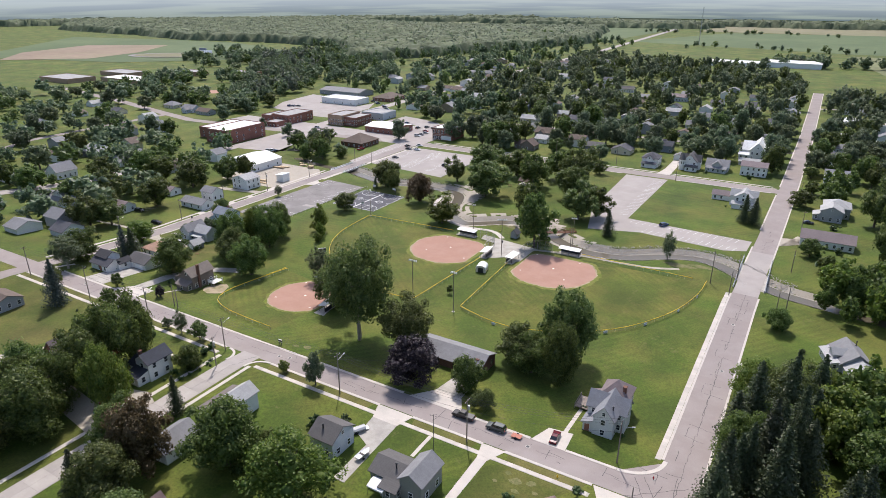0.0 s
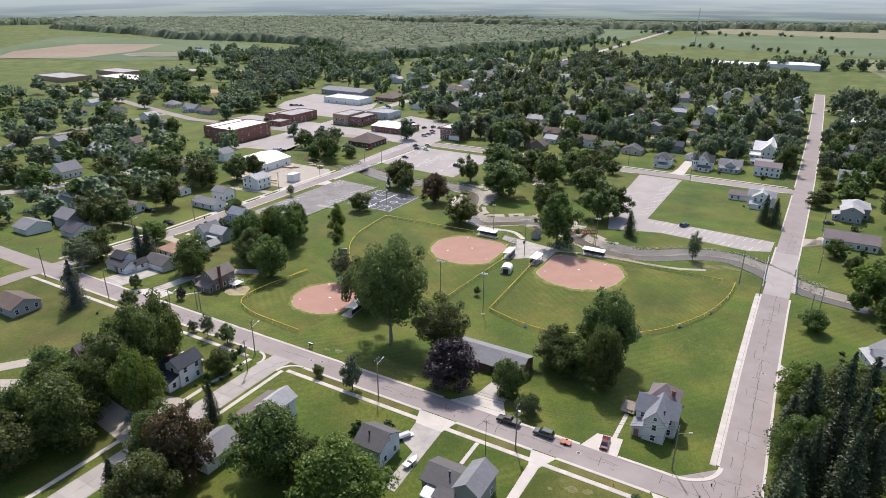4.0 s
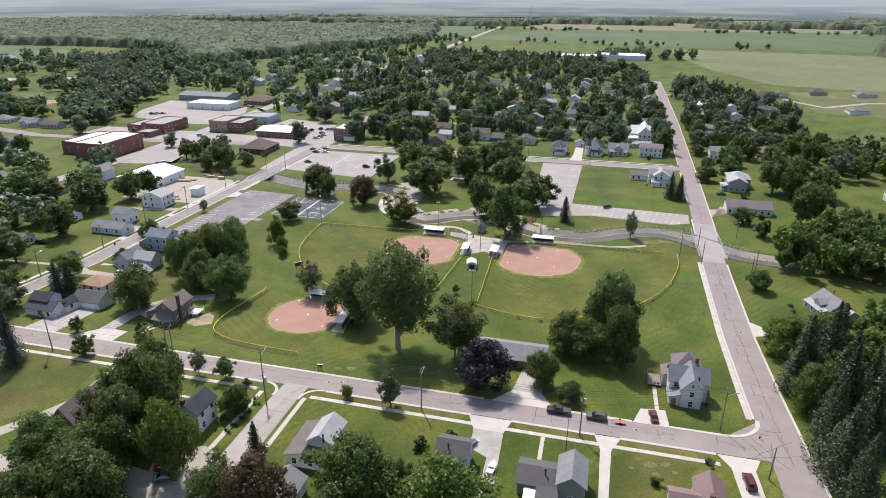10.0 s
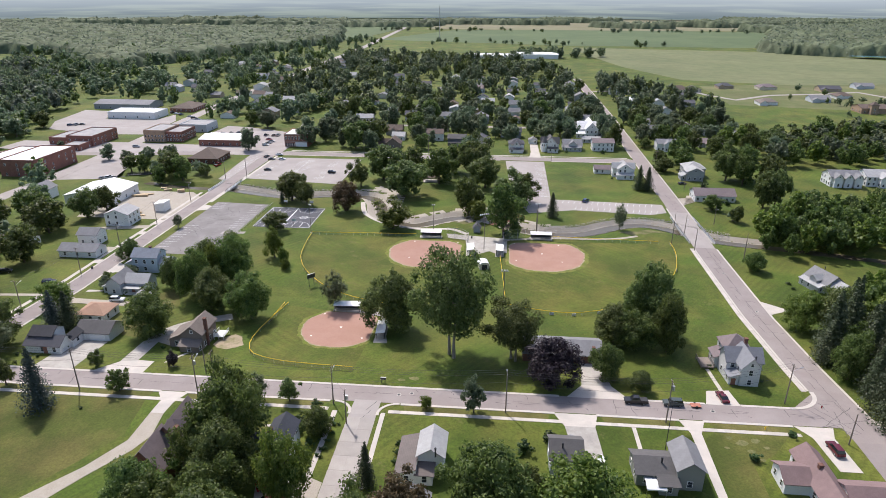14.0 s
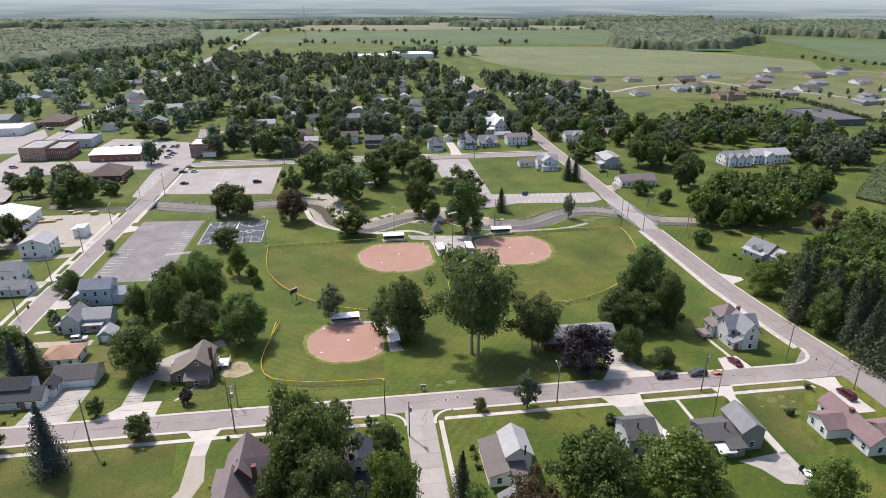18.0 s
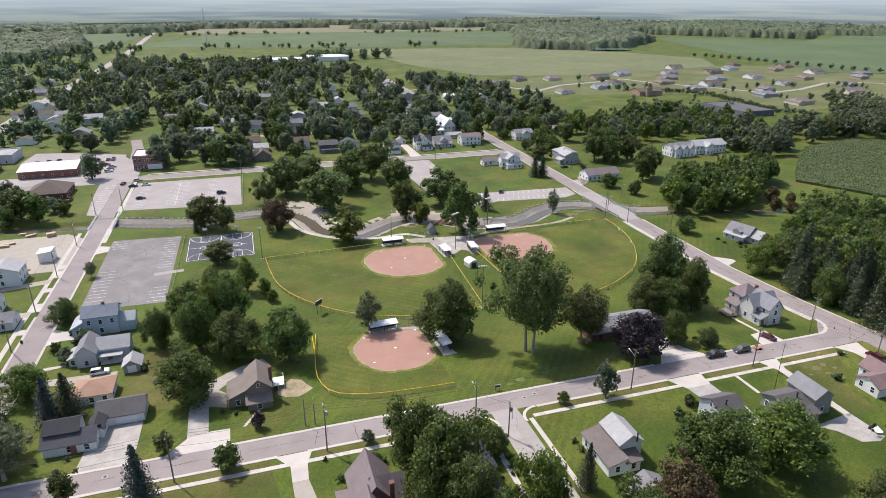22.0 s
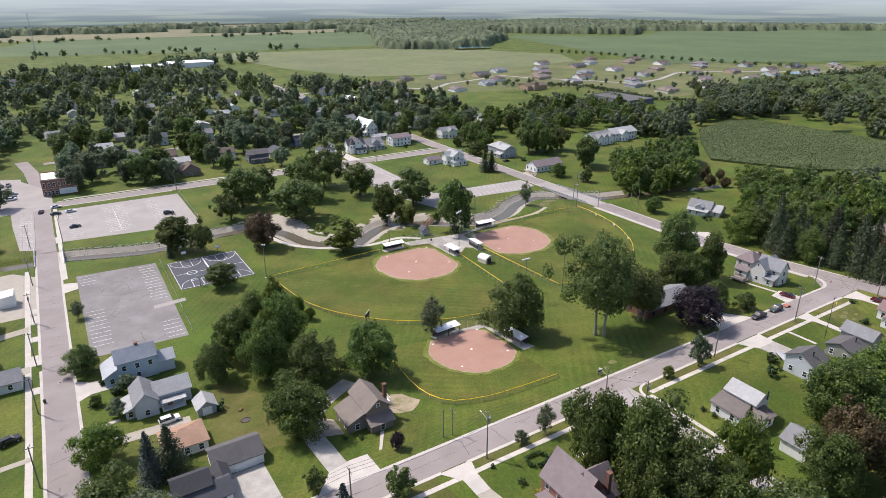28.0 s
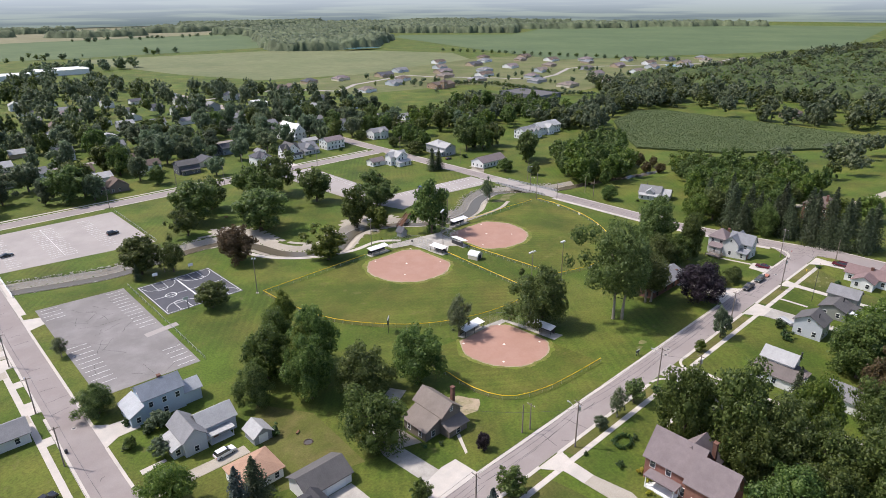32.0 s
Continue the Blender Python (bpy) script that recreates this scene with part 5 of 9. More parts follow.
building("white_house", "small white gabled house", [(-226.4, 97.6, -218.0, 104.6, 4.6, "gx", 2.0)], SIDING["white"], ROOF["grey"])
building("white_shed", "white box-shaped storage shed", [(-217.6, 143.2, -212.6, 148.6, 3.8, "sx", 0.5)], SIDING["white"], WHITE_METAL, "shed", no_win=(0,))
building("storage_hall", "large white metal storage building", [(-268, 150, -243, 174, 4.6, "gy", 2.6)], SIDING["white"], WHITE_METAL, "warehouse", win=8)

# shops
shop = building("brick_shop", "two-storey red brick corner shop with a white flat roof", [(-201.6, 289.6, -185.2, 308.4, 8.4, "flat", 0)], BRICK, MEMBRANE, "shop", no_win=(0,))
for k in range(7):
    window(shop, -7.0 + k * 2.33, -9.46, 5.9, 0, 1.0, 1.9)
    part("window_hood", Solid().box(-0.75, -0.12, 0, 0.75, 0.06, 0.35), OLDCONC, shop, at=pose(-7.0 + k * 2.33, -9.4, 6.98, 0, 0, 0))
for k in range(6):
    window(shop, 8.36, -7.4 + k * 3.0, 5.9, 90, 1.0, 1.9)
for k in range(4):
    window(shop, -7.0 + k * 1.7, -9.46, 1.5, 0, 1.1, 2.2)
part("shopfront_panel", Solid().box(-0.6, -9.55, 0.3, 7.6, -9.38, 3.3), TRIM, shop, "plain white shopfront panel")
part("cornice", Solid().box(-8.5, -9.6, 8.3, 8.5, -9.4, 8.7), OLDCONC, shop)
part("belt_course", Solid().box(-8.4, -9.5, 3.7, 8.4, -9.4, 4.0), OLDCONC, shop)
building("brick_warehouse", "large red brick building with a white flat roof", [(-338, 196, -316.5, 233, 9.6, "flat", 0), (-356, 205, -338.4, 238, 7.6, "flat", 0)], BRICK, MEMBRANE, "warehouse", win=6)
building("garage", "long low white garage row", [(-262, 92, -244, 99, 2.8, "gx", 1.6)], SIDING["white"], ROOF["mauve"], "garage", win=4)
building("brown_roofed_hall", "brick hall with a big brown gabled roof", [(-245.5, 236, -227, 256, 3.4, "hip", 5.0)], DARKBRICK, ROOF["brown"], "hall", win=4)
building("white_roofed_shop", "low brick shop with a broad white roof", [(-262, 286.5, -232, 309, 4.4, "gx", 1.6)], BRICK, WHITE_METAL, "shop", win=5)
building("tan_brick_shops", "row of two-storey brick shops with flat roofs", [(-306, 294, -291, 318, 8.0, "flat", 0), (-291, 296.5, -279, 318, 6.8, "flat", 0)], TANBRICK, GREYMEMBRANE, "shop", win=2.4, wall2=BRICK)
building("brick_shops", "long low brick shop building with a grey flat roof", [(-352, 276, -333, 306, 7.0, "flat", 0), (-368, 280, -352.4, 303, 4.6, "flat", 0), (-346, 262, -334, 275.6, 3.8, "flat", 0)], BRICK, GREYMEMBRANE, "shop", win=4)
building("grey_shop", "grey metal-clad shop building", [(-298, 330, -276, 350, 5.4, "flat", 0)], SIDING["paleblue"], GREYMEMBRANE, "shop", win=6)
building("white_store", "broad white store with a white flat roof", [(-384, 377, -342, 399, 5.2, "flat", 0)], SIDING["white"], MEMBRANE, "shop", win=9)
building("grey_store", "long store with a grey roof", [(-424, 421, -371, 446, 4.4, "gx", 2.4)], SIDING["grey"], ROOF["grey"], "shop", win=9)
building("brown_office", "low brick office with a brown hip roof", [(-347, 412, -326, 440, 3.2, "hip", 4)], BRICK, ROOF["brown"], "office", win=4)
for x, y, w, d, h in ((-800, 330, 60, 36, 5), (-730, 366, 76, 32, 4.6), (-790, 404, 56, 30, 4.6), (-700, 456, 36, 20, 5), (-640, 484, 44, 22, 4.6)):
    building("school_block", "long flat-roofed school building", [(x, y, x + w, y + d, h, "flat", 0)], TANBRICK, MEMBRANE if w > 70 else GREYMEMBRANE, "school", win=12, no_win=(0,))

# north street and east street
HG = "houses beyond the park"
TOWN = []


def north(label, wings, wall, roof, **kw):
    TOWN.append(((wings[0][0] + wings[0][2]) / 2, (wings[0][1] + wings[0][3]) / 2))
    return building("house", label, wings, SIDING[wall], ROOF[roof], group=HG, win=2.6, **kw)


north("white two-storey house with a dark hip roof and porch", [(-46.4, 289, -36.4, 299, 5.4, "hip", 3.2), (-43.6, 287.4, -39.0, 292, 5.2, "gy", 2.4), (-45.8, 285.6, -37.0, 287.4, 2.7, "sy", 0.7)], "white", "darkgrey")
turret_house = north("white house with a corner turret and steep grey roofs", [(-22.6, 292.4, -14.2, 303, 5.6, "gy", 4.2), (-24.6, 295.6, -12.6, 301.6, 5.4, "gx", 3.4), (-20.4, 289.8, -13.6, 292.4, 2.7, "sy", 0.7)], "white", "charcoal")
tx, ty = -18.4, 297.7
part("turret", Solid().prism(ellipse(-22.6 - tx, 293.0 - ty, 1.9, 1.9, 10), -0.5, 6.4), SIDING["white"], turret_house, "round corner turret")
part("turret_roof", Solid().bar((-22.6 - tx, 293.0 - ty, 6.4), (-22.6 - tx, 293.0 - ty, 10.6), 2.4, 0.05, 10), ROOF["charcoal"], turret_house, "pointed conical roof")
for k in range(4):
    a = radians(190 + k * 38)
    window(turret_house, -22.6 - tx + 1.86 * math.cos(a), 293.0 - ty + 1.86 * math.sin(a), 4.6, math.degrees(a) + 90, 0.7, 1.4)
north("white bungalow with a dormer and a grey roof", [(-9.6, 297.6, 3.2, 308, 3.3, "gx", 3.4), (-5.6, 296.6, -0.6, 302, 4.4, "gy", 2.0), (-8.8, 294.6, 2.4, 297.6, 2.6, "sy", 0.8)], "palegrey", "grey")
north("plain white two-storey house with a grey-brown roof", [(10.2, 297.0, 24.4, 307.0, 5.8, "gx", 2.0)], "white", "mauve")
north("large white house with white roofs", [(5.5, 345, 23.5, 359, 5.4, "gx", 4.6), (10.5, 340, 19.5, 363, 6.4, "gy", 4.8), (4.1, 339.6, 10.5, 345, 3.0, "sy", 1.0)], "white", "white")
north("low shed with a broad grey roof", [(6.4, 322.4, 19.0, 329.2, 2.6, "gx", 1.4)], "palegrey", "light")
north("small white garage behind the houses", [(-32.0, 315, -26.2, 321, 2.6, "gy", 1.6)], "white", "grey")
north("dark blue house behind others", [(-48, 333, -37, 342, 4.6, "gx", 2.4), (-52, 335, -48, 341, 2.6, "gx", 1.4)], "slate", "slate")
north("white house with a grey hip roof", [(4.6, 431, 21.8, 443, 5.2, "hip", 3.0)], "white", "grey")
north("white house with a dark low roof", [(2, 366, 22, 378, 3.2, "hip", 2.8)], "white", "charcoal")
north("dark two-storey house with a porch", [(-89, 303, -76.4, 312, 5.4, "gx", 2.2), (-88, 300.6, -77.4, 303, 2.7, "sy", 0.7)], "darkgrey", "charcoal")
north("grey gabled house between trees", [(-138, 334, -126, 345, 4.0, "gx", 3.0), (-135, 332, -130, 336, 3.6, "gy", 2.4)], "grey", "brown")
north("dark red cottage with steep gables", [(-131, 291.6, -121, 301, 3.4, "gy", 3.6), (-136, 293, -125, 299, 3.0, "gx", 2.8)], "taupe", "brown")
north("white cross-gabled corner house", [(15.4, 227.6, 23.4, 237.6, 5.6, "gy", 2.6), (13.0, 231, 25.4, 236.6, 5.4, "gx", 2.4), (14.6, 224.8, 24.0, 227.6, 2.6, "sy", 0.8)], "white", "light")
north("low white garage beside a lawn", [(3.6, 237.0, 13.0, 243.4, 2.8, "gx", 1.7)], "white", "mauve")
north("grey two-storey house beside the street", [(53.6, 225.4, 62.8, 233.6, 5.4, "gy", 2.2), (54.6, 233.6, 66.0, 245, 5.2, "hip", 3.0), (50.8, 226.6, 53.6, 232.6, 2.6, "sx", 0.8)], "grey", "light")
north("long white garage with a grey-brown roof", [(47.2, 185.4, 67.2, 195.4, 3.4, "gx", 2.6)], "white", "mauve")
north("white house beside the street", [(54.0, 302, 67.4, 311, 5.2, "gx", 2.2), (58.4, 299.6, 64, 305, 5.0, "gy", 2.2)], "white", "grey")
north("white bungalow beside the street", [(86, 316, 102, 327, 3.0, "gx", 2.4), (90, 314, 96, 320, 3.0, "gy", 2.0)], "palegrey", "mauve")
north("small pale garden house", [(101, 357, 111, 365, 3.0, "gy", 2.2)], "white", "grey")
north("white two-storey row houses with gabled fronts", [(130, 222, 146, 233, 5.6, "gx", 2.6), (131, 219.6, 135.4, 224, 5.4, "gy", 2.2), (136.4, 219.6, 140.6, 224, 5.4, "gy", 2.2), (141.6, 219.6, 145.8, 224, 5.4, "gy", 2.2)], "white", "grey")
north("white two-storey row houses with a grey roof", [(150, 224, 174, 236, 5.6, "gx", 2.8), (156, 221, 162, 227, 5.4, "gy", 2.4)], "white", "light")
east_house = building("gabled_house", "pale one-storey house with a dormer and grey roofs", [(56.6, 78, 66.2, 89.4, 3.0, "gy", 3.6), (57.6, 73, 66.2, 78, 2.7, "gy", 2.6), (55.6, 81.6, 61, 85.2, 4.4, "gx", 1.3), (54.2, 78.6, 56.6, 88.6, 2.6, "sx", 0.6)], SIDING["palegrey"], ROOF["grey"], flue=(63.5, 86.6, 7.0), roof2=ROOF["light"])
east_house.matrix_basis = Matrix.Translation((3.0, 1.0, 0)) @ east_house.matrix_basis @ Matrix.Rotation(radians(18), 4, "Z") @ Matrix.Diagonal((0.9, 0.9, 0.9, 1))
building("brick_house", "tall red brick house behind spruces", [(76, 4, 90, 18, 6.2, "hip", 3.0)], BRICK, ROOF["brown"], chimney=(80, 10, 10.5))
building("cottage", "white cottage beside trees", [(88, 60, 100, 70, 3, "gx", 2)], SIDING["white"], ROOF["grey"])
building("church", "long low tan building with a small tower", [(270, 468, 298, 486, 4.6, "gx", 2.4), (276, 464, 282, 470, 8, "hip", 3)], TANBRICK, ROOF["brown"], "church", win=5)
building("school_block", "low dark flat-roofed building", [(284, 332, 318, 386, 4.6, "flat", 0)], SIDING["darkgrey"], ROOF["charcoal"], "school", win=8)
building("farm_hall", "very long white metal hall", [(-34, 940, 39, 970, 7, "gx", 2.5), (-112, 925, -36, 949, 6, "gx", 2.0)], SIDING["white"], WHITE_METAL, "warehouse", win=20, no_win=(0, 1))
building("farmhouse", "low house in the middle of a corn field", [(346, 116, 366, 128, 3, "gx", 2.4)], SIDING["tan"], ROOF["brown"])

# the rest of the town: rows of plain houses between trees
rh = random.Random(11)
COLS, RF = ["white", "white", "white", "white", "grey", "cream", "paleblue", "tan"], ["grey", "darkgrey", "brown", "grey", "light"]


def clear_of_roads(x, y, m=9):
    return abs(x - e_x(y)) > m and (abs(x + 204.4) > m or y > 392) and abs(y - 269.5) > m and abs(y - 373) > m * 0.8


def town_house(x, y, w, d, h, k):
    wc, rcol = rh.choice(COLS), rh.choice(RF)
    TOWN.append((x, y))
    building("house", "%s %s house with a %s roof among trees" % (wc if wc != "paleblue" else "pale blue", "two-storey" if h > 4 else "one-storey", rcol if rcol != "darkgrey" else "dark grey"),
             [(x - w / 2, y - d / 2, x + w / 2, y + d / 2, h, k, rh.uniform(2, 3))], SIDING[wc], ROOF[rcol], group="houses of the town", win=4.5, no_win=() if y < 400 and -190 < x else (0,))


north("white two-storey houses with grey roofs at the street's end", [(62, 558, 74, 568, 5.4, "gy", 2.6), (74, 560, 88, 567, 3.2, "gx", 2.2)], "white", "grey")
north("white house with a flat white roof beside the street", [(62, 500, 76, 512, 3.6, "gx", 1.4), (66, 512, 76, 520, 3.2, "gx", 1.2)], "white", "white")
north("white two-storey house near the street's end", [(14, 566, 26, 578, 5.4, "gy", 2.4)], "white", "grey")
north("broad brown-roofed house at the field's edge", [(132, 584, 150, 596, 3.0, "hip", 3.6), (148, 586, 164, 598, 3.0, "gy", 3.2)], "cream", "brown")
north("long white hall with a red stripe", [(-92, 560, -70, 574, 4.2, "gx", 2.4)], "paleblue", "mauve")
north("tall grey house among trees", [(-196, 430, -184, 440, 5.6, "gx", 2.0), (-196, 440, -186, 448, 6.4, "gx", 1.4)], "slate", "grey")
north("pale house with a broad grey roof", [(-172, 384, -158, 394, 3.2, "gx", 2.6)], "cream", "light")
north("white house with a dark roof", [(-148, 595, -132, 604, 3.6, "gx", 2.6)], "white", "charcoal")
for row, y in enumerate((318, 352, 396, 430, 470, 510, 556, 604, 652)):
    for x in range(-176, 30, 27 if row < 5 else 34):
        xx, yy = x + rh.uniform(-5, 5), y + rh.uniform(-6, 6)
        if rh.random() < 0.86 and clear_of_roads(xx, yy, 14) and not (xx > -62 and yy < 365) and all(math.dist((xx, yy), p) > 17 for p in TOWN):
            town_house(xx, yy, rh.uniform(9, 13), rh.uniform(8, 11), rh.choice((3.0, 3.2, 5.4)), rh.choice(("gx", "gy")))
for x in (62, 92, 122):
    for y in (352, 392, 436, 480, 530):
        if rh.random() < 0.75 and not (x < 90 and y > 480):
            town_house(x + rh.uniform(-5, 5), y + rh.uniform(-6, 6), rh.uniform(9, 13), rh.uniform(8, 11), rh.choice((3.0, 5.4)), rh.choice(("gx", "gy")))
for x, y in ((-252, 22), (-292, 88), (-300, 30), (-348, 20), (-290, 128), (-286, 160), (-352, 66), (-372, 108), (-362, 152), (-400, 60), (-410, 130), (-440, 90), (-380, 20), (-330, 0),
             (-270, -20), (-246, 36), (-232, 30), (-408, 180), (-440, 222), (-400, 206), (-490, 160), (-520, 210), (-530, 320), (-560, 250), (-502, 236), (-284, 392), (-250, 398), (-236, 424), (-276, 436), (-252, 462), (-284, 478)):
    town_house(x, y, rh.uniform(9, 14), rh.uniform(8, 11), rh.choice((3.0, 5.2)), rh.choice(("gx", "gy")))
for i in range(46):
    x, y = rh.uniform(-430, -220), rh.uniform(450, 860)
    town_house(x, y, rh.uniform(10, 15), rh.uniform(9, 12), rh.choice((3.0, 5.2)), rh.choice(("gx", "gy")))
SUB = [(200, 625), (244, 621), (307, 612), (263, 536), (204, 512), (297, 562), (357, 640), (357, 548), (389, 586), (426, 632), (445, 560), (477, 690), (492, 626), (547, 656), (601, 627), (632, 588), (507, 566),
       (404, 522), (357, 490), (434, 466), (495, 500), (560, 470), (560, 536), (640, 524), (676, 552), (395, 380), (463, 372), (510, 420), (572, 396), (622, 458), (400, 430), (684, 384), (749, 362), (826, 362),
       (640, 412), (690, 446), (730, 410), (790, 404), (760, 452), (715, 500), (650, 660), (590, 700), (826, 430)]
for x, y in SUB:
    w, d = rh.uniform(17, 25), rh.uniform(11, 15)
    rcol = rh.choice(["brown", "grey", "tan", "mauve", "darkgrey"])
    wc = rh.choice(["cream", "tan", "white", "paleblue", "grey"])
    building("house", "newer one-storey house with a broad %s roof" % (rcol if rcol != "darkgrey" else "dark grey"), [(x - w / 2, y - d / 2, x + w / 2, y + d / 2, 2.9, rh.choice(("hip", "gx")), 3.0), (x - w / 2, y - d / 2 - 4, x - w / 2 + 7, y - d / 2, 2.7, "gy", 2.0)],
             SIDING[wc], ROOF[rcol], group="houses of the new estate", win=6, no_win=(0, 1))

# ---------- trees ----------


def ico(level):
    bm = bmesh.new()
    bmesh.ops.create_icosphere(bm, subdivisions=level, radius=1.0)
    V = np.array([v.co[:] for v in bm.verts])
    T = np.array([[v.index for v in f.verts] for f in bm.faces])
    bm.free()
    return V, T


ICO1 = ico(1)


def unit(rs, n):
    d = rs.normal(size=(n, 3))
    return d / np.linalg.norm(d, axis=1)[:, None]


def leaf_tris(rs, P, Nn, size):
    """One bent leaf spray at each point, facing about along Nn."""
    n = len(P)
    nn = Nn + rs.normal(size=(n, 3)) * 0.9
    nn /= np.linalg.norm(nn, axis=1)[:, None]
    u = np.cross(nn, unit(rs, n))
    u /= np.linalg.norm(u, axis=1)[:, None] + 1e-9
    w = np.cross(nn, u)
    s = (size * rs.uniform(0.6, 1.35, n))[:, None]
    a, b, c, d = P - u * s, P + w * s * 0.62 + nn * s * 0.18, P + u * s, P - w * s * 0.62 + nn * s * 0.18
    V = np.stack([a, b, c, d], 1).reshape(-1, 3)
    i = np.arange(n)[:, None] * 4
    T = np.concatenate([i + [0, 1, 2], i + [0, 2, 3]], 0)
    return V, T


def crown_arrays(seed, rx, rz, cz, lobes, leaves, leaf, core=0.66, ragged=0.5, top=0.75, tall=1.0):
    """A crown of many uneven tufts round an irregular outline, each clad in leaf sprays, with gaps between them."""
    rs = np.random.RandomState(seed)
    axes, amp = unit(rs, 6), rs.uniform(0.08, 0.30, 6) * (0.6 + ragged * 0.6)

    def swell(d):
        return 0.86 + (np.maximum(0, d @ axes.T) ** 3 * amp).sum(1) - (np.maximum(0, -(d @ axes.T)) ** 4 * amp * 0.55).sum(1)

    n1 = lobes
    i = np.arange(n1)
    up = np.clip(1 - 2 * (i + 0.5) / n1 + rs.uniform(-0.12, 0.12, n1), -0.98, 0.98)
    a = i * 2.39996 + rs.uniform(-0.6, 0.6, n1)
    side = np.sqrt(1 - up * up)
    d = np.stack([np.cos(a) * side, np.sin(a) * side, up], 1)
    s = swell(d) * rs.uniform(0.52, 0.96, n1)
    R = rx * rs.triangular(0.11, 0.18, 0.36, n1) * (1.0 - 0.15 * np.maximum(up, 0))
    taper = np.where(up > 0, 1 - (1 - top) * up, 1 - 0.18 * up * up)
    C = np.stack([d[:, 0] * s * rx * taper, d[:, 1] * s * rx * taper, cz + d[:, 2] * s * rz], 1)
    k = max(3, lobes // 7)                      # inner masses that close the crown
    Ci = np.concatenate([np.zeros((1, 3)), rs.normal(size=(k - 1, 3)) * (rx * 0.2, rx * 0.2, rz * 0.3)]) + (0, 0, cz)
    C, R = np.concatenate([Ci, C]), np.concatenate([rx * rs.uniform(0.34, 0.46, k), R])
    st = rs.uniform(0.75, 1.25, len(R)) * tall
    Vs, Ts, n = [], [], 0
    for c, r, z in zip(C, R, st):
        V, T = ICO1
        V = V * (r * core) * (1 + rs.uniform(-0.25, 0.15, (len(V), 1))) * (1, 1, z) + c
        Vs.append(V)
        Ts.append(T + n)
        n += len(V)
    w = R ** 2 / (R ** 2).sum()
    pick = rs.choice(len(R), int(leaves * 2.2), p=w)
    d = unit(rs, len(pick))
    far = np.where(rs.rand(len(pick)) < 0.12, rs.uniform(1.02, 1.26, len(pick)), rs.uniform(0.70, 1.06, len(pick)))
    sq = np.stack([np.ones(len(pick)), np.ones(len(pick)), st[pick]], 1)
    P = C[pick] + d * (R[pick] * far)[:, None] * sq
    keep = np.ones(len(P), bool)
    for j, (c, r, z) in enumerate(zip(C, R, st)):
        keep &= (pick == j) | (np.linalg.norm((P - c) / (1, 1, z), axis=1) > r * 0.74)
    keep &= P[:, 2] > cz - rz * 1.05
    P, d = P[keep][:leaves], d[keep][:leaves]
    V, T = leaf_tris(rs, P, d + np.array((0, 0, 0.45)), leaf)
    Vs.append(V)
    Ts.append(T + n)
    return np.concatenate(Vs), np.concatenate(Ts)


def conifer_arrays(seed, r, h, tiers, per, size):
    """Drooping boughs in uneven whorls, each bough a row of needle sprays."""
    rs = np.random.RandomState(seed)
    k = 9
    ring = [(r * 0.34 * math.cos(2 * math.pi * i / k), r * 0.34 * math.sin(2 * math.pi * i / k), h * 0.10) for i in range(k)]
    Vs, Ts, n = [np.array(ring + [(0, 0, h * 0.93)])], [np.array([[i, (i + 1) % k, k] for i in range(k)])], k + 1
    P, D = [], []
    side = rs.uniform(0, 6.3)
    for t in range(tiers):
        f = t / (tiers - 1)
        z = h * (0.05 + 0.945 * f ** 0.95)
        rad = r * (1 - f) ** 0.82 * (1.0 if f > 0.12 else 0.8 + f * 1.6) + 0.14
        m = max(4, int(per * (0.2 + 0.8 * (1 - f))))
        for i in range(m):
            a = 2 * math.pi * (i + rs.uniform(0, 1.0)) / m
            ln = rad * rs.uniform(0.55, 1.18) * (1 + 0.14 * math.cos(a - side))
            out = np.array((math.cos(a), math.sin(a), 0))
            zz = z + rs.uniform(-0.5, 0.5) * h / tiers
            for q in (0.38, 0.60, 0.80, 1.0):
                P.append(out * ln * q + np.array((rs.normal() * 0.1, rs.normal() * 0.1, zz - ln * q * q * 0.30)))
                D.append(np.array((out[0] * 0.7, out[1] * 0.7, 0.8)))
    V, T = leaf_tris(rs, np.array(P), np.array(D), size)
    Vs.append(V)
    Ts.append(T + n)
    return np.concatenate(Vs), np.concatenate(Ts)


def trunk_mesh(name, seed, h, r, limbs, bark, lean=0.0, twin=False):
    rs = random.Random(seed)
    s = Solid()
    for k in range(2 if twin else 1):
        ox = (0.9 if k else -0.5) if twin else 0.0
        p = Vector((ox, 0, -0.3))
        for i in range(4):
            q = Vector((ox + (ox * 0.5 * (i + 1) / 4 if twin else 0) + lean * (i + 1) / 4 + rs.uniform(-0.1, 0.1), rs.uniform(-0.12, 0.12), h * 0.62 * (i + 1) / 4))
            s.bar(p, q, r * (1.25 - 0.22 * i if i == 0 else 1.0 - 0.18 * i), r * (1.0 - 0.18 * (i + 1)), 9)
            p = q
        for i in range(limbs):
            z = h * rs.uniform(0.28, 0.55)
            a = 2 * math.pi * (i + rs.random() * 0.6) / limbs
            o = Vector((math.cos(a), math.sin(a), 0))
            b = Vector((ox, 0, z))
            e = b + o * h * rs.uniform(0.14, 0.22) + Vector((0, 0, h * rs.uniform(0.14, 0.24)))
            s.bar(b, e, r * 0.42, r * 0.14, 6)
            s.bar(b.lerp(e, 0.55), b.lerp(e, 0.55) + Vector((o.y, -o.x, 1.2)) * h * 0.07, r * 0.2, r * 0.07, 5)
    return s.mesh(name, bark)


BROAD = {}          # crowns 12 m wide on trees 14 m high


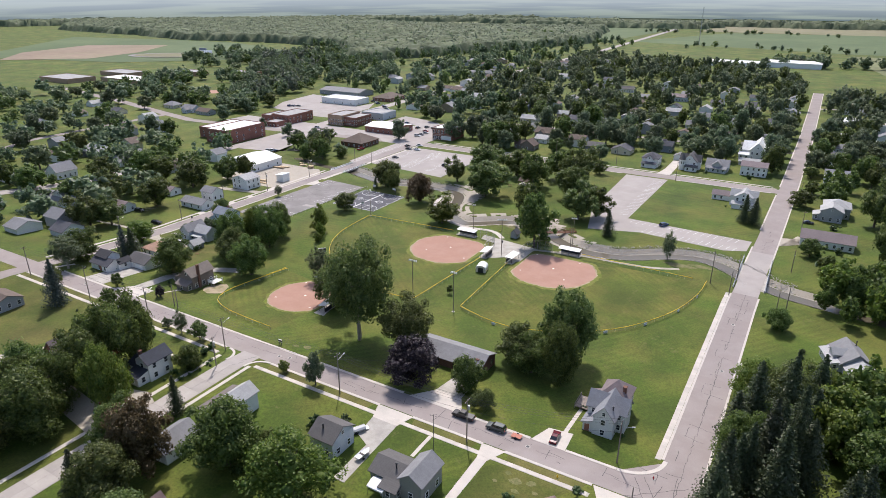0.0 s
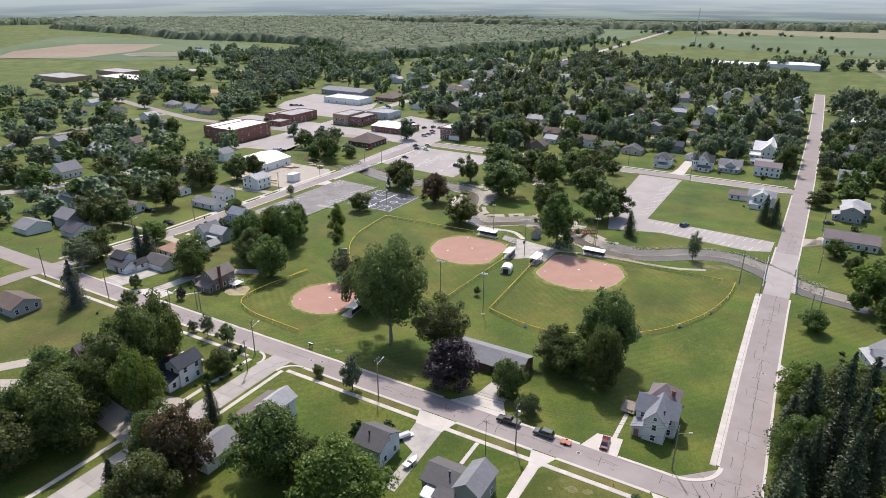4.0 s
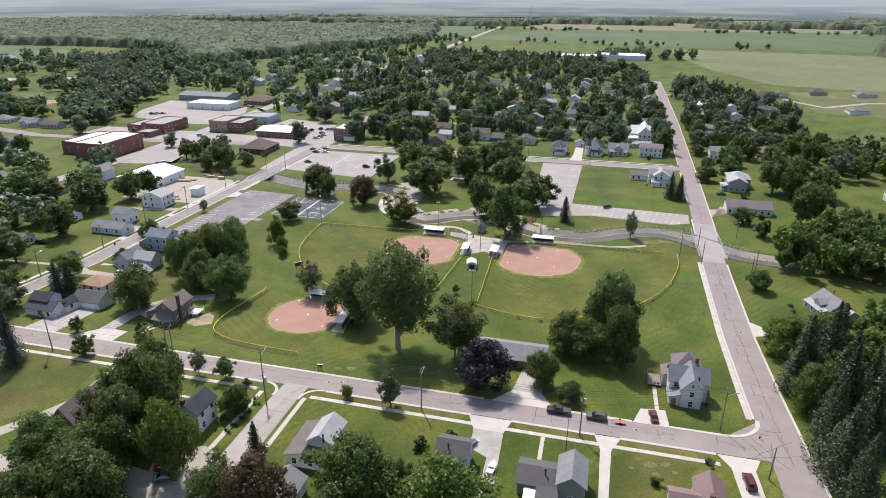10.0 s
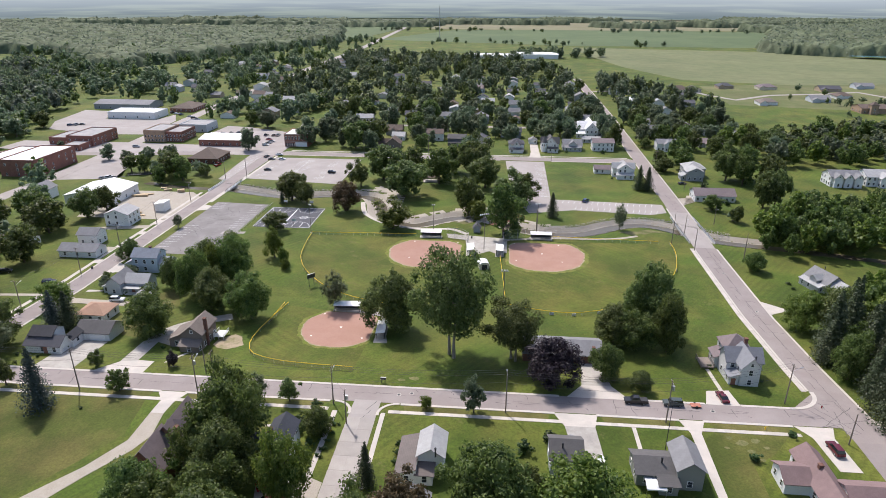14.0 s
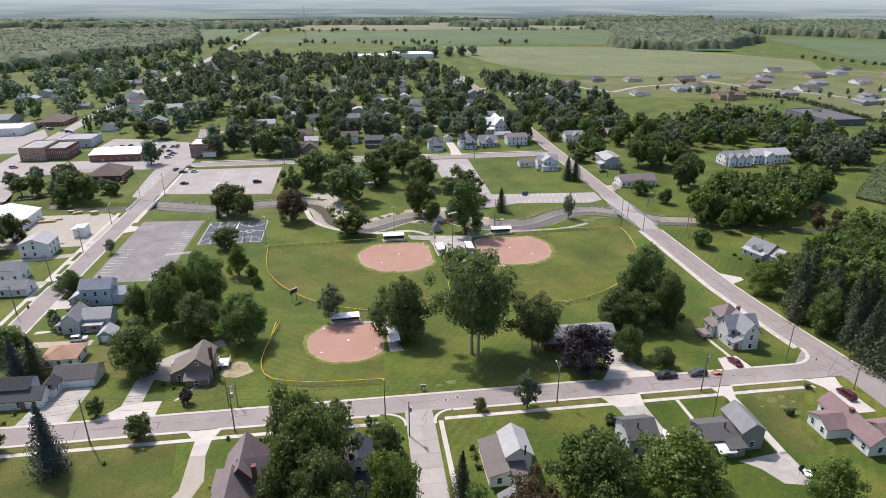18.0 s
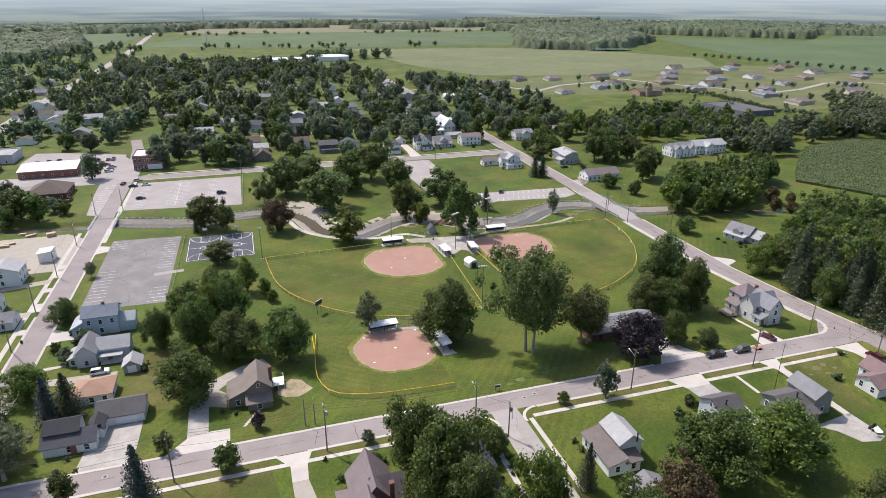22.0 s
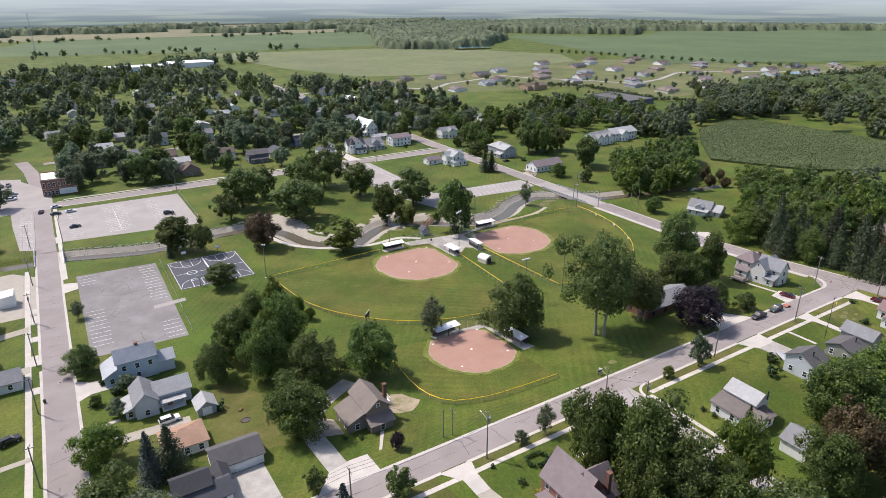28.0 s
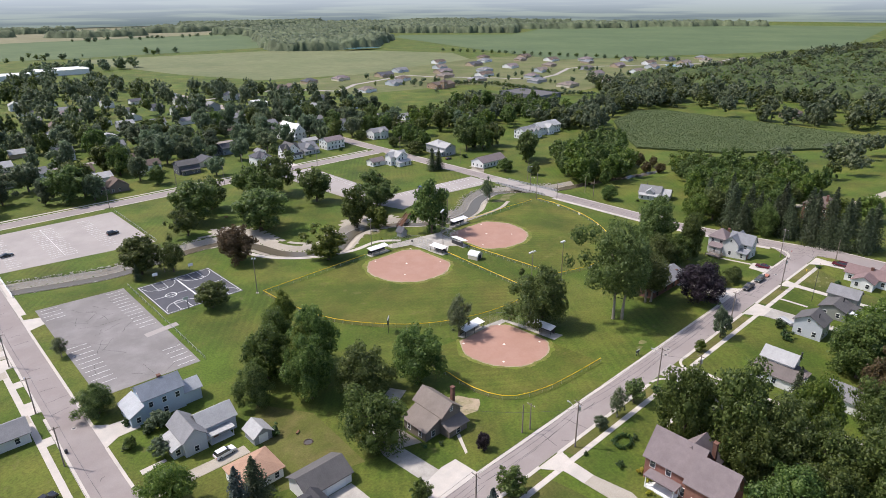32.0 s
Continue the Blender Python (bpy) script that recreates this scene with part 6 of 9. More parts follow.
def broad_kind(kind, seed, leaves=9500, leaf=0.24, lobes=54, rx=6.5, rz=6.7, cz=7.35, material=LEAF, bark=BARK, ragged=0.7, twin=False, top=0.75):
    V, T = crown_arrays(seed, rx, rz, cz, lobes, leaves, leaf, core=0.45 if twin else 0.54 if leaves > 4000 else 0.68, ragged=ragged, top=top)
    BROAD.setdefault(kind, []).append((array_mesh("crown", V, T, material), trunk_mesh("trunk", seed, 14.0, 0.27 if twin else 0.36, 5, bark, twin=twin)))


for i in range(6):
    broad_kind("maple", 20 + i, ragged=(0.7, 1.1, 1.5)[i % 3], top=(0.95, 0.8, 0.7)[i // 2], material=(LEAF, LEAF_B, LEAF)[i % 3])
for i in range(2):
    broad_kind("cottonwood", 40 + i, 15000, 0.18, 64, 6.3, 5.7, 8.9, LEAF_B, PALEBARK, 2.0, twin=True, top=0.85)
    broad_kind("bright", 50 + i, 6800, 0.245, 52, material=LEAF_BRIGHT, ragged=0.9)
    broad_kind("light", 60 + i, 5200, 0.17, 50, 6.0, 6.0, 8.0, LEAF_LIGHT, PALEBARK, 0.9, top=0.5)
broad_kind("purple", 70, material=LEAF_PURPLE)
broad_kind("rust", 71, material=LEAF_RUST, top=0.6)
for i in range(4):
    broad_kind("maple_far", 30 + i, 3000, 0.38, 40, ragged=0.9, top=(0.95, 0.75)[i % 2], material=(LEAF, LEAF_B)[i // 2])
    broad_kind("bright_far", 55 + i, 2200, 0.42, 40, ragged=1.0, material=LEAF_BRIGHT)
for i in range(3):
    broad_kind("small", 80 + i, 1300, 0.52, 24, 6.6, 6.5, 7.2, ragged=0.9, material=(LEAF, LEAF_B, LEAF_TOWN_HAZED)[i])
for i in range(6):
    broad_kind("mid", 90 + i, 1700, 0.5, 30, 6.3, 6.7, 7.3, (LEAF_TOWN_HAZED, LEAF_B, LEAF_TOWN_HAZED, LEAF, LEAF_LIGHT, LEAF_TOWN_HAZED)[i], ragged=0.8, top=(0.7, 0.95)[i % 2])
CONE = {}
for i in range(4):
    CONE.setdefault("spruce", []).append((array_mesh("crown", *conifer_arrays(100 + i, 4.0, 16.0, 42, 32, 0.26), NEEDLE), Solid().bar((0, 0, -0.2), (0, 0, 14), 0.26, 0.05, 8).mesh("trunk", BARK)))
CONE["blue"] = [(array_mesh("crown", *conifer_arrays(110, 4.0, 16.0, 42, 32, 0.26), NEEDLE_BLUE), CONE["spruce"][0][1])]
rt = random.Random(3)
NAMES = {"maple": ("deciduous_tree", "broad green maple with a dense crown"), "cottonwood": ("cottonwood_tree", "tall cottonwood with a forked pale trunk"), "bright": ("deciduous_tree", "bright green leafy tree"),
         "light": ("birch_tree", "thin pale green tree with a light crown"), "purple": ("purple_maple", "dark purple-leaved maple"), "rust": ("rust_leaved_tree", "rounded tree with rust-brown leaves"),
         "small": ("street_tree", "small rounded green tree on a lawn"), "mid": ("deciduous_tree", "green leafy tree among houses"), "spruce": ("spruce_tree", "dark green spruce with drooping branches"), "blue": ("blue_spruce", "blue-green spruce")}
TREES = []


LATER = []          # close-grown trees, joined below


def tree(kind, x, y, h, w, where="", turn=None):
    store = CONE if kind in CONE else BROAD
    crown, trunk = rt.choice(store[kind + "_far" if kind in ("maple", "bright") and (y > 110 or x > 58 or x < -210) else kind])
    nm, lab = NAMES[kind]
    bw, bh = (8.0, 16.0) if kind in CONE else (12.0, 14.0)
    z = gz(y) - dip(x, y)
    root = thing(nm, x, y, lab + (" " + where if where else ""), "tree", rz=rt.uniform(0, 360) if turn is None else turn, z=z, s=(w / bw, w / bw, h / bh))
    put("trunk", trunk, root)
    put("crown", crown, root)
    TREES.append((x, y, w))
    return root


def grove(kind, where, *spots):
    for x, y, h, w in spots:
        tree(kind, x, y, h, w, where)


# the park
tree("cottonwood", -64.8, 21.8, 31, 21, "on the park lawn", 124)
grove("cottonwood", "on the park lawn", (-47.5, 21.5, 17, 15))
grove("maple", "on the park lawn", (-83.2, 37.2, 20.5, 16.5), (-18.2, 34, 13.5, 13), (-12.6, 32, 12.5, 11), (-3.6, 30.5, 18.5, 10.5), (-6.6, 43.5, 22.5, 16), (-23.3, 14, 11.5, 8.6), (-15, 8.4, 6.2, 6))
grove("purple", "beside the park hall", (-38.2, 9.5, 14.5, 14.5))
grove("light", "beside the outfield fence", (-105.7, 50.5, 13.5, 9.6))
grove("maple", "behind a house", (-165.8, 60.5, 13, 9), (-154.8, 54, 18, 11.5), (-146.5, 66, 19, 12.5), (-145.5, 45, 15.5, 13.5), (-130.5, 40.5, 16, 13), (-155.6, 25.5, 15.5, 13.6), (-158, 70, 17, 13), (-150.6, 121.4, 10, 11.5), (-151, 78, 16, 10))
grove("bright", "beside the ball field", (-140.7, 92, 13, 7.4), (-134.8, 85, 8, 4.2), (-132.5, 81, 4.8, 3.8), (-152, 62, 17, 9))
grove("maple", "beside the creek", (-157.5, 167, 16.5, 16), (-148, 161, 13.5, 9), (-101.8, 180, 21, 24), (-118.1, 212, 22, 22), (-68.9, 228, 23, 20), (-66.9, 156, 19, 14), (-50.3, 123.6, 24, 17), (-46, 168, 17, 18), (-40, 176, 15, 13), (-86, 206, 20, 18), (-128, 196, 14, 12), (-104, 226, 16, 16), (-60, 200, 19, 17), (-80, 232, 17, 16))
grove("bright", "beside the creek", (-99.3, 130, 12.5, 17), (-62.1, 146, 11, 11))
grove("rust", "beside the creek", (-126.5, 153, 16, 14.5))
grove("spruce", "on the grass", (-27.4, 153.5, 12, 7.4), (22.7, 204, 13.8, 8), (27, 203, 13, 8), (-160.8, 161.5, 7, 3.6))
grove("light", "beside the creek", (1.7, 139.5, 12.5, 7))
grove("small", "on the lawn", (56.5, 156, 6.6, 6.6), (-63, 255, 9.3, 9.4), (-58.5, 66, 3.6, 2.6))
# along the streets
grove("small", "on the grass verge", (-146.7, -5.8, 7, 6.6), (-102.8, -6.0, 6.6, 5.8), (-159.9, 5.6, 5.8, 4.4), (-176.9, -6, 8, 6), (-57.6, -6.4, 10, 6), (-117, -6.2, 4.0, 3.4), (-194.8, 66, 3.5, 3.4), (-190.6, 58.5, 5, 5), (-187, 69, 5.5, 6))
grove("bright", "on the grass verge", (-69, -6.2, 4.0, 3.0))
grove("purple", "on the front lawn", (-139.9, 8.2, 4.8, 3.1))
grove("light", "in a back garden", (-190.7, 6, 14, 14))
grove("light", "on the grass verge", (-110.4, -6.4, 8, 5.2), (-195.4, 122, 6.4, 5))
grove("maple", "beside the street", (-195.8, 85.5, 9, 8.5), (e_x(245) + 9, 246, 9, 13), (e_x(310) + 9, 310, 8, 8))
grove("blue", "on a front lawn", (-161.6, -14.2, 16.2, 8.6), (-187.2, 27, 13, 7.6))
grove("spruce", "beside a house", (-183.2, 28, 12.5, 8.6), (-78.1, -33.2, 11, 5.2), (-73.8, -61, 11, 7))
# gardens south of the street
grove("maple", "in a back garden", (-109.4, -21.8, 21.2, 11.5), (-107.2, -31, 23.4, 15), (-105.4, -39, 18, 13), (-111.4, -35, 17, 10), (-104.6, -48, 17, 12), (-99, -55, 17, 15), (-113, -50, 14, 12), (-92.6, -18, 8, 7), (-76, -50, 15, 11), (-53.6, -39.6, 19, 16), (-66, -60, 14, 13), (-118, -46, 16, 13), (-108, -60, 16, 13), (-122, -63, 15, 14))
grove("bright", "in a back garden", (-35.6, -39, 15, 17), (15, -46, 13, 14), (-100.4, -52, 13, 10), (-92.0, -41.8, 20.5, 10.5), (-9, -47, 12, 10), (-195, 40, 11, 11))
grove("rust", "in a back garden", (-68.8, -49.5, 18.5, 12.5))
grove("maple", "in a back garden", (-45.8, -34.5, 9, 6), (-196, 14, 14, 13), (-204, -22, 15, 14), (-101, -68, 15, 14), (-50, -66, 14, 13), (-30, -58, 13, 12))
# the spruce belt east of the street
for i in range(36):
    x = 42.0 + (i % 3) * 6.0 + rt.uniform(-2.6, 2.6)
    y = -14 + (i // 3) * 5.8 + rt.uniform(-2.8, 2.8)
    if not (y > 38 and rt.random() < 0.6) and not (x > 50 and y < 12):
        tree("maple" if i % 7 == 4 else "spruce", x, y, rt.triangular(12, 25, 18) * (0.75 if i % 7 == 4 else 1.0), rt.uniform(7.5, 11.5), "in a dense belt")
grove("spruce", "on a shaded lawn", (61, 2, 19, 10), (64, 9, 17, 9), (60, -6, 16, 9))
for x, y, h, w in ((43, 50, 14, 12), (50, 46, 15, 13), (57, 56, 13, 13), (62, 46, 15, 14), (72, 52, 14, 13), (60, 34, 15, 12), (66, 26, 14, 12), (80, 62, 13, 12), (92, 46, 14, 13), (78, 38, 14, 13), (88, 28, 13, 12), (98, 78, 12, 12), (104, 58, 13, 12), (112, 40, 13, 13), (112, 93, 13, 12), (121, 100, 9, 10), (106, 86, 12, 12), (126, 84, 11, 12), (96, 66, 13, 12), (72, 2, 13, 12), (84, -6, 13, 12)):
    tree(rt.choice(("maple", "bright")), x, y, h, w, "east of the street")
grove("rust", "at the edge of the wood", (111, 114, 8, 6), (114, 107, 7, 6), (116, 122, 9, 6), (122, 116, 7, 5))
# the wood between creek and corn field
CREEK_WOOD = [(54, 121), (57, 111), (69, 112), (91, 115), (106, 122), (124, 144), (140, 147), (152, 158), (140, 172), (118, 176), (98, 170), (76, 152), (62, 136)]


def within(x, y, poly):
    ins = False
    for (x0, y0), (x1, y1) in zip(poly, poly[1:] + poly[:1]):
        if (y0 > y) != (y1 > y) and x < (x1 - x0) * (y - y0) / (y1 - y0) + x0:
            ins = not ins
    return ins


for i in range(2200):
    x, y = rt.uniform(50, 178), rt.uniform(108, 206)
    if within(x, y, CREEK_WOOD) and all(math.dist((x, y), t[:2]) > 6.4 for t in TREES):
        h = rt.triangular(8, 18, 13.5)
        LATER.append((x, y, h, h * rt.uniform(0.7, 1.0)))
        TREES.append((x, y, 12.0))
EAST_WOOD = [(52, 56), (62, 66), (84, 70), (101, 83), (124, 90), (150, 62), (124, 24), (96, 24), (72, 22), (58, 30)]
for i in range(1200):
    x, y = rt.uniform(50, 152), rt.uniform(20, 92)
    if within(x, y, EAST_WOOD) and all(math.dist((x, y), t[:2]) > 6.2 for t in TREES):
        h = rt.triangular(9, 18, 14)
        LATER.append((x, y, h, h * rt.uniform(0.65, 0.95)))
        TREES.append((x, y, 12.0))
grove("maple", "east of the bridge", (44.7, 96.6, 8.5, 8), (57.2, 154.2, 8, 6), (51.5, 171.5, 8, 10), (78, 178, 21, 13), (86, 184, 20, 12), (76, 228, 21, 16), (87, 231, 21, 17), (82, 219, 18, 13), (99, 226, 18, 15))
# trees round the near houses of the west and north side
for x, y, h, w in ((-236, 78, 15, 15), (-248, 110, 16, 18), (-262, 122, 16, 17), (-272, 108, 15, 16), (-240, 140, 13, 12), (-288, 120, 15, 17), (-250, 60, 14, 14), (-228, 48, 13, 13), (-276, 60, 15, 15), (-300, 90, 15, 15), (-316, 60, 14, 14)):
    tree("maple", x, y, h, w, "among houses")
for x, y, h, w in ((-231, 199, 15, 13), (-240, 207, 17, 14), (-249, 222, 14, 12), (-256, 230, 12, 11), (-243, 196, 12, 10), (-222, 275, 15, 14), (-236, 352, 15, 15), (-252, 362, 13, 13), (-262, 214, 12, 10), (-300, 240, 10, 10), (-272, 238, 11, 10), (-395, 262, 13, 13), (-408, 300, 16, 16), (-424, 320, 17, 17), (-412, 335, 14, 15), (-440, 300, 15, 16), (-340, 254, 8, 8)):
    tree("mid", x, y, h, w, "near the shops")
for x, y in ((-244, 216), (-256, 226), (-262, 244), (-250, 206), (-270, 214), (-228, 214), (-282, 232), (-222, 208)):
    tree("small", x, y, rt.uniform(7, 11), rt.uniform(7, 11), "beside the shops")

# garden trees between the old houses west of the shops
for x, y, h in ((-646, 311, 15), (-636, 256, 15), (-630, 275, 13), (-554, 261, 16), (-546, 305, 15), (-519, 319, 16), (-504, 264, 15), (-496, 318, 15), (-502, 175, 17), (-466, 143, 16), (-440, 192, 15), (-439, 175, 14), (-389, 187, 16), (-377, 194, 14),
                (-376, 122, 17), (-360, 88, 18), (-314, 57, 16), (-291, 86, 17), (-285, 108, 17), (-268, 117, 18), (-261, 71, 16), (-247, 111, 18), (-244, 131, 14), (-242, 30, 15), (-233, 41, 16), (-420, 110, 16), (-410, 70, 15), (-450, 90, 16), (-340, 60, 14)):
    if clear_of_roads(x, y, 4.5) and all(abs(x - a) > 7 or abs(y - b) > 7 for a, b in TOWN) and all(math.dist((x, y), t[:2]) > 8 for t in TREES):
        tree("mid" if x < -300 else "maple", x, y, h, h * 0.95, "among old houses")

# trees between the east street and the estate
grove("maple", "beside the east street", (77.5, 303.0, 13, 11), (60.9, 319.9, 15, 12), (129.9, 346.1, 12, 11), (175.5, 325.5, 12, 10), (227.5, 301.9, 13, 11), (126.1, 315.1, 14, 12), (49.0, 273.4, 8, 9))
for i in range(600):
    x, y = rt.uniform(48, 250), rt.uniform(236, 345)
    if len(TREES) < 760 and abs(x - e_x(y)) > 10 and all(math.dist((x, y), t[:2]) > 9 for t in TREES) and not (104 < x < 180 and y < 256) and not (y > 318 and x < 112) and not (46 < x < 70 and 220 < y < 240) and not (50 < x < 70 and 296 < y < 314) and rt.random() < 0.16 and not (70 < x < 108 and y < 300):
        h = rt.triangular(8, 20, 14)
        LATER.append((x, y, h, h * rt.uniform(0.75, 1.1)))
        TREES.append((x, y, 12.0))

near_n = len(TREES)


def free_spot(x, y, gap=7.0):
    return all(abs(x - a) > 8 or not (-15 - 8 * (i % 2) < y - b < 8) for i, (a, b) in enumerate(TOWN)) and all(abs(x - a) > 15 or abs(y - b) > 12 for a, b in SUB) and all(abs(x - t[0]) > gap or abs(y - t[1]) > gap for t in TREES)


# street and garden trees of the town
tries = 0
while len(TREES) < near_n + 130 and tries < 4000:
    tries += 1
    x, y = rt.uniform(-190, 130), rt.uniform(284, 440)
    if clear_of_roads(x, y, 8) and free_spot(x, y, 9) and not (-62 < x < 26 and y < 306):
        h = rt.triangular(8, 23, 16)
        tree("mid", x, y, h, h * rt.uniform(0.62, 0.95), "")


# default tones lean on the leaf colour that has haze put in
def far_wood(name, label, spots, seed, tones=(LEAF_TOWN_HAZED, LEAF_LIGHT, LEAF_B, LEAF_TOWN_HAZED), fine=False):
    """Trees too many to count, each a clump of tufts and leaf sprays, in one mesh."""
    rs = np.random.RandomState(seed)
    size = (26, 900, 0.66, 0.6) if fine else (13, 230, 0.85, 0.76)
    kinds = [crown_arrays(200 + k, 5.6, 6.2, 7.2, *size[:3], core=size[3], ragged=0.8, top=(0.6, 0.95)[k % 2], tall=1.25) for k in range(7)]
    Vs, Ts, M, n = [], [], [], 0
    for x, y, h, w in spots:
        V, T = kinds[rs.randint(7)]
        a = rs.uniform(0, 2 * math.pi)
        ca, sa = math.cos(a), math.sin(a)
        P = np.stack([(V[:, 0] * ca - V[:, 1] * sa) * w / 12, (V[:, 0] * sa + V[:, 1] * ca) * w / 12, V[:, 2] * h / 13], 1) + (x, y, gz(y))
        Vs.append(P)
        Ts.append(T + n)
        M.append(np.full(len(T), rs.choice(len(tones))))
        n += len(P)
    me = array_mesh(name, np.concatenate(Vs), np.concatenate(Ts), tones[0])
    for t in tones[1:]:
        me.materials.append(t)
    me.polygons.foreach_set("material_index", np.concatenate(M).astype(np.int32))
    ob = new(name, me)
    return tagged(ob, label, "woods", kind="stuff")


def scatter(n, poly, h=(10, 17), w=(12, 20), gap=0.0, keep=None):
    out = []
    xs, ys = [p[0] for p in poly], [p[1] for p in poly]
    t = 0
    while len(out) < n and t < n * 30:
        t += 1
        x, y = rt.uniform(min(xs), max(xs)), rt.uniform(min(ys), max(ys))
        ins = False
        for (x0, y0), (x1, y1) in zip(poly, poly[1:] + poly[:1]):
            if (y0 > y) != (y1 > y) and x < (x1 - x0) * (y - y0) / (y1 - y0) + x0:
                ins = not ins
        if ins and (keep is None or keep(x, y)):
            hh = rt.triangular(h[0] * 0.62, h[1] * 1.15, (h[0] + h[1]) / 2)
            out.append((x, y, hh, min(hh * rt.uniform(0.7, 1.25) * (w[0] + w[1]) / (h[0] + h[1]), w[1] * 1.1)))
    return out


def keep_town(x, y):
    return clear_of_roads(x, y, 9) and free_spot(x, y, 7) and not (-420 < x < -206 and 190 < y < 345) and not (-640 < x < -440 and 340 < y < 450) and not (-450 < x < -310 and 300 < y < 440) and abs(x + 320 + (y - 640) * 0.02) > 12


far_wood("woods", "dense mixed green wood along the creek and gardens", LATER, 8, (LEAF, LEAF_B, LEAF_BRIGHT, LEAF), True)
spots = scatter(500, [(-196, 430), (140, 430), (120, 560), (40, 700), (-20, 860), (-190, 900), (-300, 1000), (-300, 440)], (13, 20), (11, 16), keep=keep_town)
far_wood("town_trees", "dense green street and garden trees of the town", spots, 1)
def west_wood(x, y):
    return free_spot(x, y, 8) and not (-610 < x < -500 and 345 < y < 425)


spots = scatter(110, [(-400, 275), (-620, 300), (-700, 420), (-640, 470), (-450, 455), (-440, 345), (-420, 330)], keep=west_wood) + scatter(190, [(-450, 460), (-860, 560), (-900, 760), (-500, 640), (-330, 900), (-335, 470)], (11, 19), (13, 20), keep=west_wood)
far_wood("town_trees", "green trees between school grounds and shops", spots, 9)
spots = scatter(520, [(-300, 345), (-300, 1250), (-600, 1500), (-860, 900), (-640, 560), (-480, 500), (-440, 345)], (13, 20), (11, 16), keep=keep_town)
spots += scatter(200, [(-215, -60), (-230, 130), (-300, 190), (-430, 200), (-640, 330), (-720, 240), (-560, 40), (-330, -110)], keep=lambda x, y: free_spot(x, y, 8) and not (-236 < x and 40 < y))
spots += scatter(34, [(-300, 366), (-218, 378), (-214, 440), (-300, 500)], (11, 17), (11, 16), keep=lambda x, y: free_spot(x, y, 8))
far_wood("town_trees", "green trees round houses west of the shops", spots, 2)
def canopy(name, label, polys, seed, cell, space, tall, roof=None, spray=None):
    """A closed wood seen from afar: crowns side by side as one uneven roof of domes, rough with leaf sprays."""
    rs = np.random.RandomState(seed)
    Vs, Ts, M, n = [], [], [], 0
    for poly in polys:
        px, py = np.array([p[0] for p in poly], float), np.array([p[1] for p in poly], float)
        gx, gy = np.arange(px.min() - 20, px.max() + 20, cell), np.arange(py.min() - 20, py.max() + 20, cell)
        top = np.zeros((len(gx), len(gy)))
        cx, cy = np.meshgrid(np.arange(px.min(), px.max(), space), np.arange(py.min(), py.max(), space), indexing="ij")
        cx, cy = (cx + rs.uniform(-0.5, 0.5, cx.shape) * space).ravel(), (cy + rs.uniform(-0.5, 0.5, cy.shape) * space).ravel()
        ins = np.zeros(len(cx), bool)
        for x0, y0, x1, y1 in zip(px, py, np.roll(px, -1), np.roll(py, -1)):
            if y0 != y1:
                ins ^= ((y0 > cy) != (y1 > cy)) & (cx < (x1 - x0) * (cy - y0) / (y1 - y0) + x0)
        for x, y in zip(cx[ins], cy[ins]):
            r, h = space * rs.uniform(0.55, 1.0), tall * rs.uniform(0.68, 1.12)
            i0, i1, j0, j1 = (int(v) for v in ((x - r - gx[0]) / cell, (x + r - gx[0]) / cell + 2, (y - r - gy[0]) / cell, (y + r - gy[0]) / cell + 2))
            i0, j0 = max(i0, 0), max(j0, 0)
            d = ((gx[i0:i1, None] - x) ** 2 + (gy[None, j0:j1] - y) ** 2) / (r * r)
            top[i0:i1, j0:j1] = np.maximum(top[i0:i1, j0:j1], np.where(d < 1, h * (0.45 + 0.55 * np.sqrt(np.maximum(0, 1 - d))), 0))
        top = np.where(top > 0, top + rs.normal(size=top.shape) * 0.7, -0.5)
        base = np.array([gz(y) for y in gy])
        X, Y = np.meshgrid(gx, gy, indexing="ij")
        X, Y = X + rs.uniform(-0.3, 0.3, X.shape) * cell, Y + rs.uniform(-0.3, 0.3, Y.shape) * cell
        V = np.stack([X, Y, top + base[None, :]], 2).reshape(-1, 3)
        k = np.arange(len(gx) * len(gy)).reshape(len(gx), len(gy))
        q = np.stack([k[:-1, :-1], k[1:, :-1], k[1:, 1:], k[:-1, 1:]], 2).reshape(-1, 4)
        q = q[(top.ravel()[q] > 0).any(1)]
        T = np.concatenate([q[:, [0, 1, 2]], q[:, [0, 2, 3]]])
        pick = rs.choice(np.unique(q[:, 0]), int(len(q) * 0.7))
        P = V[pick] + rs.normal(size=(len(pick), 3)) * (cell * 0.4, cell * 0.4, 0.6)
        LV, LT = leaf_tris(rs, P, np.tile((0.0, -0.4, 0.8), (len(P), 1)), cell * 0.34)
        Vs += [V, LV]
        Ts += [T + n, LT + n + len(V)]
        M += [np.zeros(len(T)), np.ones(len(LT))]
        n += len(V) + len(LV)
    # default roof and sprays carry painted haze, for distant woods
    me = array_mesh(name, np.concatenate(Vs), np.concatenate(Ts), roof or WOODTOP_HAZED)
    me.materials.append(spray or LEAF_HAZED)
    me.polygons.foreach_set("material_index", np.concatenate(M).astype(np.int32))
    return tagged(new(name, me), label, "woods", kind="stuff")


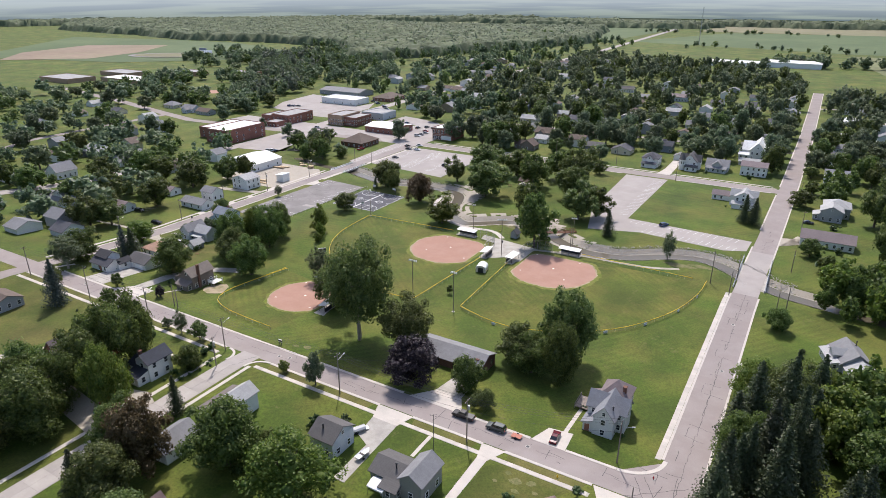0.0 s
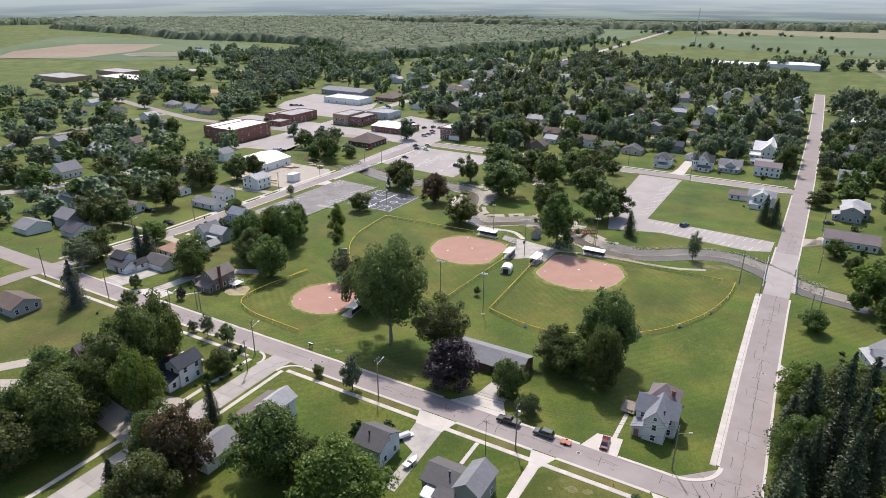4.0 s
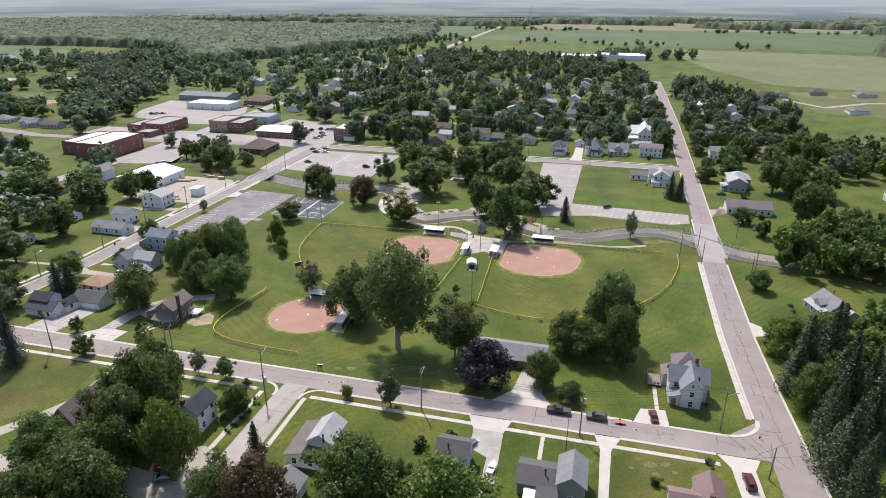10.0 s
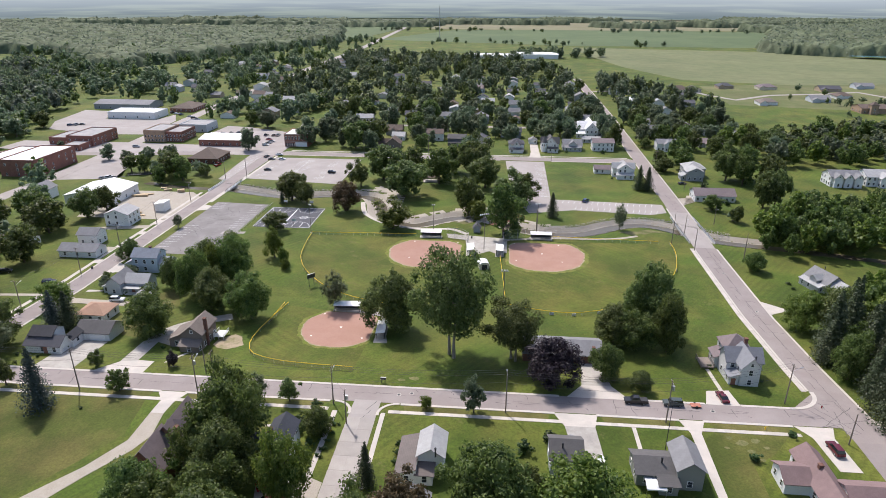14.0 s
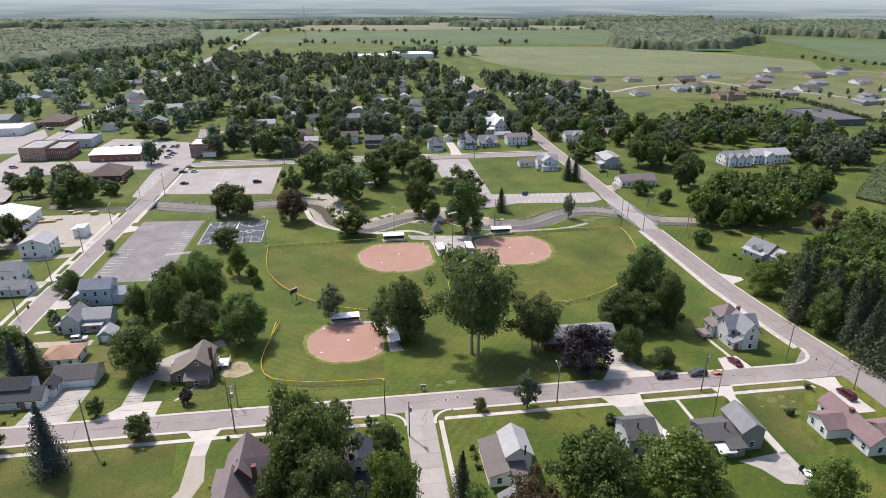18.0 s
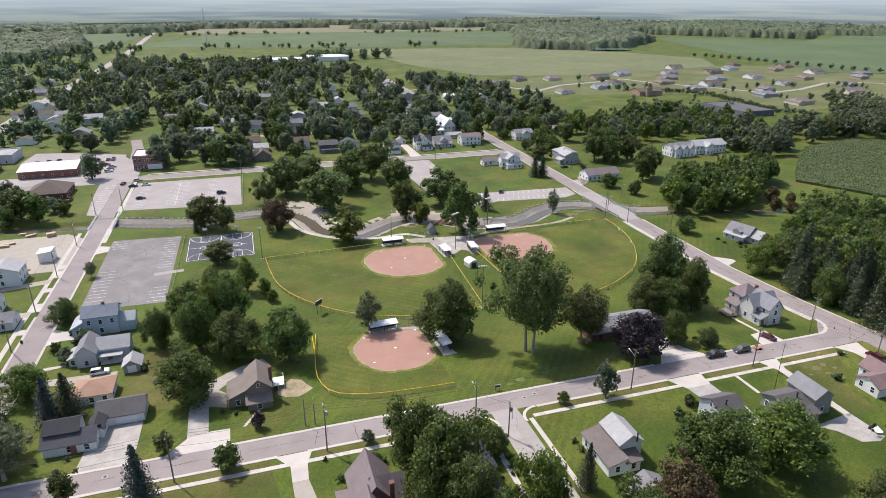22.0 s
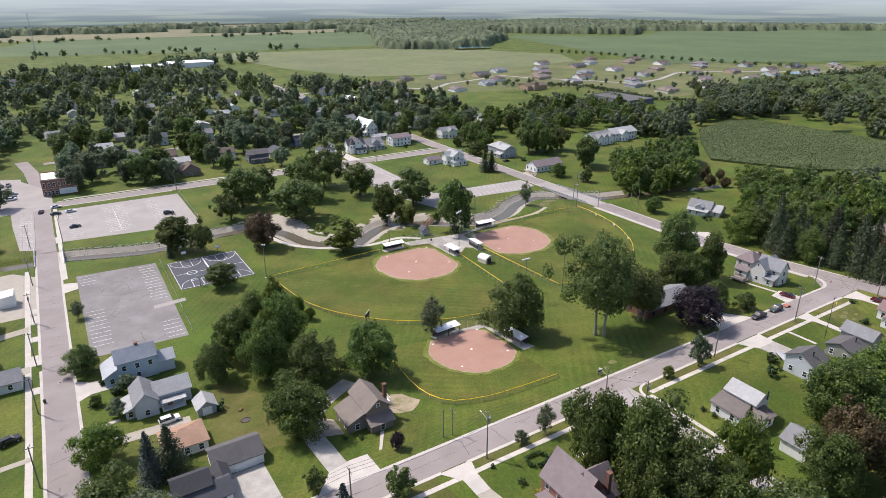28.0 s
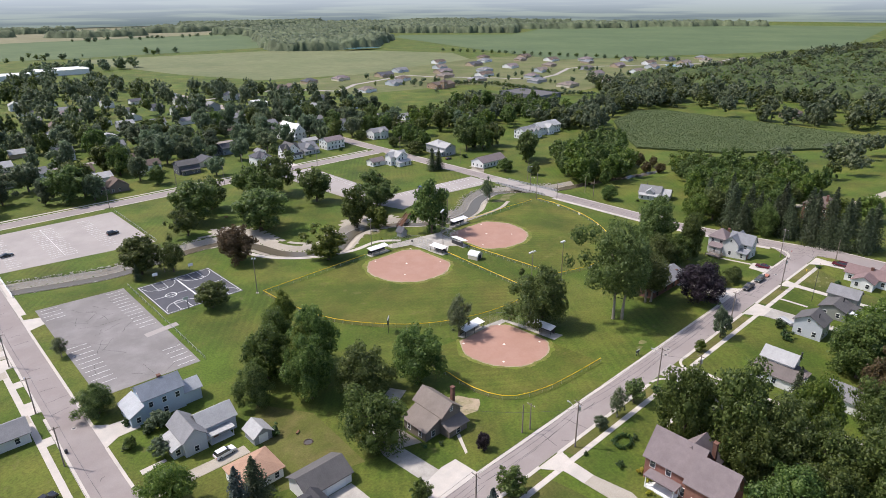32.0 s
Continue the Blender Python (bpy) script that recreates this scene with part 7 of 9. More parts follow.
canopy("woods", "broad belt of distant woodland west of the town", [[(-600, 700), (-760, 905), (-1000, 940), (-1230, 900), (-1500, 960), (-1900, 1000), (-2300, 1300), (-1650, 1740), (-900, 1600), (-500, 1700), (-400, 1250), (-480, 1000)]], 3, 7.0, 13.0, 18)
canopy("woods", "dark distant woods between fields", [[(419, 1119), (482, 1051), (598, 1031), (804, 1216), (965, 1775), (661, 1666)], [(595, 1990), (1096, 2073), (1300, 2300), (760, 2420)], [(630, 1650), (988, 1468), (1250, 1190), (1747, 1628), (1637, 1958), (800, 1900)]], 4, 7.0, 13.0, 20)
canopy("woods", "dense wood beyond the corn field", [[(450, 335), (530, 348), (620, 312), (802, 284), (1019, 256), (1250, 200), (572, 101), (450, 70)]], 13, 4.0, 10.0, 13, WOODDARK, LEAF)
spots = scatter(130, [(-426, 305), (-432, 351), (-460, 441), (-700, 760), (-748, 651), (-536, 418)], (13, 20), (12, 18), keep=lambda x, y: free_spot(x, y, 6))
far_wood("woods", "narrow belt of woodland beside the school grounds", spots, 14, (LEAF_HAZED, LEAF_TOWN_HAZED, LEAF_LIGHT))
spots = scatter(640, [(300, 238), (403, 354), (581, 336), (938, 323), (1333, 282), (1250, 200), (572, 101), (420, 30), (316, 30), (317, 215)], (13, 18), (13, 18), keep=lambda x, y: not (326 < x < 380 and 100 < y < 138))
spots += scatter(110, [(118, 268), (150, 335), (200, 362), (240, 330), (250, 265), (300, 262), (298, 236), (240, 224), (196, 196), (180, 196), (184, 248), (180, 262)], (11, 17), (12, 16), keep=lambda x, y: free_spot(x, y, 8) and not (104 < x < 180 and y < 256))
spots += scatter(90, [(284, 236), (296, 266), (340, 292), (420, 320), (430, 225), (317, 218)], (12, 18), (12, 17))
spots += scatter(60, [(120, 86), (150, 60), (250, 40), (420, -10), (420, -60), (240, -10), (110, 30)], (11, 16), (13, 18))
far_wood("woods", "dense green wood round the corn field", spots, 5)
spots = [(640 + 110 * i / 26 + rt.uniform(-4, 4), 850 - 420 * i / 26, 8, 9) for i in range(27)] + scatter(60, [(230, 350), (640, 340), (620, 430), (240, 640)], (5, 8), (5, 8), keep=lambda x, y: free_spot(x, y, 8))
spots += scatter(26, [(-200, 1200), (300, 1180), (300, 1250), (-200, 1330)], (8, 12), (10, 14)) + scatter(30, [(-60, 940), (60, 940), (140, 1000), (-20, 1010)], (12, 18), (14, 22)) + scatter(60, [(-400, 1700), (1000, 1700), (1000, 1720), (-400, 1760)], (8, 12), (12, 18))
far_wood("woods", "rows of trees between fields and houses", spots, 6)
spots = [(x + rt.uniform(-1, 1), y + rt.uniform(-1, 1), rt.uniform(4, 6), rt.uniform(5, 7)) for x, y in dense([(300, 496), (330, 470), (343, 446), (338, 400), (333, 345), (352, 318)], 3.6)]
far_wood("hedge", "tall dark hedge row along the new estate", spots, 10, (LEAF, LEAF_TOWN_HAZED))
belts = []
for i in range(26):
    a, d = radians(-66 + i * 5.2 + rt.uniform(-2, 2)), rt.choice((1980, 2150, 2300, 2450)) + rt.uniform(-50, 50)
    belts.append(ellipse(math.sin(a) * d - 100, math.cos(a) * d, rt.uniform(110, 320), rt.uniform(24, 60), 18, -math.degrees(a) + rt.uniform(-8, 8)))
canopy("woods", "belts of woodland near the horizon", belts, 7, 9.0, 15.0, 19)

# ---------- fields ----------
setting(sheet("lawn", [(168, 505), (176, 640), (330, 672), (480, 722), (660, 690), (740, 520), (870, 440), (850, 335), (640, 350), (440, 352), (345, 345), (330, 470)], PALELAWN, 0.012), "pale dry lawns of the new estate", "lawn")


LIFTS = iter(range(40))


def field(poly, material, label, lift=0.15):
    lift += 0.06 * next(LIFTS)
    return setting(sheet("field", poly, material, lift), label, "field")


field([(81, 1179), (252, 1148), (419, 1119), (564, 972), (630, 818), (561, 702), (290, 655), (171, 690), (122, 836), (93, 1020)], HAY_HAZED, "broad pale green field")
field([(-338, 1347), (-189, 1758), (268, 1830), (682, 1756), (560, 1400), (467, 1205), (82, 1224)], SOY_HAZED, "broad deep green soybean field")
field([(-280, 1800), (-215, 2405), (339, 2718), (1023, 3263), (720, 1952), (600, 1800)], STUBBLE, "tan field near the horizon")
field([(945, 1351), (1170, 1137), (1928, 1504), (2298, 513), (1277, 336), (1002, 413), (652, 590), (728, 858), (875, 1300)], SOY_HAZED, "wide green field beyond the new estate")
field([(-1215, 442), (-1560, 830), (-1262, 884), (-1062, 891), (-812, 796), (-771, 645), (-912, 513)], SOY_HAZED, "green field west of the town")
field([(-1115, 438), (-1222, 530), (-1280, 690), (-1136, 776), (-1040, 640), (-1010, 524)], TANFIELD, "tan field west of the town", 0.3)
field([(-2300, 1500), (-1500, 2600), (-600, 3000), (-390, 2320), (-710, 1915), (-910, 1600), (-1500, 1750)], HAY_HAZED, "pale fields beyond the woods")
field([(1150, 2200), (1700, 1500), (2600, 1200), (3400, 2400), (2000, 3600)], HAY_HAZED, "pale fields near the horizon")
field([(-380, 1350), (-900, 1500), (-700, 1900), (-380, 2300), (-350, 1800)], SOY_HAZED, "green field beyond the town")

# the corn field: a crop two metres high with an uneven top
CORN_EDGE = [(159, 149), (196, 184), (236, 216), (292, 229), (310, 212), (309, 153), (304, 116), (302, 40), (262, 40), (231, 66), (183, 100)]
setting(sheet("corn_crop", CORN_EDGE, CORNTOP, 1.3, thick=1.4), "tall green corn standing dense in a field", "crop")
rs_c = np.random.RandomState(9)
Pc = []
for (x0, y0), (x1, y1) in zip(CORN_EDGE, CORN_EDGE[1:] + CORN_EDGE[:1]):
    for k in range(int(math.dist((x0, y0), (x1, y1)) * 4)):
        t = rs_c.uniform(0, 1)
        x, y = x0 + (x1 - x0) * t + rs_c.normal() * 0.5, y0 + (y1 - y0) * t + rs_c.normal() * 0.5
        Pc.append((x, y, gz(y) + rs_c.uniform(0.2, 1.7)))
Pc = np.array(Pc)
xs_c, ys_c = rs_c.uniform(150, 312, 60000), rs_c.uniform(20, 236, 60000)
inside_c = np.zeros(60000, bool)
for (x0, y0), (x1, y1) in zip(CORN_EDGE, CORN_EDGE[1:] + CORN_EDGE[:1]):
    if y0 != y1:
        inside_c ^= ((y0 > ys_c) != (y1 > ys_c)) & (xs_c < (x1 - x0) * (ys_c - y0) / (y1 - y0) + x0)
near_c = inside_c & (rs_c.rand(60000) < np.clip(1.25 - (xs_c - 150) / 320, 0.2, 1))
Pt = np.stack([xs_c, ys_c, np.array([gz(y) for y in ys_c]) + rs_c.uniform(1.2, 1.75, 60000)], 1)[near_c]
Pc = np.concatenate([np.array(Pc) * (1, 1, 1), Pt])
Vc, Tc = leaf_tris(rs_c, Pc, np.tile((0.0, 0.0, 1.0), (len(Pc), 1)), 0.45)
tagged(new("corn_edge", array_mesh("corn_edge", Vc, Tc, CORN)), "ragged leafy edge of a corn field", "crop", kind="stuff")

# ---------- the creek's banks ----------
bank = Solid()
offs = [-9.6, -7.4, -6.0, -4.8, -3.6, -2.6, -1.3, 0.0, 1.3, 2.6, 3.6, 4.8, 6.0, 7.4, 9.6]
lines = [band(CREEK, o, o)[:n_c] for o in offs]
rb = random.Random(8)
for i in range(n_c - 1):
    if not (-205 < CREEK[i][0] < 60):
        continue
    far = 2 if (CREEK[i][0] < -128 or CREEK[i][0] > -22) else 0
    for k in range(1 if far == 0 else 2, len(offs) - (1 if far == 0 else 3)):
        if offs[k] >= 6.0 and rb.random() < 0.45:
            continue
        q = [lines[k][i], lines[k][i + 1], lines[k + 1][i + 1], lines[k + 1][i]]
        bank.add([(x, y, gz(y) - dip(x, y) + 0.10) for x, y in q], [(0, 1, 2, 3)])
bme = bank.mesh("creek_bank", GRAVEL, fix=False)
setting(put("creek_bank", bme), "pale stony creek banks and bars", "bank")
rap_v, rap_t, nn0 = [], [], 0
rs_r = np.random.RandomState(12)
for i in range(n_c):
    x0, y0 = CREEK[i]
    if not (-206 < x0 < 46):
        continue
    if -118 < x0 < -36:
        continue
    for k in range(70):
        o = rs_r.uniform(2.8, 7.8) * (1 if rs_r.rand() < 0.8 else -0.8)
        d = Vector((CREEK[min(i + 1, n_c - 1)][0] - CREEK[max(i - 1, 0)][0], CREEK[min(i + 1, n_c - 1)][1] - CREEK[max(i - 1, 0)][1])).normalized()
        x, y = x0 - d.y * o + d.x * rs_r.uniform(-2.4, 2.4), y0 + d.x * o + d.y * rs_r.uniform(-2.4, 2.4)
        V, T = ICO1[0], ICO1[1]
        s = rs_r.uniform(0.10, 0.30)
        P = V * (s, s * rs_r.uniform(0.6, 1.0), s * 0.6) * (1 + rs_r.uniform(-0.2, 0.2, (len(V), 1))) + (x, y, gz(y) - dip(x, y) + 0.15)
        rap_v.append(P)
        rap_t.append(T + nn0)
        nn0 += len(P)
tagged(new("riprap_stones", array_mesh("riprap_stones", np.concatenate(rap_v), np.concatenate(rap_t), STONE)), "heaped pale limestone blocks lining the creek", "stones", kind="stuff")


# wide bars of gravel inside the creek's bends, lying on the slope of the bank
def gravel_bar(poly, label):
    bar = Solid()
    xs, ys = [p[0] for p in poly], [p[1] for p in poly]
    for x in np.arange(min(xs), max(xs), 1.2):
        for y in np.arange(min(ys), max(ys), 1.2):
            if within(x + 0.6 + 1.2 * math.sin(y * 1.7), y + 0.6 + 1.2 * math.sin(x * 1.3), poly) and creek_distance(x + 0.6, y + 0.6) > 3.4:
                bar.add([(a, b, gz(b) - dip(a, b) + 0.14) for a, b in ((x, y), (x + 1.2, y), (x + 1.2, y + 1.2), (x, y + 1.2))], [(0, 1, 2, 3)])
    setting(put("gravel_bar", bar.mesh("gravel_bar", GRAVEL, fix=False)), label, "bank")


gravel_bar([(-119, 197), (-108, 193), (-102, 180), (-101, 166), (-107, 159), (-109, 170), (-113, 186), (-120, 190)], "pale gravel bar inside a bend of the creek")
gravel_bar([(-75, 157), (-68, 166), (-57, 164), (-47, 154), (-51, 143), (-63, 142), (-73, 143), (-78, 140), (-86, 133), (-94, 133), (-93, 136), (-82, 146)], "trampled gravel bank beside the creek and plaza")

# ---------- bridges ----------
def road_bridge(x, y0, y1, half, rail_mat, label, slant=0.0):
    root = thing("bridge", x, (y0 + y1) / 2, label, "bridge")
    ym, z0 = (y0 + y1) / 2, gz((y0 + y1) / 2)
    dk = Solid()
    dk.box(-half - 0.6, y0 - ym, -0.75, half + 0.6, y1 - ym, -0.12)
    part("deck", dk, OLDCONC, root, at=Matrix.Rotation(radians(lean(ym)), 4, "X"))
    for sg in (-1, 1):
        r = Solid()
        r.box(sg * (half + 0.35) - 0.05, y0 - ym, 0.55, sg * (half + 0.35) + 0.05, y1 - ym, 0.95)
        r.box(sg * (half + 0.35) - 0.2, y0 - ym, -0.1, sg * (half + 0.35) + 0.2, y1 - ym, 0.28)
        part("guard_rail", r, rail_mat, root, at=Matrix.Rotation(radians(lean(ym)), 4, "X"))
        n = int((y1 - y0) / 2)
        for i in range(n + 1):
            yy = y0 - ym + (y1 - y0) * i / n
            part("rail_post", Solid().box(sg * (half + 0.35) - 0.08, yy - 0.08, -0.1 + gz(ym + yy) - gz(ym), sg * (half + 0.35) + 0.08, yy + 0.08, 1.0 + gz(ym + yy) - gz(ym)), DARKSTEEL, root)
    for yy in (y0 - ym, y1 - ym):
        part("abutment", Solid().box(-half - 0.6, yy - 0.5, -3.2, half + 0.6, yy + 0.5, -0.7), OLDCONC, root)
    return root


road_bridge(33.6, 124, 158, 4.9, STEEL, "street bridge over the creek with steel guard rails")
road_bridge(-202.0, 178, 200, 4.6, WHITE_METAL, "small street bridge over the creek with white rails")
setting(strip_sheet("bridge_deck", [(e_x(y), y) for y in (119, 130, 140, 150, 166)], 4.25, -4.25, PALELOT, 0.062), "paler concrete bridge deck surface", "road")


def foot_bridge(x0, y0, x1, y1, material, label, w=1.1):
    cx, cy = (x0 + x1) / 2, (y0 + y1) / 2
    ang = math.degrees(math.atan2(y1 - y0, x1 - x0))
    ln = math.dist((x0, y0), (x1, y1))
    root = thing("footbridge", cx, cy, label, "footbridge", rz=ang)
    part("deck", Solid().box(-ln / 2, -w, 0.1, ln / 2, w, 0.28), material, root)
    for sg in (-1, 1):
        r = Solid()
        r.bar((-ln / 2, sg * w, 1.35), (ln / 2, sg * w, 1.35), 0.09, n=6).bar((-ln / 2, sg * w, 0.75), (ln / 2, sg * w, 0.75), 0.06, n=6)
        n = int(ln / 1.6)
        for i in range(n):
            a, b = -ln / 2 + ln * i / n, -ln / 2 + ln * (i + 1) / n
            r.bar((a, sg * w, 0.2 if i % 2 else 1.35), (b, sg * w, 1.35 if i % 2 else 0.2), 0.05, n=5)
        part("railing", r, material, root)
        for i in range(n + 1):
            part("post", Solid().box(-ln / 2 + ln * i / n - 0.07, sg * w - 0.07, 0.1, -ln / 2 + ln * i / n + 0.07, sg * w + 0.07, 1.4), material, root)
    return root


foot_bridge(-56, 139.5, -41, 150.5, TIMBER, "brown timber footbridge over the creek")
foot_bridge(-268, 206, -248, 212, DARKSTEEL, "dark metal footbridge in the town park", 1.4)


# ---------- ball field furniture ----------
def dugout(x, y, ln, wd, rz, label):
    root = thing("dugout", x, y, label, "dugout", "dugouts of the ball fields", rz=rz)
    part("slab", Solid().box(-ln / 2 - 0.6, -wd / 2 - 0.6, -0.15, ln / 2 + 0.6, wd / 2 + 0.4, 0.07), OLDCONC, root)
    r = Solid()
    r.extrude([(-wd / 2 - 0.35, 2.35), (wd / 2 + 0.35, 2.75), (wd / 2 + 0.35, 2.85), (-wd / 2 - 0.35, 2.45)], -ln / 2 - 0.3, ln / 2 + 0.3, "x")
    part("roof", r, WHITE_METAL, root, "white sheet-metal roof")
    for px in (-ln / 2, 0, ln / 2):
        for py in (-wd / 2, wd / 2):
            part("post", Solid().box(px - 0.05, py - 0.05, 0, px + 0.05, py + 0.05, 2.4 if py < 0 else 2.7), DARKSTEEL, root)
    part("back_wall", Solid().box(-ln / 2, wd / 2 - 0.05, 0.1, ln / 2, wd / 2, 1.6), DARKSTEEL, root)
    b = Solid().box(-ln / 2 + 0.2, wd / 2 - 0.6, 0.42, ln / 2 - 0.2, wd / 2 - 0.2, 0.48)
    for px in (-ln / 2 + 0.5, 0, ln / 2 - 0.5):
        b.box(px - 0.04, wd / 2 - 0.5, 0, px + 0.04, wd / 2 - 0.3, 0.42)
    part("bench", b, STEEL, root)
    return root


dugout(-81.4, 121.6, 8.4, 2.2, 0, "open dugout with a white metal roof and dark back wall")
dugout(-34.2, 123.4, 8.4, 2.2, 0, "open dugout with a white metal roof and dark back wall")
dugout(-63.6, 105.2, 6.6, 2.4, -86, "open dugout with a white sloping metal roof")
dugout(-51.8, 105.2, 6.6, 2.4, 88, "open dugout with a white sloping metal roof")
dugout(-101.4, 49.4, 8.2, 2.2, 3, "open dugout with a white metal roof and dark back wall")
dugout(-87.2, 34.0, 7.6, 2.2, -86, "open dugout with a white sloping metal roof")


def scoreboard(x, y, rz, w, h, top, label):
    root = thing("scoreboard", x, y, label, "scoreboard", rz=rz)
    part("panel", Solid().box(-w / 2, -0.12, top - h, w / 2, 0.12, top), DARKSTEEL, root, "dark panel")
    part("frame", Solid().box(-w / 2 - 0.06, -0.14, top, w / 2 + 0.06, 0.14, top + 0.08).box(-w / 2 - 0.06, -0.14, top - h - 0.08, w / 2 + 0.06, 0.14, top - h), STEEL, root)
    for px in (-w * 0.32, w * 0.32):
        part("post", Solid().bar((px, 0, -0.2), (px, 0, top - h), 0.09, n=8), DARKSTEEL, root)
    return root


scoreboard(-118.8, 67.8, 45, 3.0, 1.5, 4.6, "dark scoreboard on two steel posts")
scoreboard(-81.6, 5.4, 0, 1.4, 0.6, 1.6, "small dark park sign on two posts")


def store_shed(x, y):
    root = thing("equipment_shed", x, y, "cream equipment shed with a rounded roof", "shed", rz=12)
    sec = [(-1.9, 0), (1.9, 0), (1.9, 1.6)] + [(1.9 * math.cos(radians(a)), 1.6 + 1.3 * math.sin(radians(a))) for a in range(20, 180, 20)] + [(-1.9, 1.6)]
    part("body", Solid().extrude(sec, -2.1, 2.1, "y"), SIDING["cream"], root)
    rf = [(2.0 * math.cos(radians(a)), 1.6 + 1.4 * math.sin(radians(a))) for a in range(0, 181, 20)]
    rf += [(1.92 * math.cos(radians(a)), 1.58 + 1.32 * math.sin(radians(a))) for a in range(180, -1, -20)]
    part("roof", Solid().extrude(rf, -2.25, 2.25, "y"), WHITE_METAL, root)
    part("door", Solid().box(-1.0, -2.16, 0, 1.0, -2.1, 1.9), DARKSTEEL, root, "dark double door")
    return root


store_shed(-57.9, 90.2)
building("kiosk", "small grey kiosk with a steep gabled roof", [(-63.4, 128.6, -60.4, 131.8, 2.3, "gy", 1.7)], SIDING["grey"], ROOF["darkgrey"], "kiosk", no_win=(0,))


def shelter(x, y, w, d, label):
    root = thing("picnic_shelter", x, y, label, "shelter")
    r = Solid()
    wing_roof(r, -w / 2, -d / 2, w / 2, d / 2, 2.5, "gx", 1.4)
    part("roof", r, ROOF["brown"], root)
    for px in (-w / 2, w / 2):
        for py in (-d / 2, d / 2):
            part("post", Solid().box(px - 0.1, py - 0.1, -0.1, px + 0.1, py + 0.1, 2.5), TIMBER, root)
    part("slab", Solid().box(-w / 2 - 0.5, -d / 2 - 0.5, -0.2, w / 2 + 0.5, d / 2 + 0.5, 0.06), CONC, root)
    return root


shelter(-91, 211, 8, 5, "open picnic shelter with a brown roof")


def hoop(x, y, rz):
    root = thing("basketball_hoop", x, y, "basketball hoop on a steel pole", "basketball hoop", "hoops of the courts", rz=rz)
    part("pole", Solid().bar((0, 0, -0.1), (0, 0, 3.1), 0.09, n=8).bar((0, 0, 3.0), (0, 1.1, 3.3), 0.06, n=6), DARKSTEEL, root)
    part("backboard", Solid().box(-0.9, 1.1, 2.9, 0.9, 1.15, 4.0), TRIM, root, "white backboard")
    rim = Solid()
    pts = [(0.23 * math.cos(radians(a)), 1.4 + 0.23 * math.sin(radians(a)), 3.05) for a in range(0, 361, 40)]
    for p, q in zip(pts, pts[1:]):
        rim.bar(p, q, 0.012, n=4)
    part("rim", rim, mat("orange_rim", (0.6, 0.15, 0.02), 0.5) if "orange_rim" not in bpy.data.materials else bpy.data.materials["orange_rim"], root, "orange rim")


for xm in (-156.7, -143.7):
    hoop(xm, 126.2, 0)
    hoop(xm, 156.0, 180)


# ---------- poles, lamps and wires ----------
def pole(x, y, h, arms=1, lamp=None, transformer=False, rz=0.0, wood=True, label=None, turn=90):
    root = thing("utility_pole" if arms else "light_pole", x, y, label or ("weathered wooden utility pole" + (" with a street lamp" if lamp else " with cross arms")), "pole", "poles along the streets", rz=rz)
    part("shaft", Solid().bar((0, 0, -0.3), (0, 0, h), 0.17 if wood else 0.12, 0.11 if wood else 0.07, 9), WOODPOLE if wood else STEEL, root)
    for k in range(arms):
        part("cross_arm", Solid().box(-0.06, -1.1, h - 0.55 - 0.9 * k, 0.06, 1.1, h - 0.42 - 0.9 * k), WOODPOLE, root)
        for o in (-0.95, 0.0, 0.95):
            part("insulator", Solid().bar((0, o, h - 0.42 - 0.9 * k), (0, o, h - 0.22 - 0.9 * k), 0.05, 0.03, 6), TRIM, root)
    if transformer:
        part("transformer", Solid().bar((0.42, 0, h - 2.6), (0.42, 0, h - 1.5), 0.3, n=10), STEEL, root, "grey transformer can")
    if lamp is not None:
        a = radians(lamp)
        e = Vector((math.cos(a) * 2.2, math.sin(a) * 2.2, h - 1.4))
        part("lamp_arm", Solid().bar((0, 0, h - 2.0), e, 0.04, n=6), STEEL, root)
        d = Vector((math.cos(a), math.sin(a), 0.05))
        s = Solid().bar(e - d * 0.1, e + d * 0.65, 0.12, 0.16, 8)
        part("lamp_head", s, STEEL, root, "grey lamp head")
    return root


POLES = [(-193.6, -6.0, 11.5), (-157.1, -6.2, 11.8), (-126.1, -6.0, 11.8), (-91.8, -6.2, 10.6), (-50.0, -5.8, 11.7), (-12.6, -6.1, 11.7)]
for i, (x, y, h) in enumerate(POLES):
    pole(x, y, h, 1, 90 if i in (2, 3, 4) else None, i in (2, 5))
pole(19.0, 5.6, 11.4, 1, 20)
pole(25.9, -10.8, 8.2, 0, None, label="plain wooden pole beside a driveway")
pole(-86.8, -13.8, 9.4, 1, None, True)
pole(-127.4, 5.4, 7.0, 1, None)
pole(-129.6, 5.8, 7.5, 0, None, label="plain wooden pole at the lawn's edge")
WEST_POLES = [(-207.4, 39, 10.5), (-207.4, 70, 10.5), (-207.4, 96, 10.5), (-207.6, 126, 10.5), (-207.8, 160, 10.5), (-208.2, 204, 10.5)]
for i, (x, y, h) in enumerate(WEST_POLES):
    pole(x, y, h, 1, 0 if i % 2 == 0 else None, i == 3, rz=90)
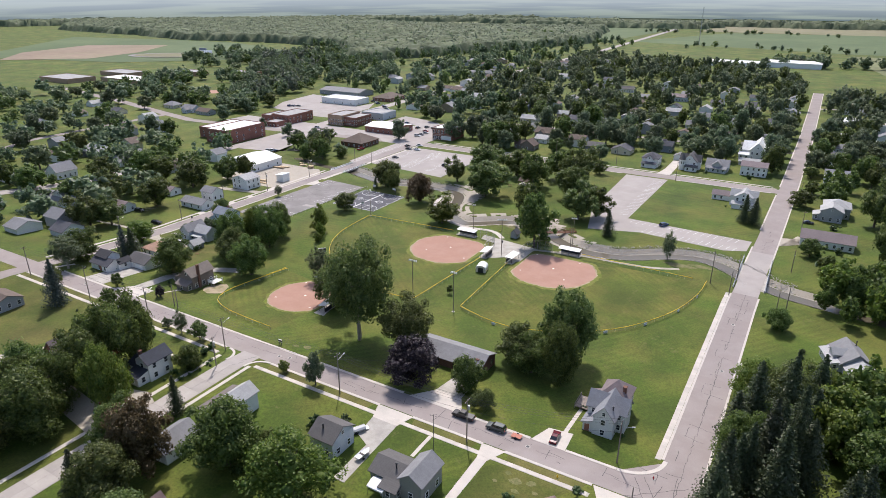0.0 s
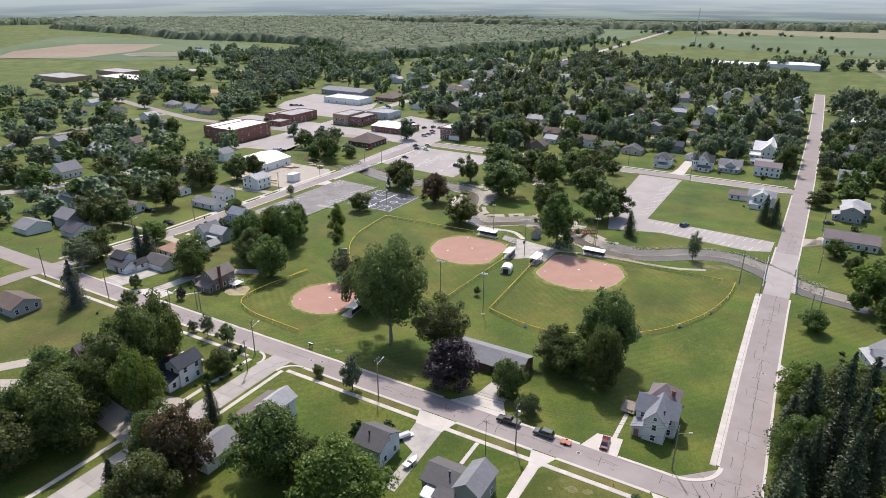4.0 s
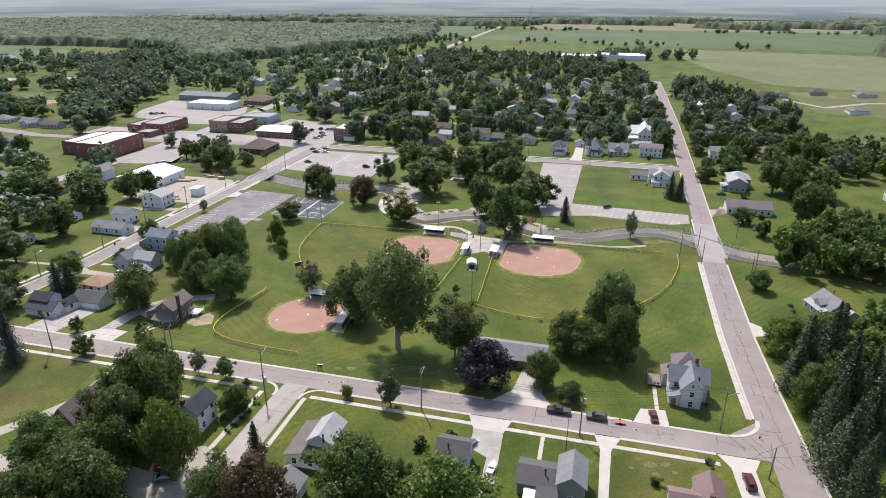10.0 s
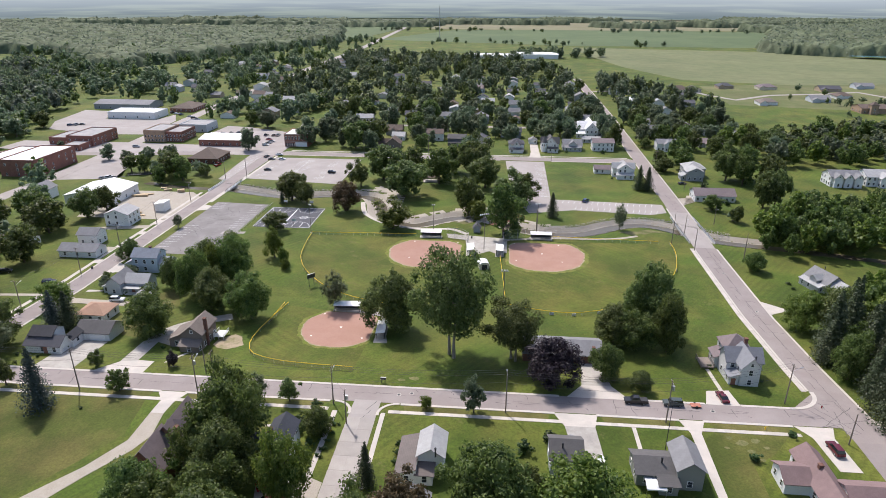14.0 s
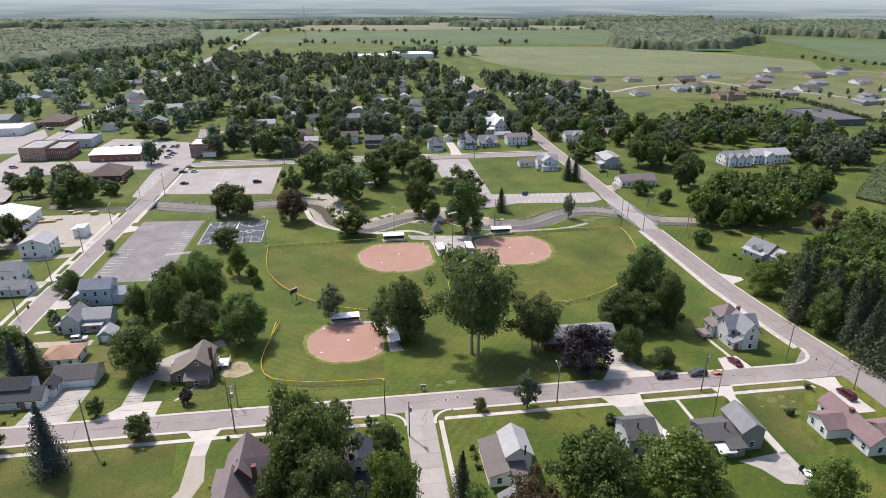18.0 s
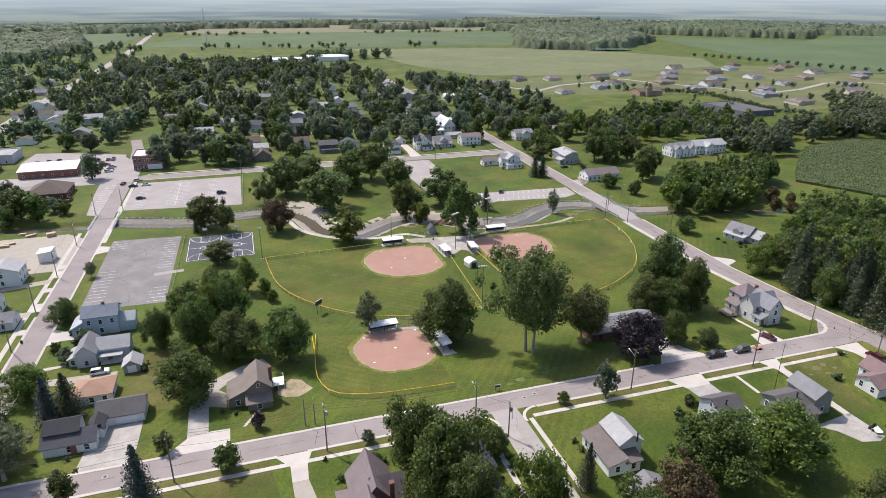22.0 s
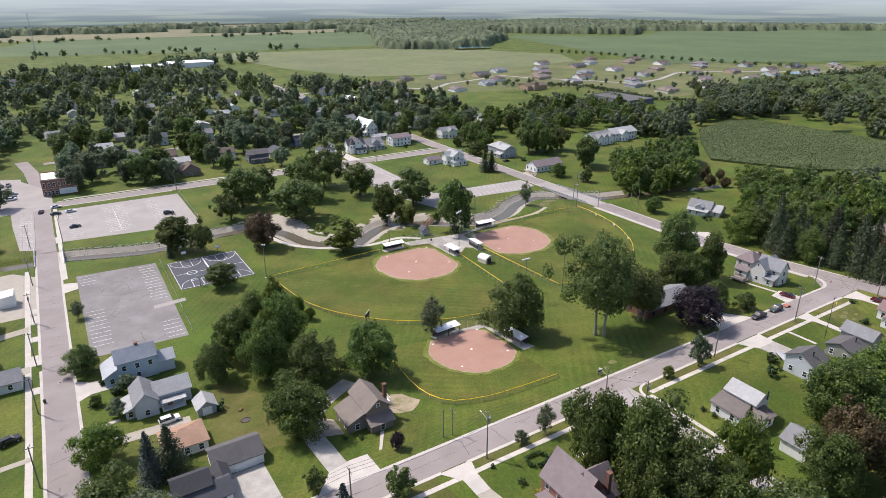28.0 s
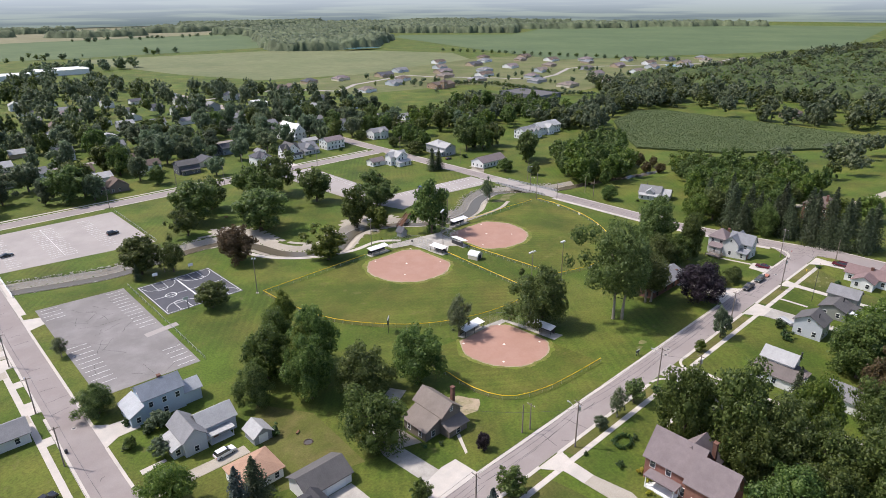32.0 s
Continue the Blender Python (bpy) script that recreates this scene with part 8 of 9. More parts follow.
for x, y in ((28.0, 116), (28.6, 134), (43.6, 105), (46.4, 112), (46, 150), (47, 205), (44, 260), (47, 320), (-196.4, 206), (-140, 263), (-80, 262.6), (-20, 262.4), (-36, 129), (20.6, 123.2), (-150.6, 163), (-100, 280), (-60, 280.5)):
    pole(x, y, 13.5 if (x, y) == (20.6, 123.2) else (11.5 if x < 20 else 9.5), 1 if y > 200 else 0, 180 if (x, y) in ((28.0, 116), (28.6, 134), (46, 150)) else None, rz=0 if y > 200 and x < 0 else 90,
         label="plain weathered wooden pole beside the street" if y < 200 and (x, y) not in ((28.0, 116), (28.6, 134), (46, 150)) else None)


def field_light(x, y, h, lamps, rz):
    root = thing("field_light", x, y, "tall steel floodlight pole beside a ball field", "floodlight", "floodlights of the ball fields", rz=rz)
    part("shaft", Solid().bar((0, 0, -0.3), (0, 0, h), 0.15, 0.09, 9), WOODPOLE, root)
    part("footing", Solid().box(-0.45, -0.45, -0.2, 0.45, 0.45, 0.12), CONC, root)
    part("bar", Solid().box(-0.5 * lamps + 0.2, -0.06, h - 0.35, 0.5 * lamps - 0.2, 0.06, h - 0.23), STEEL, root)
    for i in range(lamps):
        px = (i - (lamps - 1) / 2) * 0.85
        part("lamp", Solid().bar((px, 0.0, h + 0.05), (px, 0.42, h - 0.18), 0.16, 0.33, 10), CLEAR_LAMP, root, "round floodlight")


field_light(-58.2, 108.2, 15.5, 5, 30)
field_light(-66.8, 54.8, 15.2, 4, 0)
field_light(-50.4, 54.4, 14.6, 3, 0)
field_light(-35.6, 130.4, 13.5, 3, 15)
field_light(-134.4, 121.4, 13, 2, -45)
field_light(-80.8, 126.6, 13, 2, 10)


def cable(p, q, sag, root_label, n=9):
    cu = bpy.data.curves.new("overhead_cable", "CURVE")
    cu.dimensions, cu.bevel_depth, cu.bevel_resolution = "3D", 0.022, 1
    sp = cu.splines.new("POLY")
    sp.points.add(n - 1)
    for i in range(n):
        t = i / (n - 1)
        v = Vector(p).lerp(Vector(q), t)
        sp.points[i].co = (v.x, v.y, v.z - sag * 4 * t * (1 - t), 1)
    cu.materials.append(DARKSTEEL)
    return tagged(new("overhead_cable", cu), root_label, "cable", "overhead cables")


for (x0, y0, h0), (x1, y1, h1) in list(zip(POLES, POLES[1:])) + [(POLES[-1], (19.0, 5.6, 11.4))]:
    for o in (-0.95, 0.0, 0.95):
        cable((x0, y0 + o, gz(y0) + h0 - 0.2), (x1, y1 + o, gz(y1) + h1 - 0.2), 0.8, "thin black overhead cable between wooden poles")
    cable((x0, y0, gz(y0) + h0 - 3.0), (x1, y1, gz(y1) + h1 - 3.0), 1.0, "thin black overhead cable between wooden poles")
for (x0, y0, h0), (x1, y1, h1) in zip(WEST_POLES, WEST_POLES[1:]):
    for o in (-0.95, 0.95):
        cable((x0 + o, y0, gz(y0) + h0 - 0.2), (x1 + o, y1, gz(y1) + h1 - 0.2), 0.8, "thin black overhead cable between wooden poles")
cable((-91.8, -6.2, gz(-6) + 8.5), (-86.8, -13.8, gz(-14) + 8.8), 0.3, "thin black overhead cable between wooden poles")
cable((-50.0, -5.7, gz(-6) + 10), (-36, 22, gz(22) + 4), 1.2, "thin black service cable to the hall")
cable((-126.1, -6, gz(-6) + 10), (-139, 18, gz(18) + 6), 1.2, "thin black service cable to a house")

mast = thing("radio_mast", -190, 1325, "tall thin lattice radio mast beyond the town", "mast")
for k in range(3):
    a = 2 * math.pi * k / 3
    part("leg", Solid().bar((0.9 * math.cos(a), 0.9 * math.sin(a), 0), (0.9 * math.cos(a), 0.9 * math.sin(a), 72), 0.16, n=5), STEEL, mast)
part("bracing", Solid().bar((0, 0, 0), (0, 0, 74), 0.3, 0.12, 6), STEEL, mast)
antenna = thing("antenna_tower", -15.2, -16.4, "thin steel aerial mast beside a house", "mast")
part("mast", Solid().bar((0, 0, 0), (0, 0, 13), 0.09, 0.05, 6), DARKSTEEL, antenna)
part("aerial", Solid().bar((-0.9, 0, 12.6), (0.9, 0, 12.6), 0.03, n=5).bar((-0.5, -0.5, 12.8), (0.5, 0.5, 12.8), 0.03, n=5), DARKSTEEL, antenna)


# ---------- vehicles ----------
CAR = {}


def car_parts(kind):
    """Outlines, seen from the side, of body and cabin."""
    if kind in CAR:
        return CAR[kind]
    if kind == "sedan":
        L, W, body = 4.7, 1.8, [(-2.35, 0.35), (2.35, 0.35), (2.38, 0.62), (2.2, 0.80), (1.0, 0.95), (-1.7, 0.98), (-2.3, 0.92), (-2.38, 0.6)]
        cab = [(-1.75, 0.95), (1.0, 0.93), (0.25, 1.42), (-1.0, 1.44)]
    elif kind == "suv":
        L, W, body = 4.8, 1.9, [(-2.4, 0.4), (2.4, 0.4), (2.42, 0.75), (2.25, 1.0), (1.15, 1.12), (-2.3, 1.14), (-2.42, 0.8)]
        cab = [(-2.3, 1.1), (1.15, 1.1), (0.45, 1.72), (-2.05, 1.75)]
    else:
        L, W, body = 5.7, 1.95, [(-2.85, 0.5), (2.85, 0.5), (2.87, 0.85), (2.65, 1.1), (1.35, 1.2), (-2.8, 1.2), (-2.87, 0.8)]
        cab = [(-0.9, 1.18), (1.4, 1.18), (0.75, 1.84), (-0.75, 1.86)]

    def hull(sec, w, inset):
        s = Solid()
        n = len(sec)
        zt = max(p[1] for p in sec)
        vs = []
        for sg in (-1, 1):
            for x, z in sec:
                k = inset if z > zt - 0.12 else 0.0
                vs.append((x, sg * (w / 2 - k), z))
        fs = [tuple(range(n))[::-1], tuple(range(n, 2 * n))] + [(i, (i + 1) % n, (i + 1) % n + n, i + n) for i in range(n)]
        return s.add(vs, fs)

    b = hull(body, W, 0.08)
    top = Solid()
    (ax, az), (bx, bz), (cx2, cz), (dx, dz) = cab
    top.add([(dx + 0.06, -W / 2 + 0.24, dz), (cx2 - 0.06, -W / 2 + 0.24, cz), (cx2 - 0.06, W / 2 - 0.24, cz), (dx + 0.06, W / 2 - 0.24, dz), (dx + 0.12, -W / 2 + 0.28, dz + 0.06), (cx2 - 0.12, -W / 2 + 0.28, cz + 0.06), (cx2 - 0.12, W / 2 - 0.28, cz + 0.06), (dx + 0.12, W / 2 - 0.28, dz + 0.06)],
            [(3, 2, 1, 0), (4, 5, 6, 7), (0, 1, 5, 4), (1, 2, 6, 5), (2, 3, 7, 6), (3, 0, 4, 7)])
    if kind == "pickup":
        bed = Solid().box(-2.75, -W / 2 + 0.12, 1.18, -1.0, W / 2 - 0.12, 1.215)
    else:
        bed = None
    g = hull(cab, W - 0.12, 0.2)
    ty = Solid().bar((0, -0.11, 0), (0, 0.11, 0), 0.34, n=14)
    rm = Solid().bar((0, -0.12, 0), (0, 0.12, 0), 0.19, n=10)
    lamp = Solid().box(-0.03, -0.2, -0.08, 0.03, 0.2, 0.08)
    CAR[kind] = (L, W, b, top, g, bed, ty.mesh("tyre", RUBBER), rm.mesh("rim", STEEL), lamp.mesh("headlight", CLEAR_LAMP), lamp.mesh("tail_light", RED_LAMP))
    return CAR[kind]


HULLS = {}


def car(kind, colour, x, y, rz, label=None, name=None):
    L, W, b, top, g, bed, ty, rm, hl, tl = car_parts(kind)
    if (kind, colour) not in HULLS:
        HULLS[(kind, colour)] = (b.mesh("body", PAINT[colour]), top.mesh("roof", PAINT[colour]), g.mesh("window_band", CARGLASS), bed.mesh("load_bed", DARKSTEEL) if bed else None)
    mb, mt, mg, md = HULLS[(kind, colour)]
    nice = {"greygreen": "grey-green"}.get(colour, colour)
    what = {"sedan": "saloon car", "suv": "sport utility car", "pickup": "pickup truck"}[kind]
    root = thing(name or ("pickup_truck" if kind == "pickup" else "car"), x, y, label or "%s %s parked on asphalt" % (nice, what), "car", "parked cars", rz=rz, z=gz(y) + 0.07)
    put("body", mb, root)
    put("roof", mt, root)
    put("window_band", mg, root)
    if md:
        put("load_bed", md, root)
    for px in (-L * 0.31, L * 0.31):
        for sg in (-1, 1):
            w = put("tyre", ty, root, at=Matrix.Translation((px, sg * (W / 2 - 0.08), 0.34)))
            put("rim", rm, w)
    for sg in (-1, 1):
        put("headlight", hl, root, at=Matrix.Translation((L / 2 + 0.0, sg * (W / 2 - 0.35), 0.68)))
        put("tail_light", tl, root, at=Matrix.Translation((-L / 2 - 0.0, sg * (W / 2 - 0.3), 0.78)))
    return root


car("pickup", "black", -17.9, 2.1, 180, "black pickup truck parked beside the kerb")
car("suv", "greygreen", -9.0, 2.0, 180, "grey-green sport utility car parked beside the kerb")
car("sedan", "maroon", 4.2, 6.2, 96, "maroon saloon car parked on a short driveway")
car("suv", "maroon", 21.7, -13.4, 94, "dark red car parked on a concrete driveway")
car("suv", "white", -180.4, 48.6, 5, "white sport utility car beside a grey house")
car("sedan", "black", -190.6, 224.4, 4)
car("sedan", "black", -197.4, 250.6, 4)
car("sedan", "white", -191.0, 251.4, 4)
car("suv", "black", -151.0, 222.0, 4)
car("suv", "blue", -8.5, 179.4, 60)
car("sedan", "black", 49.4, 218.0, 4)
car("suv", "black", -213.2, 60.6, 20, "black sport utility car parked on grass")
car("suv", "black", -236.0, 68.0, 20, "black sport utility car parked on grass")
car("suv", "red", -97.8, -35.2, 30, "red car parked in a gravel yard")
car("sedan", "red", -96.0, -39.0, 30, "red car parked in a gravel yard")
car("sedan", "teal", -94.0, -42.0, 30, "blue-green car parked in a gravel yard")
PARK = [("sedan", "black", -203.4, 258, 80), ("sedan", "white", -196.8, 263.5, 10), ("suv", "grey", -226.6, 322, 85), ("sedan", "black", -221, 322.4, 85), ("pickup", "silver", -217.9, 322.8, 85), ("sedan", "silver", -215.6, 302.5, 5), ("suv", "white", -215.9, 291, 5), ("sedan", "grey", -216, 296.5, 5)]
PARK += [("suv", "black", -231.5, 316, 85), ("sedan", "red", -219.7, 309, 5), ("sedan", "silver", -277.7, 196.6, 80), ("suv", "white", -274.6, 198.4, 80), ("sedan", "black", -271.2, 197.6, 80), ("suv", "silver", -302, 276, 10)]
PARK += [("pickup", "red", -225, 232, 80), ("sedan", "grey", -262, 326, 85), ("sedan", "black", -256, 328, 85), ("suv", "blue", -250, 328, 85), ("sedan", "white", -300, 372, 10), ("sedan", "grey", -306, 378, 10), ("suv", "black", -312, 384, 10), ("sedan", "silver", -318, 390, 10)]
for k, c, x, y, rz in PARK:
    car(k, c, x, y, rz)
for x, y in ((-330, 398), (-336, 402), (-342, 406), (-348, 396), (-290, 402), (-284, 408), (-396, 344), (-392, 346), (-388, 348)):
    car(rt.choice(("sedan", "suv")), rt.choice(("black", "white", "silver", "grey", "blue")), x, y, rt.choice((10, 80)))
tr = thing("trailer", -3.6, 1.8, "small flat reddish trailer beside the kerb", "trailer", rz=182, z=gz(1.8) + 0.06)
part("bed", Solid().box(-1.2, -0.75, 0.4, 1.2, 0.75, 0.52).box(1.2, -0.05, 0.42, 2.2, 0.05, 0.5), mat("faded_red_boards", (0.42, 0.17, 0.12), 0.8), tr)
for sg in (-1, 1):
    put("tyre", CAR["sedan"][6], tr, at=Matrix.Translation((0, sg * 0.8, 0.34)))
bt = thing("boat_trailer", -36.2, -16.6, "covered boat on a trailer beside a house", "boat", rz=60)
part("hull", Solid().extrude([(-0.9, 0.95), (-0.55, 0.4), (0.55, 0.4), (0.9, 0.95), (0.5, 1.25), (-0.5, 1.25)], -2.2, 2.2, "x"), PAINT["silver"], bt)
part("frame", Solid().box(-2.4, -0.6, 0.3, 3.0, 0.6, 0.4), STEEL, bt)
for sg in (-1, 1):
    put("tyre", CAR["sedan"][6], bt, at=Matrix.Translation((-0.4, sg * 0.75, 0.34)))

# ---------- shrubs and yard things ----------
SHRUBS = [array_mesh("bush", *crown_arrays(300 + i, 1.0, 0.9, 0.85, 6, 260, 0.14, core=0.85), SHRUB) for i in range(3)]
GOLD = array_mesh("bush", *crown_arrays(310, 1.0, 0.9, 0.85, 6, 260, 0.14, core=0.85), SHRUB_GOLD)


def bush(x, y, r, h, gold=False, label=None):
    ob = new("shrub", GOLD if gold else rt.choice(SHRUBS))
    ob.matrix_basis = pose(x, y, gz(y), 0, 0, rt.uniform(0, 360)) @ Matrix.Diagonal((r, r, h / 1.8, 1))
    return tagged(ob, label or ("golden-yellow rounded shrub in a garden" if gold else "rounded green shrub beside a house"), "shrub", "garden shrubs")


for x, y, r, h in ((-124.8, -16.2, 1.2, 1.6), (-127, -9.4, 0.7, 1.2), (-115.2, -13.8, 0.9, 1.4), (-192.4, 75.6, 1.6, 2.2), (-189.4, 69.6, 2.4, 2.6), (-186, 69.2, 2.0, 2.4), (-195.8, 66.2, 1.3, 1.3), (-181.4, 69.8, 1.6, 1.8), (-169.2, 47.4, 2.0, 2.6), (-97, -15, 1.8, 2.4), (-94.6, -11.6, 1.8, 2.6)):
    bush(x, y, r, h)
for x, y, r, h in ((-96.4, -18, 1.3, 1.8), (-98.5, -13, 1.0, 1.4), (-93, -22, 1.4, 2.0), (-186, 9.4, 0.9, 1.2), (-180, 9.2, 0.9, 1.2), (-175.2, 15, 0.8, 1.2), (-145, 16.2, 0.8, 1.0), (-148.2, 18, 0.9, 1.2), (-40, -16, 2.2, 3.0), (-31, -33, 1.5, 2), (-46, -20, 2.4, 3.4), (3, -18, 1.6, 2.0), (14.8, -8.6, 1.6, 1.4)):
    bush(x, y, r, h)
for x, y, r, h in ((6.2, 22.4, 0.8, 1.2), (17.4, 16, 0.7, 1.0), (5, 26, 0.9, 1.0), (60, 214, 3.0, 3.0), (56, 246, 3.4, 4.0), (-8, 290, 1.6, 2.0), (-16, 291, 1.5, 2.0), (12, 226, 1.0, 1.2), (16, 290, 2.4, 3), (57.5, 78, 1.6, 1.6), (66, 192, 2.6, 2.4), (62, 181, 2.4, 2.8), (-73.6, -20, 1.0, 1.3), (-73.6, -23, 1.0, 1.3), (-73.6, -26, 1.0, 1.3)):
    bush(x, y, r, h)
for x, y, r, h in ((-123.4, -20.4, 1.3, 1.5), (-124.4, -22.6, 1.2, 1.4), (-127.6, -24.5, 0.9, 1.2), (-70.8, 133, 0.8, 0.8)):
    bush(x, y, r, h, True)
for k in range(16):
    bush(-92.6 + 1.5 * (k % 3) + rt.uniform(-0.5, 0.5) + (k // 3) * 0.35, -25.4 + (k // 3) * 2.6 + rt.uniform(-0.6, 0.6), rt.uniform(0.4, 0.9), rt.uniform(0.5, 1.2), k % 7 == 3, "small shrub in a garden bed beside the street")
hv, ht, hn = [], [], 0
for i in range(16):
    a = 2 * math.pi * i / 16
    V, T = crown_arrays(330 + i, 0.7, 0.6, 0.55, 4, 110, 0.13, core=0.85)
    V = V + (2.3 * math.cos(a), 1.7 * math.sin(a), 0)
    hv.append(V)
    ht.append(T + hn)
    hn += len(V)
hedge = new("oval_hedge", array_mesh("oval_hedge", np.concatenate(hv), np.concatenate(ht), SHRUB))
hedge.matrix_basis = Matrix.Translation((-117.9, -12.6, gz(-12.6)))
tagged(hedge, "clipped oval hedge ring on a front lawn", "hedge")
LUMBER = mat("stacked_boards", (0.50, 0.38, 0.24), 0.85, 0.15, 0.6, 4.0, waves=("Z", 5.0, 0.4))
for x, y, w, d, h, rz in ((-238, 166, 8, 1.6, 0.9, 8), (-236, 169, 7, 1.4, 0.7, 12), (-226, 139, 7, 1.4, 0.8, 8), (-222, 136, 6, 1.2, 0.6, 4), (-232, 137, 5, 2, 0.5, 10), (-220.6, 175.6, 3.4, 2.2, 1.6, 20), (-229, 178, 4, 1.5, 0.8, 30), (-233, 181, 3, 1.4, 0.7, 10)):
    st = thing("lumber_stack", x, y, "stack of boards in a gravel yard", "lumber", "stacks in the yard", rz=rz)
    n = max(2, int(h / 0.2))
    for i in range(n):
        part("board_layer", Solid().box(-w / 2 + rt.uniform(-0.2, 0.2), -d / 2, 0.06 + h * i / n, w / 2 + rt.uniform(-0.2, 0.2), d / 2, 0.06 + h * (i + 0.82) / n), LUMBER, st)
for x, y in ((-205.9, 74.5), (-88, 46), (-63.8, 121.2), (-7, -36)):
    b = thing("litter_bin", x, y, "dark round litter bin", "bin", "bins")
    part("drum", Solid().bar((0, 0, 0), (0, 0, 0.95), 0.32, 0.34, 12), DARKSTEEL, b)
    part("lid", Solid().bar((0, 0, 0.95), (0, 0, 1.1), 0.35, 0.16, 12), DARKSTEEL, b)
for x, y in ((-105, 208), (-98, 203), (-96, 215)):
    tb = thing("picnic_table", x, y, "wooden picnic table on the park grass", "picnic table", "picnic tables", rz=rt.uniform(0, 90))
    part("tabletop", Solid().box(-0.95, -0.4, 0.7, 0.95, 0.4, 0.76), TIMBER, tb)
    for sg in (-1, 1):
        part("bench", Solid().box(-0.95, sg * 0.75 - 0.14, 0.42, 0.95, sg * 0.75 + 0.14, 0.47), TIMBER, tb)
        part("leg", Solid().bar((sg * 0.7, -0.75, 0), (sg * 0.7, 0.0, 0.72), 0.05, n=4).bar((sg * 0.7, 0.75, 0), (sg * 0.7, 0.0, 0.72), 0.05, n=4).bar((sg * 0.7, -0.75, 0.4), (sg * 0.7, 0.75, 0.4), 0.04, n=4), TIMBER, tb)
hy = thing("fire_hydrant", 27.2, 4.4, "red fire hydrant at the street corner", "hydrant")
part("barrel", Solid().bar((0, 0, -0.1), (0, 0, 0.62), 0.13, n=10).bar((0, 0, 0.62), (0, 0, 0.8), 0.15, 0.05, 10), PAINT["red"], hy)
part("outlet", Solid().bar((-0.22, 0, 0.42), (0.22, 0, 0.42), 0.06, n=8), PAINT["red"], hy)

cn = thing("canopy", -20.4, -29.4, "white fabric canopy behind a house", "canopy")
part("cloth", Solid().add([(-2, -1.7, 2.1), (2, -1.7, 2.1), (2, 1.7, 2.3), (-2, 1.7, 2.3), (-2, 0, 2.75), (2, 0, 2.75), (-2, -1.7, 1.8), (2, -1.7, 1.8)], [(0, 1, 5, 4), (4, 5, 2, 3), (6, 7, 1, 0)]), TRIM, cn)
for x in (-1.9, 1.9):
    for y in (-1.6, 1.6):
        part("leg", Solid().bar((x, y, 0), (x, y, 2.2), 0.04, n=6), STEEL, cn)
ds = thing("satellite_dish", -8.4, -37.4, "grey satellite dish on a post in a yard", "satellite dish")
part("post", Solid().bar((0, 0, -0.1), (0, 0, 2.3), 0.06, n=8), STEEL, ds)
dish_v = [(0, -0.05, 2.4)] + [(r * math.cos(a * math.pi / 8), -0.05 - r * r * 0.25, 2.4 + r * math.sin(a * math.pi / 8)) for r in (0.35, 0.7) for a in range(16)]
dish_f = [(0, 1 + a, 1 + (a + 1) % 16) for a in range(16)] + [(1 + a, 17 + a, 17 + (a + 1) % 16, 1 + (a + 1) % 16) for a in range(16)]
part("reflector", Solid().add(dish_v, dish_f), DARKSTEEL, ds)
part("feed_arm", Solid().bar((0, -0.1, 2.0), (0, -0.75, 2.35), 0.025, n=6), STEEL, ds)
yt = thing("utility_trailer", -6.4, -37.2, "small light-coloured trailer with odds and ends", "trailer", rz=70)
part("bed", Solid().box(-1.1, -0.7, 0.45, 1.1, 0.7, 0.55).box(-1.1, -0.7, 0.55, 1.1, -0.64, 0.85).box(-1.1, 0.64, 0.55, 1.1, 0.7, 0.85), TRIM, yt)
for sg in (-1, 1):
    part("wheel", Solid().bar((0, sg * 0.72, 0.3), (0, sg * 0.9, 0.3), 0.3, n=14), RUBBER, yt)
part("drawbar", Solid().bar((1.1, 0, 0.48), (2.0, 0, 0.42), 0.05, n=6), STEEL, yt)
bt = thing("boat_trailer", -29.9, -22.6, "small white boat on a trailer", "boat", rz=84)
part("hull", Solid().add([(-1.9, -0.8, 1.05), (1.3, -0.8, 1.05), (2.3, 0, 1.15), (1.3, 0.8, 1.05), (-1.9, 0.8, 1.05), (-1.8, -0.4, 0.5), (1.2, -0.35, 0.5), (1.9, 0, 0.6), (1.2, 0.35, 0.5), (-1.8, 0.4, 0.5), (-1.7, -0.6, 0.85), (1.2, -0.6, 0.85), (1.2, 0.6, 0.85), (-1.7, 0.6, 0.85)],
                         [(0, 5, 6, 1), (1, 6, 7, 2), (2, 7, 8, 3), (3, 8, 9, 4), (4, 9, 5, 0), (5, 9, 8, 7, 6), (0, 1, 11, 10), (3, 4, 13, 12), (1, 2, 11), (2, 12, 11), (2, 3, 12), (0, 10, 13, 4), (10, 11, 12, 13)]), TRIM, bt)
part("seat", Solid().box(-0.4, -0.55, 0.85, 0.0, 0.55, 1.0), DARKTRIM, bt)
part("frame", Solid().bar((-1.6, 0, 0.42), (3.0, 0, 0.42), 0.05, n=6).bar((-0.6, -0.8, 0.4), (-0.6, 0.8, 0.4), 0.05, n=6), STEEL, bt)
for sg in (-1, 1):
    part("wheel", Solid().bar((-0.6, sg * 0.8, 0.3), (-0.6, sg * 0.98, 0.3), 0.3, n=14), RUBBER, bt)
h2 = thing("fire_hydrant", 9.6, -6.6, "yellow fire hydrant on a grass verge", "hydrant")
part("barrel", Solid().bar((0, 0, -0.1), (0, 0, 0.62), 0.13, n=10).bar((0, 0, 0.62), (0, 0, 0.8), 0.15, 0.05, 10), YELLOW, h2)
part("outlet", Solid().bar((-0.22, 0, 0.42), (0.22, 0, 0.42), 0.06, n=8), YELLOW, h2)
